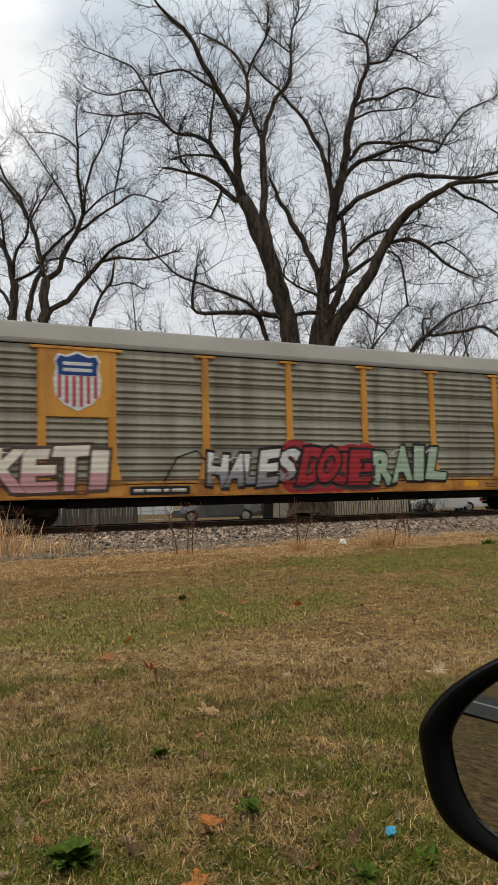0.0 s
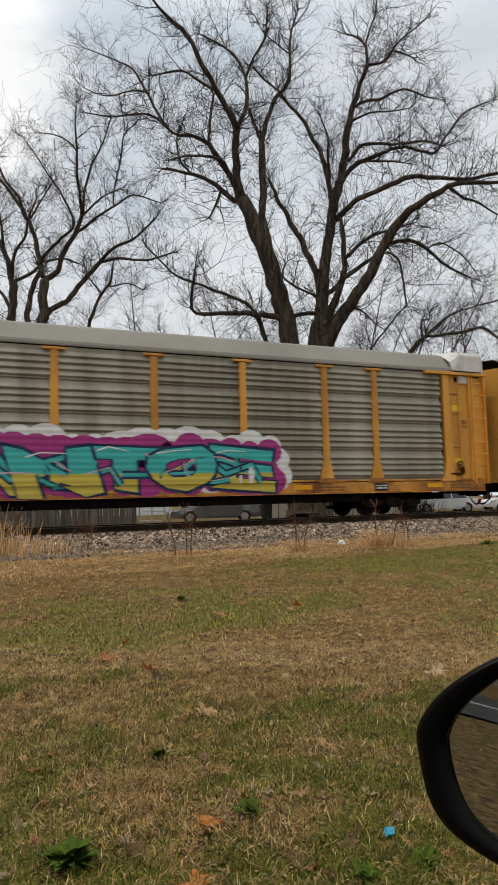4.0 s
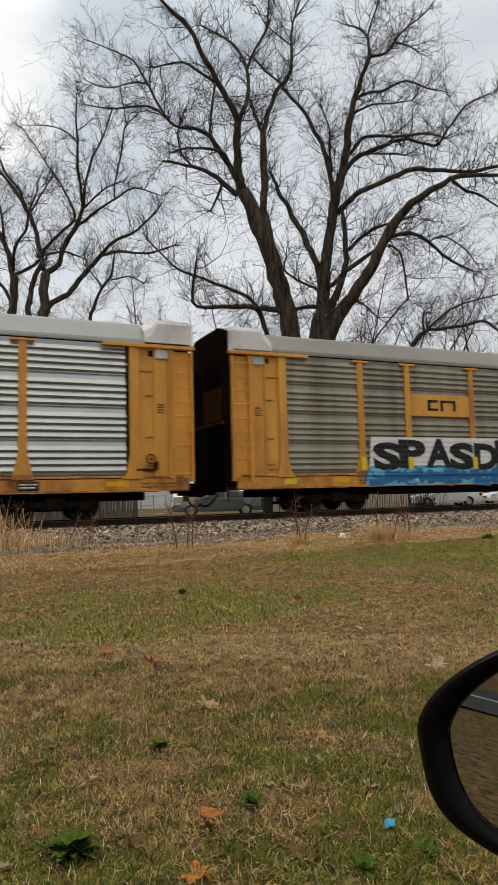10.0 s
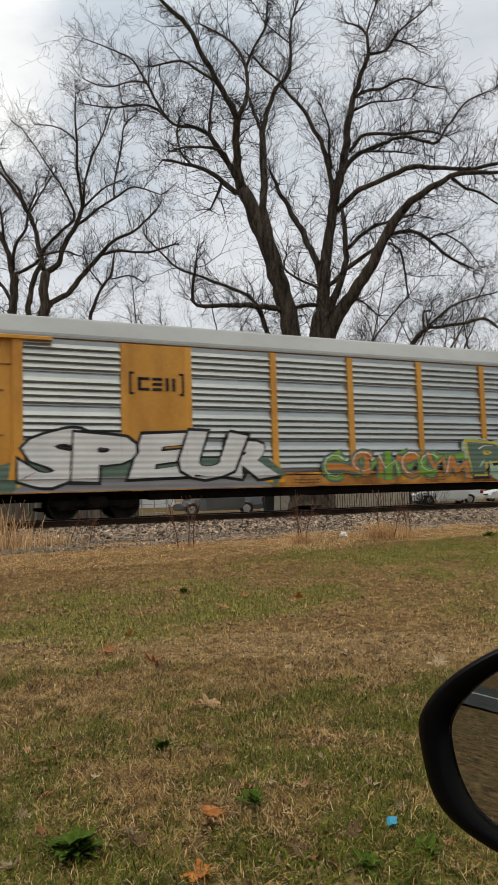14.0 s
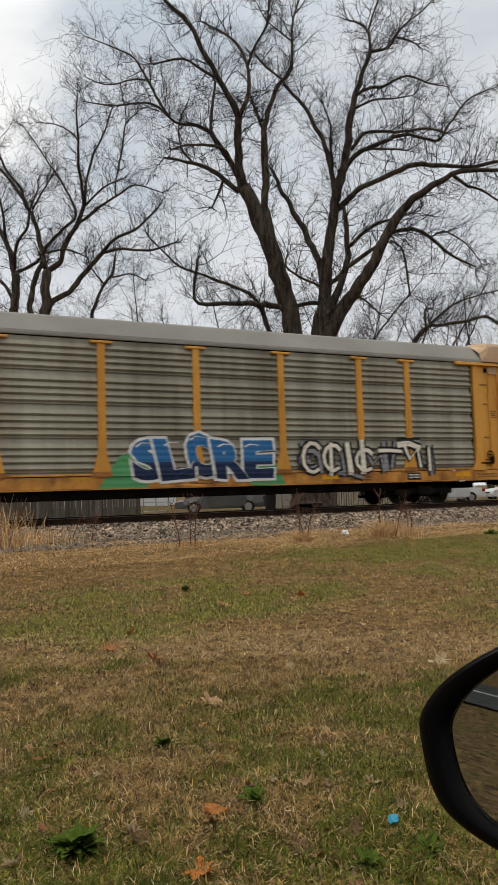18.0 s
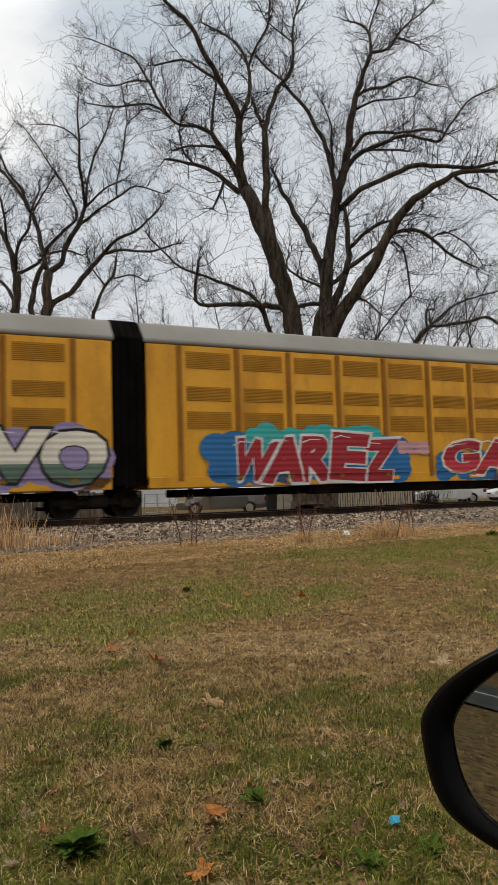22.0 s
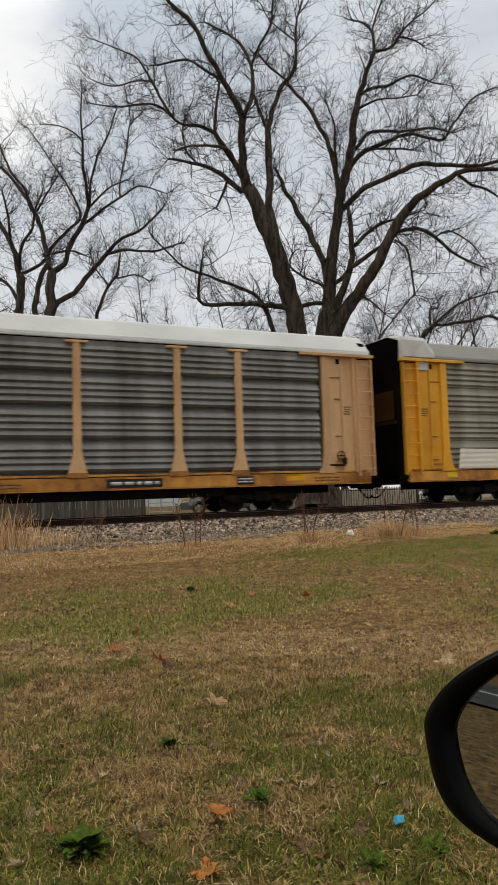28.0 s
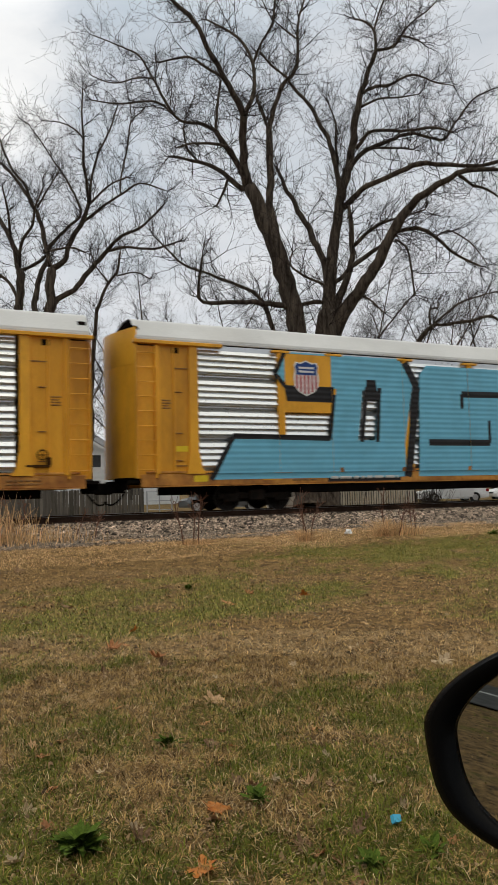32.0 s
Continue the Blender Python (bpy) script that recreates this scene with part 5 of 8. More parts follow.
# the street behind the track, and the road that passes behind the parked car with the camera
road = part("road", box(-60, 60, -2.6, 2.6, -0.03, 0.02), M["asphalt"], None, "narrow grey asphalt street behind the track", pose(0, 36.2, BACK, 0, 0, 3))
tagged(road, category="road", kind="structure")
def lane():
    ends = np.linspace(-50, 14, 65)
    verts = []
    for k in ends:
        for w in (-2.5, -0.30, -0.18, 2.5):
            x, y = -14.4 + 0.291 * k + 0.957 * w, 5.2 + 0.957 * k - 0.291 * w
            verts.append((x, y, float(lawn_z(*to_track(x, y))) + 0.035))
    n = len(ends)
    ob = part("road", raw_mesh("road", verts, [(4 * i + j, 4 * i + j + 1, 4 * i + j + 5, 4 * i + j + 4) for i in range(n - 1) for j in range(3)]), M["asphalt"], None, "grey asphalt lane with a white edge line")
    tagged(ob, category="road", kind="structure")
    line = [(x, y, z + 0.005) for i, (x, y, z) in enumerate(verts) if i % 4 in (1, 2)]
    part("edge_line", raw_mesh("edge_line", line, [(2 * i, 2 * i + 1, 2 * i + 3, 2 * i + 2) for i in range(n - 1)]), M["line_white"], ob, "white painted line")


lane()


def added_backdrop():
    """A made-up belt of woods far behind the parked car, uneven-topped, darkening reflections."""
    rng = np.random.default_rng(90)
    verts, faces, n = [], [], 150
    for k in range(n + 1):
        g = radians(172 + 196 * k / n)
        r = 62 + 5 * float(ripple(k * 0.2, 3.0, 6))
        top = 9.5 + 8.0 * float(ripple(k * 0.16, 1.0, 7)) + 2.2 * rng.random()
        for j in range(5):
            z = top * j / 4
            q = r + 1.6 * rng.random() - 0.5 * j
            verts.append((q * math.cos(g), q * math.sin(g), z - 0.1))
        verts.append(((r + 6) * math.cos(g), (r + 6) * math.sin(g), -0.1))
    for k in range(n):
        for j in range(5):
            a = k * 6 + j
            faces.append((a, a + 1, a + 7, a + 6))
    # dark tone keeps the low sky out of the wagon sheets
    m = surface("grey_brown_backdrop", (0.045, 0.036, 0.028), (0.15, 0.125, 0.10), 0.5, 0.95, 0, 0.05, 2.0, spec=0.0)
    tagged(part("backdrop", raw_mesh("backdrop", verts, faces), m, None, "grey-brown backdrop added behind the camera to darken reflections"), category="woods", kind="structure")


added_backdrop()

# ---- on the lawn: weeds, dead stalks, fallen leaves, litter ----
M["leaf_tan"] = surface("dry_tan_leaf", (0.48, 0.29, 0.15), (0.68, 0.46, 0.27), 8, 0.7, 0, 0.002, 60, vary=0.15)
M["leaf_orange"] = surface("orange_brown_leaf", (0.46, 0.16, 0.03), (0.66, 0.27, 0.06), 8, 0.65, 0, 0.002, 60, vary=0.15)
M["leaf_red"] = surface("red_brown_leaf", (0.30, 0.13, 0.055), (0.50, 0.26, 0.125), 8, 0.75, 0, 0.002, 60, vary=0.25, spec=0.1)
M["leaf_brown"] = surface("curled_brown_leaf", (0.18, 0.105, 0.055), (0.34, 0.21, 0.115), 8, 0.8, 0, 0.002, 60, vary=0.3)
M["leaf_pale"] = surface("bleached_leaf", (0.38, 0.285, 0.17), (0.58, 0.47, 0.32), 8, 0.8, 0, 0.002, 60, vary=0.2, spec=0.1)
M["weed_green"] = surface("dark_green_weed_leaf", (0.028, 0.054, 0.006), (0.085, 0.125, 0.016), 10, 0.8, 0, 0.002, 60, vary=0.2, spec=0.08)
M["stalk"] = surface("reddish_dead_stalk", (0.10, 0.045, 0.028), (0.19, 0.09, 0.055), 10, 0.8, island=True, vary=0.3)
M["paper"] = surface("white_litter_paper", (0.66, 0.66, 0.66), (0.78, 0.78, 0.78), 8, 0.7, spec=0.1)
M["blue_wrap"] = surface("bright_blue_wrapper", (0.045, 0.30, 0.48), (0.07, 0.42, 0.60), 8, 0.4)


def lobed_leaf(seed, lobes=5, curl=0.25):
    """A fallen maple-like leaf: lobed outline, fanned from its middle, cupped and curled, with a stem."""
    rng = np.random.default_rng(seed)
    pts = []
    n = lobes * 8
    for k in range(n):
        g = 6.28318 * k / n
        peak = abs(math.cos(g * lobes / 2))
        r = (0.27 + 0.25 * peak) * (0.86 + 0.28 * rng.random()) + 0.05 * (k % 2)
        r *= 1.1 if abs(g - math.pi) > 0.5 else 0.7
        pts.append((r * math.cos(g), r * math.sin(g)))
    bm = bmesh.new()

    def lift(x, y):
        return 1.5 * curl * (x * x * (0.9 if seed % 2 else 0.2) + y * y * 0.9) + 0.22 * math.sin(7 * x + seed) * math.cos(6 * y + seed) * (x * x + y * y) ** 0.5
    centre = bm.verts.new((0, 0, 0.02))
    mid = [bm.verts.new((x * 0.55, y * 0.55, 0.02 + lift(x * 0.55, y * 0.55))) for x, y in pts]
    rim = [bm.verts.new((x, y, 0.02 + lift(x, y))) for x, y in pts]
    for i in range(n):
        j = (i + 1) % n
        bm.faces.new((centre, mid[i], mid[j]))
        bm.faces.new((mid[i], rim[i], rim[j], mid[j]))
    stem = [bm.verts.new(v) for v in ((-0.25, -0.012, 0.03), (-0.25, 0.012, 0.03), (-0.72, 0.010, 0.07), (-0.72, -0.008, 0.07))]
    bm.faces.new(stem)
    bmesh.ops.solidify(bm, geom=bm.faces[:], thickness=0.012)
    return bm


def leaf(x, y, size, tone, turn=0, tip=0, shape=0, label="dry fallen leaf lying on the lawn"):
    s, d = to_track(x, y)
    z = float(lawn_z(s, d)) + 0.016
    data = kept(("leaf", shape), lambda: lobed_leaf(shape + 3, 5 if shape % 2 else 7, 0.2 + 0.25 * (shape % 3)))
    ob = part("fallen_leaf", data, M["leaf_" + tone], None, "", pose(x, y, z, tip, tip * 0.4, turn) @ Matrix.Diagonal((size, size, size, 1)))
    return tagged(ob, label, "leaf", "fallen leaves on the lawn")


WORDS = {"tan": "dry tan fallen leaf on the short lawn", "orange": "orange-brown fallen leaf on the lawn", "red": "red-brown fallen leaf on the lawn", "brown": "curled brown fallen leaf on the lawn", "pale": "bleached pale fallen leaf on the lawn"}
for lx, ly, size, tone, turn, tip in ((-0.32, 4.81, 0.15, "tan", 20, 14), (-0.35, 8.50, 0.18, "red", 75, 15), (0.63, 9.26, 0.15, "orange", 140, 30), (-1.27, 7.05, 0.12, "orange", 220, 35), (-1.33, 6.32, 0.13, "red", 10, 12), (-0.87, 5.98, 0.14, "red", 130, 12), (-0.79, 5.73, 0.10, "brown", 30, 30),
                                      (-1.24, 5.52, 0.11, "brown", 90, 50), (-0.12, 9.25, 0.12, "red", 50, 20), (1.52, 5.82, 0.17, "pale", 300, 12), (-2.39, 8.65, 0.15, "brown", 80, 15), (-2.55, 7.65, 0.12, "pale", 180, 10), (-4.08, 11.79, 0.20, "brown", 20, 20), (0.86, 6.25, 0.10, "pale", 250, 20), (-0.61, 5.42, 0.07, "pale", 200, 25),
                                      (0.62, 7.61, 0.10, "pale", 100, 15), (-1.31, 4.03, 0.075, "tan", 60, 40), (-0.21, 3.21, 0.115, "orange", 80, 10), (-0.21, 3.12, 0.085, "brown", 160, 20), (-0.24, 2.75, 0.13, "orange", 200, 9), (-1.08, 3.23, 0.06, "pale", 30, 30), (-0.55, 3.05, 0.065, "pale", 110, 20), (-0.51, 2.97, 0.085, "brown", 70, 15),
                                      (-0.28, 3.98, 0.10, "brown", 15, 15), (-0.12, 3.48, 0.09, "brown", 40, 20), (-0.05, 3.45, 0.08, "brown", 160, 25), (0.63, 3.21, 0.05, "pale", 30, 35), (0.55, 3.47, 0.07, "pale", 90, 15), (0.16, 2.93, 0.09, "brown", 20, 25), (0.22, 2.88, 0.08, "red", 200, 20), (0.39, 3.04, 0.085, "brown", 300, 25),
                                      (0.35, 3.82, 0.06, "pale", 45, 30), (-0.93, 3.07, 0.07, "red", 77, 20), (-0.98, 2.80, 0.08, "pale", 250, 15), (0.30, 2.80, 0.075, "brown", 100, 30)):
    leaf(lx, ly, size, tone, turn, tip, int(turn) % 4, WORDS[tone])
spread_rng = np.random.default_rng(41)
for k in range(110):
    ly = 2.5 + 11 * spread_rng.random() ** 1.4
    lx = (spread_rng.random() * 2 - 1) * 0.46 * ly
    tone = ("brown", "tan", "pale", "brown", "red")[int(spread_rng.integers(0, 5))]
    leaf(lx, ly, 0.03 + 0.04 * spread_rng.random(), tone, spread_rng.random() * 360, spread_rng.normal(0, 14), k % 4, WORDS[tone])


def rosette(x, y, r, count, seed, label="dark green leafy weed growing in the lawn"):
    """A weed of long leaves fanned from one root."""
    rng = np.random.default_rng(seed)
    w = tagged(new("leafy_weed"), label, "weed")
    s, d = to_track(x, y)
    w.matrix_world = pose(x, y, float(lawn_z(s, d)))
    for k in range(count):
        long = r * (0.6 + 0.5 * rng.random())
        wide = long * (0.16 + 0.08 * rng.random())
        up = 0.35 + 0.75 * rng.random()
        key = ("weed_leaf", k % 6)

        def shape():
            bm = bmesh.new()
            rows = []
            for j in range(6):
                u = j / 5
                half = 0.5 * math.sin(math.pi * min(1, 0.12 + 0.88 * u)) ** 0.8 * 0.36 * (1 + 0.15 * math.sin(j * 2.4 + k)) if j < 5 else 0.004
                x0, z0 = u * math.cos(0.9 - 1.1 * u), math.sin(0.9 * u) * 0.75 * (1 - 0.35 * u)
                rows.append([bm.verts.new((u, -half, z0 * 0.7 + half * 0.3)), bm.verts.new((u, 0, z0 * 0.7)), bm.verts.new((u, half, z0 * 0.7 + half * 0.3))])
            for a, b in zip(rows, rows[1:]):
                bm.faces.new((a[0], a[1], b[1], b[0]))
                bm.faces.new((a[1], a[2], b[2], b[1]))
            return bm
        part("leaf", kept(key, shape), M["weed_green"], w, "", pose(rng.normal(0, r * 0.22), rng.normal(0, r * 0.22), 0.005, 0, 12 - rng.random() * 45, 360 * k / count + rng.normal(0, 14)) @ Matrix.Diagonal((long, long, long, 1)))
    return w


rosette(-0.76, 2.93, 0.12, 84, 1, "large dark green leafy weed growing in the lawn")
for rx, ry, rr, rn in ((-0.54, 4.06, 0.085, 30), (-0.03, 3.31, 0.085, 34), (0.43, 2.78, 0.08, 26), (0.67, 2.84, 0.07, 16), (-0.96, 9.64, 0.12, 14), (5.98, 17.37, 0.22, 18)):
    rosette(rx, ry, rr, rn, int(rr * 1000 + rn))


def dead_weed(x, y, stems, tall, seed, label, tuft=0.0):
    """Dry upright stalks with branching seed heads."""
    rng = np.random.default_rng(seed)
    w = tagged(new("dead_weed"), label, "weed")
    s, d = to_track(x, y)
    w.matrix_world = pose(x, y, float(lawn_z(s, d)) + (0.03 if d > 17.4 else 0))
    for dx, lean, h in stems:
        verts, faces = [], []
        p = np.array((dx, 0.0, -0.02))
        way = np.array((lean, 0.05, 1.0))
        line = [(*p, 0.016)]
        for k in range(5):
            way = way + rng.normal(0, 0.07, 3)
            way /= np.linalg.norm(way)
            p = p + way * h / 5
            line.append((*p, 0.015 - 0.0018 * k))
            if k > 1:
                for _ in range(7):
                    side = way * 0.8 + rng.normal(0, 0.55, 3)
                    side /= np.linalg.norm(side)
                    q = p + side * (0.08 + 0.16 * rng.random())
                    tube(np.array([(*p, 0.005), (*q, 0.004), (*(q + side * 0.06 + rng.normal(0, 0.02, 3)), 0.009)]), 3, verts, faces)
        tube(np.array(line), 5, verts, faces)
        part("stalk", raw_mesh("stalk", verts, faces), M["stalk"], w, kind="stuff")
    if tuft:
        verts, faces = [], []
        for _ in range(240):
            g, lean = rng.random() * 6.283, abs(rng.normal(0, 0.75))
            h = tuft * (0.5 + 0.7 * rng.random())
            a = np.array((rng.normal(0, 0.14), rng.normal(0, 0.08), 0))
            b = a + np.array((math.cos(g) * lean * h * 0.5, math.sin(g) * lean * h * 0.5, h * 0.6))
            c = b + np.array((math.cos(g) * lean * h * 0.7, math.sin(g) * lean * h * 0.7, h * (0.3 - 0.25 * lean)))
            tube(np.array([(*a, 0.004), (*b, 0.0032), (*c, 0.0018)]), 3, verts, faces)
        part("tuft", raw_mesh("tuft", verts, faces), M["rust_straw"], w, "dry straw tuft", kind="stuff")


for s, d, stems, tall, seed, tuft in ((5.13, 14.8, ((-0.22, -0.22, 0.95), (0.02, -0.03, 1.0), (0.12, 0.03, 1.0)), 1.0, 3, 0.16), (7.67, 14.25, ((0.0, 0.0, 1.02), (0.16, 0.02, 0.85), (0.1, -0.2, 0.9)), 1.0, 4, 0.34), (9.74, 14.0, ((0.0, 0.02, 1.0), (0.35, 0.2, 0.7)), 1.1, 5, 0.5), (10.75, 14.2, ((0.0, -0.12, 0.85), (0.06, -0.02, 0.6)), 0.9, 6, 0.2), (18.2, 17.4, ((0.0, 0.0, 0.8),), 0.8, 7, 0.3), (1.1, 16.9, ((0.0, 0.1, 1.3), (0.3, -0.1, 1.1), (-0.3, 0.15, 1.2), (0.5, 0.2, 0.9)), 1.3, 8, 0.3), (2.9, 17.1, ((0.0, 0.3, 0.6), (0.5, 0.1, 0.55)), 0.6, 9, 0.0)):
    at = to_world(s, d)
    dead_weed(at.x, at.y, stems, tall, seed, "reddish-brown dead weed stalks at the ballast edge", tuft)


def tall_grass(s, d, w, tall, count, seed):
    rng = np.random.default_rng(seed)
    at = to_world(s, d)
    g0 = tagged(new("dry_grass_clump"), "tall dry straw-coloured grass clump beside the track", "grass clump")
    g0.matrix_world = pose(at.x, at.y, float(lawn_z(s, d)))
    verts, faces = [], []
    for _ in range(count):
        a = np.array((rng.normal(0, w), rng.normal(0, 0.25), -0.01))
        g = rng.random() * 6.283
        h = tall * (0.35 + 0.75 * rng.random())
        lean = 0.12 + 0.45 * rng.random() ** 2
        b = a + np.array((math.cos(g) * lean * h * 0.4, math.sin(g) * lean * h * 0.4, h * 0.6))
        c = b + np.array((math.cos(g) * lean * h * 0.7, math.sin(g) * lean * h * 0.7, h * 0.4 * (1 - lean)))
        tube(np.array([(*a, 0.0055), (*b, 0.0045), (*c, 0.003)]), 3, verts, faces)
    part("dry_grass", raw_mesh("dry_grass", verts, faces), M["rust_straw"], g0, "dry upright blades", kind="stuff")


tall_grass(1.2, 16.4, 0.45, 0.95, 210, 3)
tall_grass(0.5, 17.0, 0.4, 1.25, 170, 4)
tall_grass(2.2, 16.6, 0.5, 0.45, 200, 5)
tall_grass(10.2, 14.2, 0.30, 0.42, 200, 6)


def litter():
    rng = np.random.default_rng(8)
    at = to_world(9.29, 14.89)
    bm = bmesh.new()
    bmesh.ops.create_icosphere(bm, subdivisions=2, radius=0.10)
    for v in bm.verts:
        v.co *= 0.7 + 0.6 * rng.random()
        v.co.z = max(-0.03, v.co.z * 0.75)
    ob = part("crumpled_paper", bm, M["paper"], None, "", pose(at.x, at.y, float(lawn_z(9.29, 14.89)) + 0.05))
    tagged(ob, "crumpled white paper litter on dry grass", "litter")
    s, d = to_track(0.57, 3.04)
    ob = part("blue_wrapper", merge(prism([(-0.022, 0), (0.018, 0.004), (0.024, 0.03), (-0.016, 0.034)], -0.012, 0.010), box(-0.02, 0.0, -0.02, 0.005, 0.0, 0.008)), M["blue_wrap"], None, "", pose(0.57, 3.04, float(lawn_z(s, d)) + 0.02, -40, 10, 30))
    tagged(ob, "small bright blue plastic wrapper on the lawn", "litter")
    for s, d, r in ((16.2, 15.2, 0.07), (9.7, 16.2, 0.05), (4.4, 15.9, 0.06), (14.4, 16.8, 0.05)):
        at = to_world(s, d)
        bm = bmesh.new()
        bmesh.ops.create_icosphere(bm, subdivisions=1, radius=r)
        for v in bm.verts:
            v.co *= 0.75 + 0.5 * rng.random()
            v.co.z *= 0.5
        ob = part("pale_stone", bm, M["paper"], None, "", pose(at.x, at.y, float(lawn_z(s, d)) + r * 0.25))
        tagged(ob, "pale stone lying in the dry grass", "stone")


litter()

# ---- the parked car that carries the camera: its door and outside mirror ----
M["black_plastic"] = surface("satin_black_plastic", (0.0025, 0.0025, 0.0025), (0.004, 0.004, 0.004), 6, 0.22, 0, 0, 300, spec=0.04)
M["own_paint"] = surface("dark_blue_car_paint", (0.015, 0.025, 0.045), (0.02, 0.034, 0.06), 0.5, 0.2, 0.3)
M["mirror"] = bpy.data.materials.new("mirror_glass")
M["mirror"].use_nodes = True
for socket, value in (("Base Color", (0.40, 0.43, 0.43, 1)), ("Metallic", 1.0), ("Roughness", 0.015)):
    M["mirror"].node_tree.nodes["Principled BSDF"].inputs[socket].default_value = value


def rounded(corners, n=64):
    """A closed smooth outline drawn through the middles of a many-sided frame."""
    m, out = len(corners), []
    for k in range(n):
        u = k * m / n
        i, f = int(u), u - int(u)
        a, b, c = (corners[(i + j) % m] for j in range(3))
        wa, wb, wc = 0.5 * (1 - f) ** 2, 0.5 + f * (1 - f), 0.5 * f * f
        out.append((wa * a[0] + wb * b[0] + wc * c[0], wa * a[1] + wb * b[1] + wc * c[1]))
    return out


RIM = ((-0.142, 0.0), (-0.09, 0.06), (0.03, 0.13), (0.17, 0.12), (0.21, 0.02), (0.18, -0.085), (0.05, -0.104), (-0.06, -0.105), (-0.11, -0.085), (-0.135, -0.03))
EYELET = ((-0.090, 0.006), (-0.055, 0.052), (0.02, 0.105), (0.14, 0.10), (0.175, 0.02), (0.15, -0.07), (0.04, -0.082), (-0.035, -0.08), (-0.068, -0.055), (-0.086, -0.02))


def between(f, shrink=1.0):
    """The mirror's outline, from the glass's edge (0) to the housing's (1)."""
    return rounded([(0.035 + shrink * (a[0] + f * (b[0] - a[0]) - 0.035), shrink * (a[1] + f * (b[1] - a[1]))) for a, b in zip(EYELET, RIM)])


def own_car():
    car = tagged(new("parked_car"), "dark car with its window open, black outside mirror", "car")
    n = Vector((-0.8847, -0.4436, 0.1437))
    u = Vector((0.4482, -0.8939, 0.0))
    v = n.cross(u) * -1
    if v.z < 0:
        v = -v
    at = Vector((0.2580, 0.7434, 1.1735))

    def spot(p, back):
        return at + u * p[0] + v * p[1] - n * back
    outer = between(1)
    loops = [[spot(p, back) for p in between(f, shrink)] for f, shrink, back in ((0, 1, 0.012), (0.10, 1, 0.001), (0.55, 1, -0.003), (0.86, 1, 0.0), (1, 1, 0.006), (1, 0.995, 0.022), (1, 0.95, 0.06), (1, 0.75, 0.10), (1, 0.3, 0.12))]
    k = len(outer)
    verts = [tuple(p) for ring_pts in loops for p in ring_pts]
    faces = []
    for j in range(len(loops) - 1):
        for i in range(k):
            faces.append((j * k + i, j * k + (i + 1) % k, (j + 1) * k + (i + 1) % k, (j + 1) * k + i))
    faces.append(tuple((len(loops) - 1) * k + i for i in range(k)))
    housing = part("mirror_housing", raw_mesh("mirror_housing", verts, faces), M["black_plastic"], car, "black plastic outside mirror housing")
    smooth(housing)
    ring_pts = [tuple(spot(p, 0.009)) for p in between(0.04)] + [tuple(spot(p, 0.014)) for p in between(0.04)]
    part("mirror_glass", raw_mesh("mirror_glass", ring_pts, [tuple(range(k)), tuple(range(2 * k - 1, k - 1, -1))] + [(i, k + i, k + (i + 1) % k, (i + 1) % k) for i in range(k)]), M["mirror"], housing, "mirror glass reflecting lawn and lane")
    arm = merge(moved(box(-0.05, 0.05, -0.20, 0.16, -0.035, 0.035, 0.015), Matrix.Translation((0.44, 0.52, 1.06)) @ Matrix.Rotation(radians(14), 4, "Z")))
    part("mirror_arm", arm, M["black_plastic"], car)
    # the door below the open window, sill, wing and wheels
    part("door", merge(prism([(-0.75, 0.34), (0.62, 0.34), (0.66, 0.96), (-0.75, 0.99)], 0.30, 0.38)), M["own_paint"], car, "dark blue car door")
    part("window_seal", box(-0.75, 0.64, 0.29, 0.36, 0.97, 1.0, 0.008), M["black_plastic"], car)
    part("rear_door", prism([(-1.6, 0.34), (-0.77, 0.34), (-0.77, 0.99), (-1.75, 1.0), (-1.75, 0.75)], 0.30, 0.38), M["own_paint"], car)
    part("wing", prism([(0.64, 0.34), (0.80, 0.34), (0.86, 0.60), (1.05, 0.76), (1.3, 0.76), (1.5, 0.60), (1.56, 0.34), (1.9, 0.34), (1.92, 0.70), (1.2, 0.90), (0.68, 0.96)], 0.28, 0.38), M["own_paint"], car)
    part("rocker_panel", box(-1.7, 0.8, 0.22, 0.36, 0.22, 0.34, 0.02), M["black_plastic"], car)
    for x in (1.18, -2.1):
        wheel = part("wheel", moved(cylinder(0.34, 0.22, "Y", 28), Matrix.Translation((x, 0.25, 0.335))), M["tyre_rubber"], car)
        part("rim", moved(cylinder(0.22, 0.235, "Y", 20), Matrix.Translation((x, 0.25, 0.335))), M["alloy"], wheel)


own_car()

# ---- the train: enclosed car carriers, moving along the track ----
LONG = 27.3                       # one wagon over its end sheets
POSTS = (4.62, 6.52, 9.32, 12.12, 14.92, 17.72, 20.6, 22.53)
END_POSTS = (1.75, 25.46)
FACE = -1.55                      # the outer face of the posts on the near side
SKIN = -1.475                     # the sheets between them
TRAIN = []


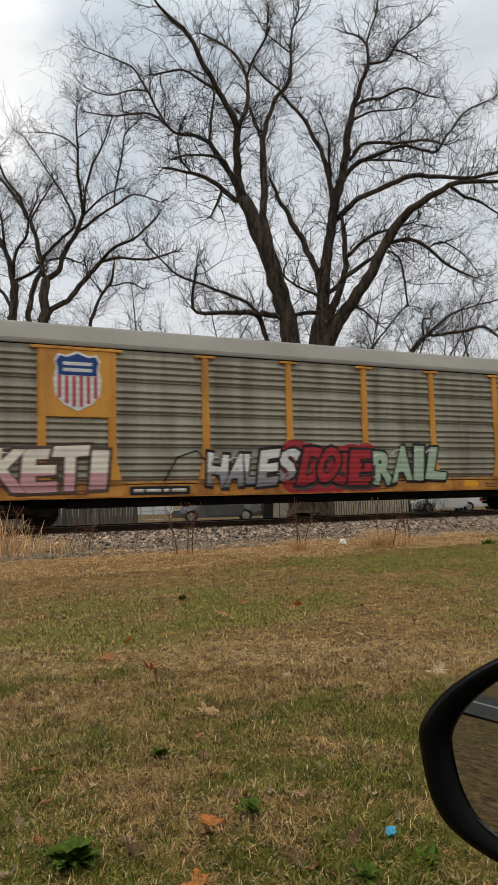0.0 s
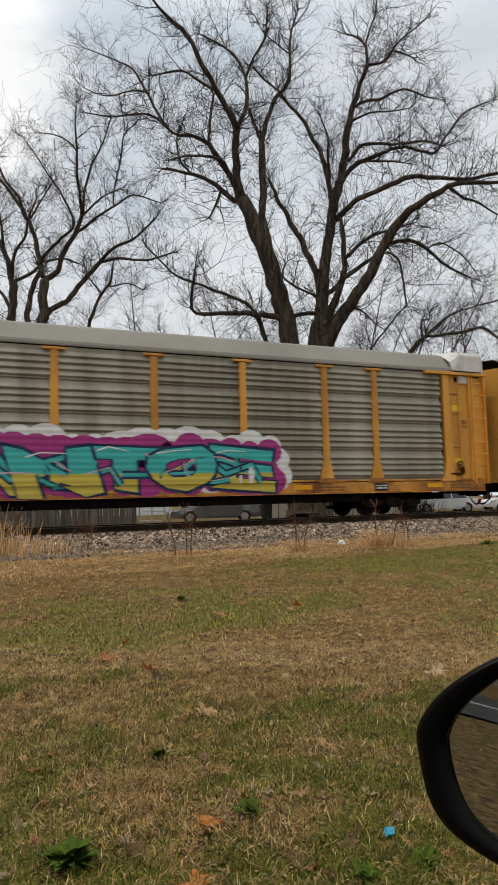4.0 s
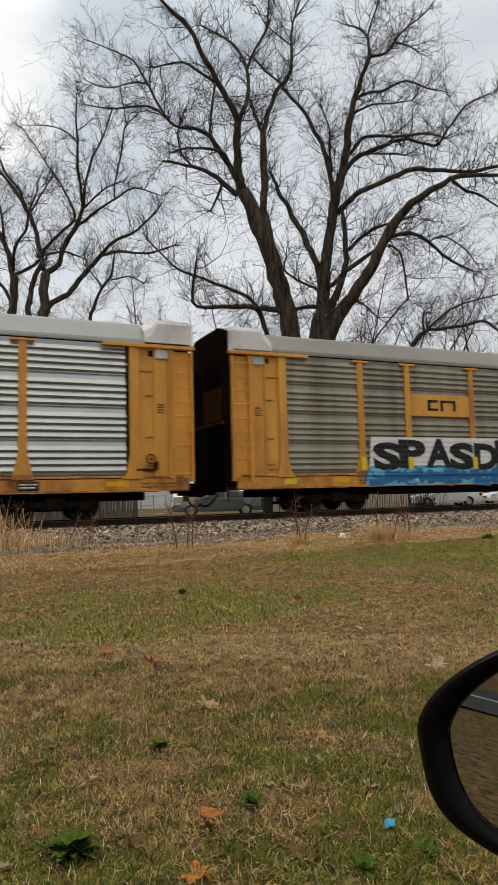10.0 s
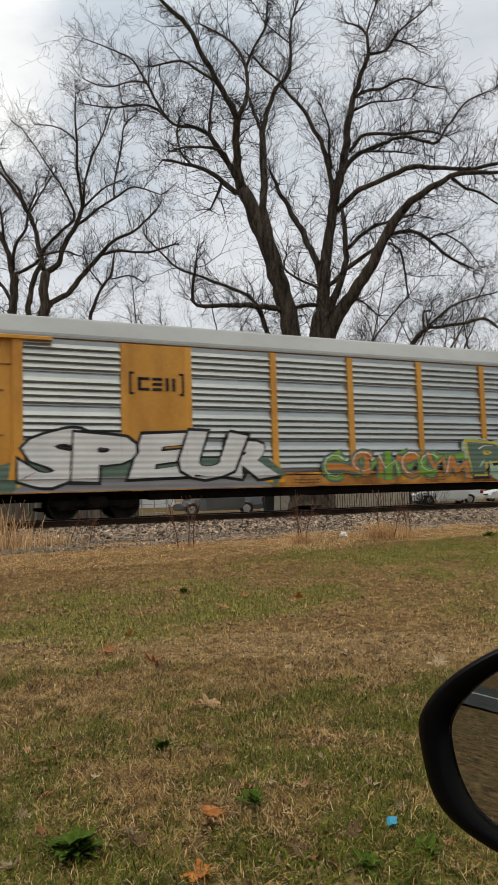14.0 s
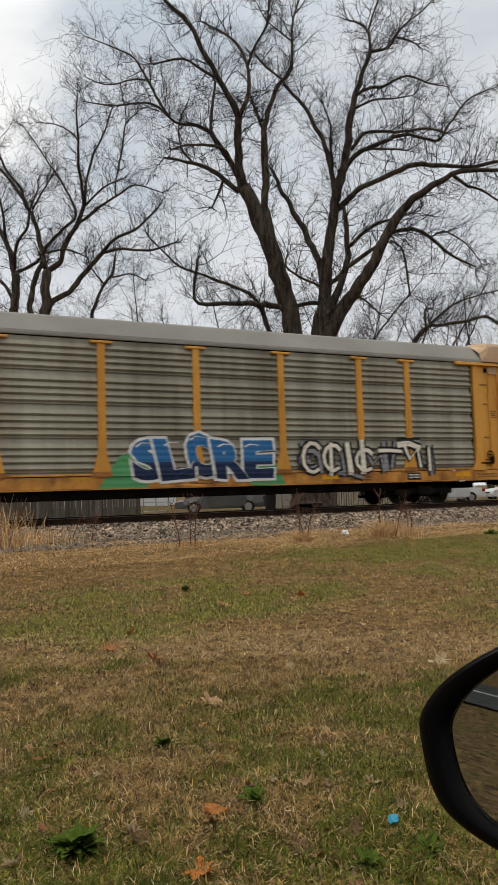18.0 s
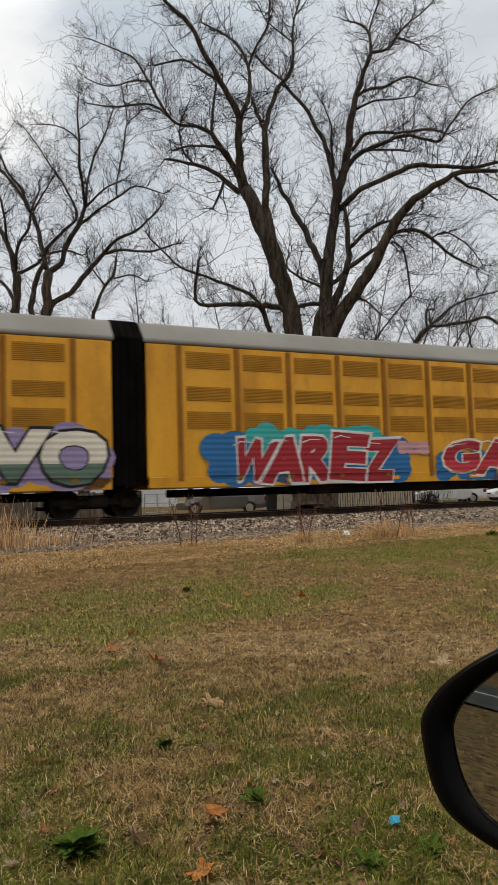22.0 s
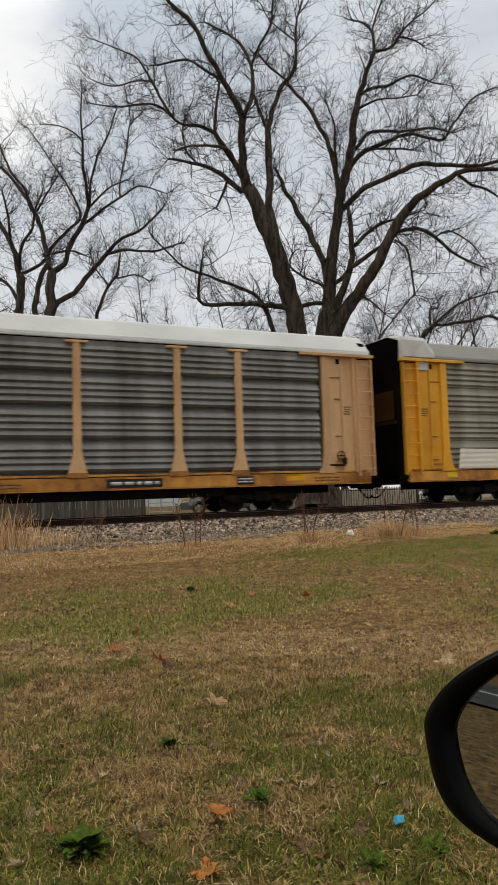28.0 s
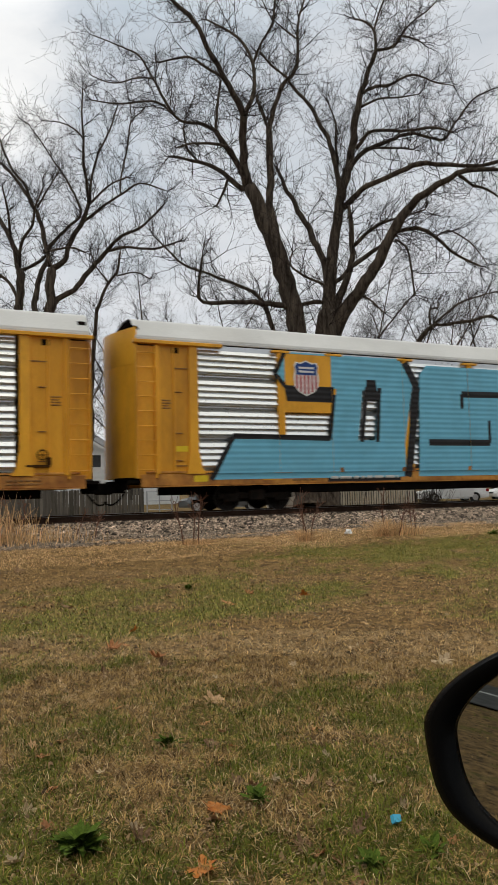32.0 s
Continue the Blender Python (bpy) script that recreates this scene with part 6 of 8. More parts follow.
def ridged(dense):
    """The sheet's profile (y, z): groups of ridges with plain bands, or ridges all the way up."""
    pts = [(SKIN, 1.2)]
    z0, z1 = 1.24, 4.955
    if dense:
        sheets, rows, pitch = 4, 4, 0.182
    else:
        sheets, rows, pitch = 4, 4, 0.186
    tall = (z1 - z0) / sheets
    deep, wide = (0.12, 0.055) if dense else (0.04, 0.024)
    for k in range(sheets):
        base = z0 + k * tall
        pts += [(SKIN + deep, base + 0.004), (SKIN + deep, base + wide), (SKIN, base + wide + 0.008)]
        for j in range(rows):
            z = base + 0.07 + j * pitch
            pts += [(SKIN, z), (SKIN - 0.050, z + pitch * 0.24), (SKIN - 0.058, z + pitch * 0.32), (SKIN - 0.050, z + pitch * 0.42), (SKIN, z + pitch * 0.94)]
    pts.append((SKIN, z1))
    return pts


def sheet(width, dense):
    return kept(("side_sheet", round(width, 2), dense), lambda: sweep_x(ridged(dense), -width / 2, width / 2))


def post_shape(slim=False):
    if slim:
        return kept("slim_post", lambda: merge(prism([(-0.19, 1.16), (0.19, 1.16), (0.105, 1.62), (0.105, 4.95), (-0.105, 4.95), (-0.105, 1.62)], FACE, -1.42)))
    return kept("post", lambda: merge(
        prism([(-0.29, 1.13), (0.29, 1.13), (0.25, 1.28), (0.115, 1.85), (0.105, 4.86), (-0.105, 4.86), (-0.115, 1.85), (-0.25, 1.28)], FACE, -1.42),
        box(-0.31, 0.31, FACE - 0.03, -1.40, 4.86, 4.93, 0.008),
        box(-0.03, 0.03, FACE - 0.012, FACE + 0.02, 1.9, 4.86)))


def ring_wheel(r):
    """A hand wheel: a rim of short bars, a hub and four spokes."""
    rim = [moved(box(-0.14 * r, 0.14 * r, -0.014, 0.014, -0.21 * r, 0.21 * r, 0.004), Matrix.Rotation(2 * math.pi * k / 16, 4, "Y") @ Matrix.Translation((r, 0, 0))) for k in range(16)]
    spokes = [moved(box(-r, r, -0.01, 0.01, -0.08 * r, 0.08 * r), Matrix.Rotation(math.pi * k / 2, 4, "Y")) for k in range(2)]
    return merge(*rim, *spokes, cylinder(0.25 * r, 0.05, "Y", 10))


def bogie(car, x):
    frame_part = part("bogie", kept("bogie_frame", lambda: merge(
        box(-1.25, 1.25, -1.06, -0.92, 0.36, 0.56, 0.03), box(-1.25, 1.25, 0.92, 1.06, 0.36, 0.56, 0.03),
        box(-0.28, 0.28, -1.15, 1.15, 0.30, 0.66, 0.04), box(-1.08, -0.62, -1.08, -0.90, 0.26, 0.58, 0.05), box(0.62, 1.08, -1.08, -0.90, 0.26, 0.58, 0.05),
        moved(cylinder(0.05, 0.26, "Z", 10), Matrix.Translation((-0.14, -1.0, 0.40))), moved(cylinder(0.05, 0.26, "Z", 10), Matrix.Translation((0.14, -1.0, 0.40))))),
        M["steel"], car, "cast steel bogie frame", pose(x, 0, 0))
    for dx in (-0.865, 0.865):
        axle = part("wheelset", kept("wheelset", wheelset_shape), M["steel"], frame_part, "pair of steel wheels on an axle", pose(dx, 0, 0.42))
        for y in (-0.76, 0.76):
            part("tyre", kept("tyre", lambda: cylinder(0.424, 0.09, "Y", 28)), M["tread"], None).parent = axle
            axle.children[-1].matrix_basis = pose(0, y, 0)
        WHEELS.append((car, x + dx, axle))
    part("brake_beam", kept("brake_beam", lambda: merge(box(-1.35, 1.35, -0.06, 0.06, 0.26, 0.34, 0.01), box(-1.5, -1.38, -0.8, 0.8, 0.26, 0.36, 0.01))), M["under"], frame_part)


def wheelset_shape():
    shapes = [cylinder(0.075, 2.1, "Y", 12)]
    for y in (-0.74, 0.74):
        shapes.append(moved(cylinder(0.395, 0.13, "Y", 28), Matrix.Translation((0, y, 0))))
        shapes.append(moved(cylinder(0.13, 0.22, "Y", 14), Matrix.Translation((0, y * 1.08, 0))))
        for k in range(4):
            g = k * math.pi / 2
            shapes.append(moved(box(-0.03, 0.03, -0.012, 0.012, 0.17, 0.33), Matrix.Translation((0, y * 1.095, 0)) @ Matrix.Rotation(g, 4, "Y")))
    return merge(*shapes)


WHEELS = []


def running_gear(car, long, bogies=None):
    """What hangs below the deck: centre sill, cross bearers, bogies, brake gear, couplers and hoses."""
    part("underframe", kept(("underframe", long), lambda: box(1.2, long - 1.2, -0.55, 0.55, 0.52, 0.76, 0.02)), M["under"], car, "near-black centre sill")
    part("skirt", kept(("skirt", long), lambda: box(5.3, long - 5.3, -1.42, -1.20, 0.50, 0.79, 0.02)), M["under"], car, "near-black side skirt")
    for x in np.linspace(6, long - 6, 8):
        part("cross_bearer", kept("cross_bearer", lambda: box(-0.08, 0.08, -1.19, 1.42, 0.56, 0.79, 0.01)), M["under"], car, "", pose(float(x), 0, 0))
    for x in bogies or (3.9, long - 3.9):
        bogie(car, x)
    part("brake_rod", kept(("brake_rod", long), lambda: moved(cylinder(0.022, long - 9, "X", 8), Matrix.Translation((long / 2, -1.1, 0.56)))), M["under"], car)
    part("air_tank", kept("air_tank", lambda: moved(cylinder(0.17, 0.9, "X", 14), Matrix.Translation((11.2, -0.95, 0.66)))), M["under"], car)
    for x, way in ((0, -1), (long, 1)):
        part("coupler", kept(("coupler", way), lambda: merge(box(min(0, way * 0.66), max(0, way * 0.66), -0.13, 0.13, 0.62, 0.86, 0.03), box(way * 0.5 - 0.13, way * 0.5 + 0.13, -0.2, 0.2, 0.58, 0.92, 0.04))), M["under"], car, "", pose(x, 0, 0))
        hose_part(car, x, way)
        part("uncoupling_lever", kept(("lever", way), lambda: merge(box(min(0.1 * way, 0.16 * way), max(0.1 * way, 0.16 * way), -1.4, -0.1, 0.72, 0.75), box(min(0.1 * way, 0.14 * way), max(0.1 * way, 0.14 * way), -1.42, -1.38, 0.42, 0.75))), M["under"], car, "", pose(x, 0, 0))


def hose_part(car, x, way):
    def shape():
        verts, faces = [], []
        pts = []
        for k in range(9):
            u = k / 8
            pts.append((way * (0.05 + 0.62 * u), -0.42 + 0.1 * u, 0.66 - 0.42 * math.sin(u * 2.2) + 0.05 * u, 0.028))
        tube(np.array(pts), 6, verts, faces)
        bm = bmesh.new()
        vs = [bm.verts.new(v) for v in verts]
        for f in faces:
            bm.faces.new([vs[i] for i in f])
        return bm
    part("air_hose", kept(("air_hose", way), shape), M["bellows"], car, "", pose(x, 0, 0))


def roof_profile(high=0.0):
    top = [(-1.50, 5.00), (-1.52, 5.06), (-1.505, 5.12), (-1.475, 5.155), (-1.03, 5.625), (-0.98, 5.665), (-0.80, 5.745), (-0.38, 5.80), (0, 5.82)]
    return top + [(-y, z) for y, z in top[-2::-1]]


def ladder(car, x0, x1, material):
    rail_part = part("ladder", kept(("ladder", round(x1 - x0, 2)), lambda: merge(
        box(0, 0.05, FACE - 0.05, -1.44, 1.02, 4.84, 0.006), box(x1 - x0 - 0.05, x1 - x0, FACE - 0.05, -1.44, 1.02, 4.84, 0.006),
        box(0.05, x1 - x0 - 0.05, -1.46, -1.44, 1.02, 4.84))), material, car, "ladder at the wagon's end", pose(x0, 0, 0))
    for k in range(9):
        part("rung", kept(("rung", round(x1 - x0, 2)), lambda: moved(cylinder(0.016, x1 - x0 - 0.06, "X", 6), Matrix.Translation(((x1 - x0) / 2, FACE - 0.03, 0)))), material, rail_part, "", pose(0, 0, 1.25 + 0.42 * k))


def flag(car, name, x0, x1, z0, z1, material, y=FACE - 0.006, parent=None, label=""):
    """A thin painted or riveted plate."""
    return part(name, box(x0, x1, y - 0.004, y + 0.01, z0, z1), material, parent or car, label)


def bars(car, name, x0, x1, z0, z1, rows, material, y, seed, parent=None, gap=0.35):
    """Writing too small or blurred to read: plain bars in rows."""
    rng = np.random.default_rng(seed)
    tall = (z1 - z0) / rows
    items = []
    for r in range(rows):
        z = z1 - (r + 1) * tall + tall * 0.2
        x = x0
        while x < x1 - 0.03:
            w = min(x1 - x, tall * (0.8 + 2.2 * rng.random()))
            items.append((x, x + w, y - 0.004, y + 0.004, z, z + tall * 0.6))
            x += w + tall * gap
    return part(name, boxes(items), material, parent or car)


def roof_end_shape():
    """A boxy hood over the wagon's end, sloping down to the roof."""
    tall = [(-1.53, 4.98), (-1.53, 5.62), (-1.47, 5.74), (-1.0, 5.84), (-0.5, 5.89), (0, 5.90), (0.5, 5.89), (1.0, 5.84), (1.47, 5.74), (1.53, 5.62), (1.53, 4.98)]
    low = [(-1.53, 4.98), (-1.53, 5.10), (-1.42, 5.38), (-1.1, 5.60), (-0.5, 5.78), (0, 5.825), (0.5, 5.78), (1.1, 5.60), (1.42, 5.38), (1.53, 5.10), (1.53, 4.98)]
    bm = bmesh.new()
    rows = [[bm.verts.new((x, y, z)) for y, z in prof] for x, prof in ((-0.04, [(y * 0.97, z - 0.05) for y, z in tall]), (0.06, tall), (1.02, tall), (1.16, [(y, 0.45 * a + 0.55 * b) for (y, a), (_, b) in zip(tall, low)]), (1.42, low))]
    for ra, rb in zip(rows, rows[1:]):
        for i in range(len(tall) - 1):
            bm.faces.new((ra[i], ra[i + 1], rb[i + 1], rb[i]))
    bm.faces.new(rows[0])
    bmesh.ops.recalc_face_normals(bm, faces=bm.faces[:])
    return bm


def curved_leaf(y0, y1, bow, z0=1.05, z1=4.75):
    """A rounded end-door leaf: it bows outward between two places across the wagon."""
    pts = []
    for k in range(7):
        u = k / 6
        pts.append((-bow * math.sin(u * math.pi / 2), y0 + (y1 - y0) * u))
    rear = [(x + 0.05, y) for x, y in pts[::-1]]
    bm = bmesh.new()
    ring_pts = pts + rear
    low = [bm.verts.new((x, y, z0)) for x, y in ring_pts]
    top = [bm.verts.new((x, y, z1)) for x, y in ring_pts]
    n = len(ring_pts)
    for i in range(n):
        bm.faces.new((low[i], low[(i + 1) % n], top[(i + 1) % n], top[i]))
    bm.faces.new(low)
    bm.faces.new(top)
    bmesh.ops.recalc_face_normals(bm, faces=bm.faces[:])
    return bm


def end_section(car, left, yellow, cap, dark, seed, shut=False):
    """The solid yellow bay at a wagon's end with ladder, door edge, lip and roof end."""
    m = Matrix() if left else Matrix.Translation((LONG, 0, 0)) @ Matrix.Diagonal((-1, 1, 1, 1))
    tag = "left" if left else "right"

    def flip(bm):
        bm = moved(bm, m)
        if not left:
            bmesh.ops.reverse_faces(bm, faces=bm.faces[:])
        return bm
    bay = part("end_panel", kept(("end_panel", tag), lambda: flip(box(0.62, 1.75, -1.46, -1.40, 1.12, 4.90))), yellow, car, "solid painted end bay")
    part("end_post", kept(("end_post", tag), lambda: flip(merge(box(1.60, 1.88, FACE, -1.38, 1.13, 4.90, 0.012), prism([(1.50, 1.13), (2.1, 1.13), (1.98, 1.30), (1.88, 1.80), (1.6, 1.80)], FACE - 0.005, -1.42)))), yellow, bay)
    part("door_edge", kept(("door_edge", tag), lambda: flip(box(0.62, 0.72, FACE + 0.01, -1.40, 1.13, 4.90, 0.01))), yellow, bay)
    part("stiffener", kept(("stiffener", tag), lambda: flip(box(1.12, 1.17, -1.51, -1.44, 1.2, 4.85, 0.01))), yellow, bay)
    for z in (1.35, 4.2):
        part("cross_plate", kept(("cross_plate", tag), lambda: flip(box(1.17, 1.60, -1.485, -1.45, 0, 0.03))), M["dark_stencil"], bay, "", pose(0, 0, z))
    part("lip", kept(("lip", tag), lambda: flip(box(-0.06, 2.65, FACE - 0.07, -1.40, 4.885, 4.985, 0.01))), yellow, car)
    for z in (1.5, 2.3, 3.5):
        part("hinge", kept(("hinge", tag), lambda: flip(box(1.20, 1.40, -1.50, -1.44, 0, 0.03, 0.006))), M["dark_stencil"], bay, "", pose(0, 0, z))
    # black block drawn as the shade inside a recess; the panel stays flat
    part("recess", kept(("recess", tag), lambda: flip(box(1.10, 1.30, -1.475, -1.44, 4.66, 4.82))), M["under"], bay)
    x0, x1 = (0.0, 0.62) if left else (LONG - 0.62, LONG)
    ladder(car, x0, x1, yellow)
    if cap:
        part("roof_end", kept(("roof_end", tag), lambda: flip(roof_end_shape())), cap, car, "pale roof end")
        part("door_head", kept(("door_head", tag), lambda: flip(box(0.73, 1.11, -1.52, -1.42, 4.60, 4.885, 0.01))), cap, bay)
    a, b = ((0.02, 0.16) if shut else (-0.20, 0.10)) if left else (LONG - 0.30, LONG - 0.08)
    # the wall's colour holds the darkness of the shaded end
    fill = part("end_wall", kept(("end_wall", tag, bool(shut), bool(cap)), lambda: prism_x([(-1.42, 1.0), (1.42, 1.0), (1.42, 4.9), *([(1.46, 5.6), (1.0, 5.78)] if cap else [(1.3, 5.4), (0.75, 5.7)]), (0, 5.79), *([(-1.0, 5.78), (-1.46, 5.6)] if cap else [(-0.75, 5.7), (-1.3, 5.4)]), (-1.42, 4.9)], a, b)), dark, car, "end wall of the wagon, black for its shaded interior")
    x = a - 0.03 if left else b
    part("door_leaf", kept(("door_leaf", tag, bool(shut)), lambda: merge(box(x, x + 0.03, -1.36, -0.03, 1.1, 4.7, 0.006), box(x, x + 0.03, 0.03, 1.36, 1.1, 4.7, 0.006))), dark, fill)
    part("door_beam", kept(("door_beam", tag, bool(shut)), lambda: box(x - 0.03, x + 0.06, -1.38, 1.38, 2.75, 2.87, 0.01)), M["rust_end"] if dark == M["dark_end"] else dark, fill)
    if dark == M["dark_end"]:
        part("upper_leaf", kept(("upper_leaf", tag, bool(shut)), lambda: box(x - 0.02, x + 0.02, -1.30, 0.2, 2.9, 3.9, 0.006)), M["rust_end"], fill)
    if left and shut == "leaf":
        part("near_leaf", kept("near_leaf", lambda: curved_leaf(-1.50, 0.25, 0.50)), yellow, fill, "rounded yellow end-door leaf")
        part("far_leaf", kept("far_leaf", lambda: curved_leaf(1.50, 0.95, 0.34)), yellow, fill)
        part("leaf_head", kept("leaf_head", lambda: curved_leaf(-1.51, 0.26, 0.51, 4.3, 5.35)), cap or yellow, fill, "pale head of the end door")
    part("end_platform", kept(("platform", tag), lambda: flip(merge(box(-0.25, 0.9, -1.45, 1.45, 0.88, 0.98, 0.01), box(-0.25, -0.2, -1.45, 1.45, 0.7, 0.98, 0.01)))), M["under"], car)
    if seed is not None and left is False:
        part("hand_brake", kept("hand_brake", lambda: merge(box(LONG - 1.72, LONG - 1.1, -1.56, -1.42, 1.35, 1.42, 0.01), box(LONG - 1.18, LONG - 1.06, -1.57, -1.42, 1.40, 1.62, 0.02), moved(ring_wheel(0.13), Matrix.Translation((LONG - 1.30, -1.60, 1.68))))), M["rust_end"], bay, "hand brake bracket")
    bars(car, "stencil", (0.80 if left else LONG - 1.05), (1.05 if left else LONG - 0.80), 3.0, 3.3, 4, M["dark_stencil"], -1.462, 7 + (seed or 0), bay)


def bowed_end(car, near, far, head):
    """Rounded end doors: a near leaf, a second leaf with marks on it, and a painted head above them."""
    def slab(a, b, z0, z1):
        bm = bmesh.new()
        ring_pts = [a, b, (b[0] + 0.05, b[1] + 0.02), (a[0] + 0.05, a[1] + 0.02)]
        low = [bm.verts.new((x, y, z0)) for x, y in ring_pts]
        top = [bm.verts.new((x, y, z1)) for x, y in ring_pts]
        for i in range(4):
            bm.faces.new((low[i], low[(i + 1) % 4], top[(i + 1) % 4], top[i]))
        bm.faces.new(low)
        bm.faces.new(top)
        bmesh.ops.recalc_face_normals(bm, faces=bm.faces[:])
        return bm
    line = [(-0.02, -1.50), (-0.34, -1.30), (-0.52, -1.02), (-0.60, -0.55), (-0.62, 0.1)]
    door = part("end_door", merge(slab(line[0], line[1], 1.02, 4.45), slab(line[1], line[2], 1.02, 4.45)), near, car, "pale rounded end-door leaf")
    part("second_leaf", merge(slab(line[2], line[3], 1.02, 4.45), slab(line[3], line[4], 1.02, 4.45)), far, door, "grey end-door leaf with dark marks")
    for k in range(3):
        part("door_mark", box(-0.63, -0.60, -0.92, -0.62, 1.5 + 0.5 * k, 1.6 + 0.5 * k), M["dark_stencil"], door)
    for k in range(4):
        part("hinge", box(-0.41, -0.37, -1.28, -1.14, 1.5 + 0.8 * k, 1.55 + 0.8 * k), M["dark_stencil"], door)
    part("door_head", merge(*[slab(a, b, 4.46, z) for a, b, z in zip(line, line[1:], (5.15, 5.45, 5.66, 5.76))]), head, door, "yellow head above the end doors")


def prism_x(outline, x0, x1):
    return sweep_x(outline, x0, x1, True)


def wagon(label, s0, panel="grey", yellow="yellow", roof="grey", caps=("white_cap", "white_cap"), dense=False, dark_left=True, seed=1, plate=(7.0, 9.2), slim=False, solid=(), ends=True):
    """One enclosed car carrier, its left end at the origin, its deck over the rails."""
    car = tagged(new("autorack_wagon"), label, "railway wagon", "wagons of the train")
    car.matrix_world = TRACK @ pose(s0, MIDDLE, RAIL_TOP)
    yel, skin = M[yellow], M[panel + "_panel"]
    TRAIN.append((car, s0))
    running_gear(car, LONG)
    sill_part = part("side_sill", kept("side_sill", lambda: box(0.15, LONG - 0.15, -1.51, -1.35, 0.80, 1.13, 0.012)), M["sill"], car, "rust-streaked painted side sill")
    part("sill_ledge", kept("sill_ledge", lambda: box(0.3, LONG - 0.3, -1.52, -1.4, 1.155, 1.215, 0.006)), M["sill"], sill_part)
    part("sill_flange", kept("sill_flange", lambda: box(0.15, LONG - 0.15, -1.535, -1.45, 0.77, 0.797)), M["sill"], sill_part)
    part("far_sill", kept("far_sill", lambda: box(0.2, LONG - 0.2, 1.35, 1.51, 0.77, 1.2, 0.012)), M["sill"], car)
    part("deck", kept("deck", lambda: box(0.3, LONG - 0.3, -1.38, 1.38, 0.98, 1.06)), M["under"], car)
    part("far_side", kept(("far_side", dense), lambda: moved(sweep_x(ridged(dense), 0.4, LONG - 0.4), Matrix.Diagonal((1, -1, 1, 1)))), skin, car)
    part("roof", kept("roof", lambda: sweep_x([(-1.44, 5.0)] + roof_profile() + [(1.44, 5.0)], 0.02, LONG - 0.02, False, 13)), M[roof + "_roof"], car, "gently arched sheet roof")
    smooth(car.children[-1])
    # black rail carries the shade of the slot beneath the roof edge
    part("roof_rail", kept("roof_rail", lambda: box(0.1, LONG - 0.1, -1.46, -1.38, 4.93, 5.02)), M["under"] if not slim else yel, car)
    part("roof_edge", kept("roof_edge", lambda: merge(*[box(0.1 + k * 2.09, 0.1 + k * 2.09 + 2.07, -1.53, -1.46, 4.985, 5.06, 0.006) for k in range(13)])), M[roof + "_roof"], car)
    marks = [END_POSTS[0], *POSTS, END_POSTS[1]]
    for i, (a, b) in enumerate(zip(marks, marks[1:])):
        if i in solid:
            part("solid_bay", box(a - 0.05, b + 0.05, FACE + 0.01, -1.42, 1.16, 4.94, 0.01), yel, car, "plain painted bay")
            continue
        w = b - a - (0.15 if slim else 0.19) - (0.05 if i in (0, len(marks) - 2) else 0)
        part("side_sheet", sheet(w, dense), skin, car, "", pose((a + b) / 2 + (0.03 if i == 0 else (-0.03 if i == len(marks) - 2 else 0)), 0, 0))
    for x in POSTS:
        column = part("post", post_shape(slim), yel, car, "", pose(x, 0, 0))
        if not slim:
            part("post_foot", kept("post_foot", lambda: prism([(-0.288, 1.134), (0.288, 1.134), (0.27, 1.20), (0.25, 1.27), (-0.25, 1.27), (-0.27, 1.20)], FACE - 0.004, FACE + 0.03)), M["post_foot"], column, "rust-brown foot of the post")
    if ends:
        for left in (True, False):
            cap = caps[0 if left else 1]
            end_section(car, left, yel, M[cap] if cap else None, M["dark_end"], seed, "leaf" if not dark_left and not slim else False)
    # stencils, reflective tape and plates along the sill
    if plate:
        p = flag(car, "number_plate", plate[0], plate[1], 0.83, 1.08, M["plate"], -1.512)
        bars(car, "plate_marks", plate[0] + 0.12, plate[1] - 0.1, 0.88, 1.03, 1, M["stencil"], -1.522, seed, p, 0.5)
    rng = np.random.default_rng(seed + 100)
    for k in range(5):
        x = 2.5 + k * 5.2 + rng.random() * 1.5
        if not plate or not plate[0] - 1 < x < plate[1] + 0.3:
            flag(car, "reflective_tape", x, x + 0.65, 0.92, 1.06, M["amber"], -1.512)
            bars(car, "sill_stencil", x + 1.0, x + 1.9, 0.86, 1.04, 2, M["dark_stencil"], -1.512, seed * 7 + k)
    flag(car, "inspection_plate", 22.4, 22.95, 0.84, 1.08, M["plate"], -1.512)
    bars(car, "plate_marks", 22.45, 22.9, 0.88, 1.05, 2, M["stencil"], -1.522, seed + 50, None)
    if not dark_left and not slim:
        for x, z, t in ((LONG - 1.42, 3.62, 0.2), (LONG - 1.42, 1.78, 0.16), (1.22, 1.78, 0.16)):
            flag(car, "caution_sign", x - 0.02, x + 0.36, z, z + t, M["caution"], -1.464)
    flag(car, "caution_sign", 1.72, 2.15, 0.9, 1.08, M["caution"], -1.514)
    return car


# ---- painted lettering and spray paint ----
def depth_at(s, z, slim=False, flat=None):
    if flat is not None:
        return flat if z > 1.13 else -1.512
    if z < 1.14:
        return -1.512
    for x in POSTS:
        if abs(s - x) < 0.115 + (max(0, 1.85 - z) * 0.26):
            return FACE - 0.012
    if s < 1.9 or s > 25.4:
        return FACE - 0.008
    return SKIN - 0.072


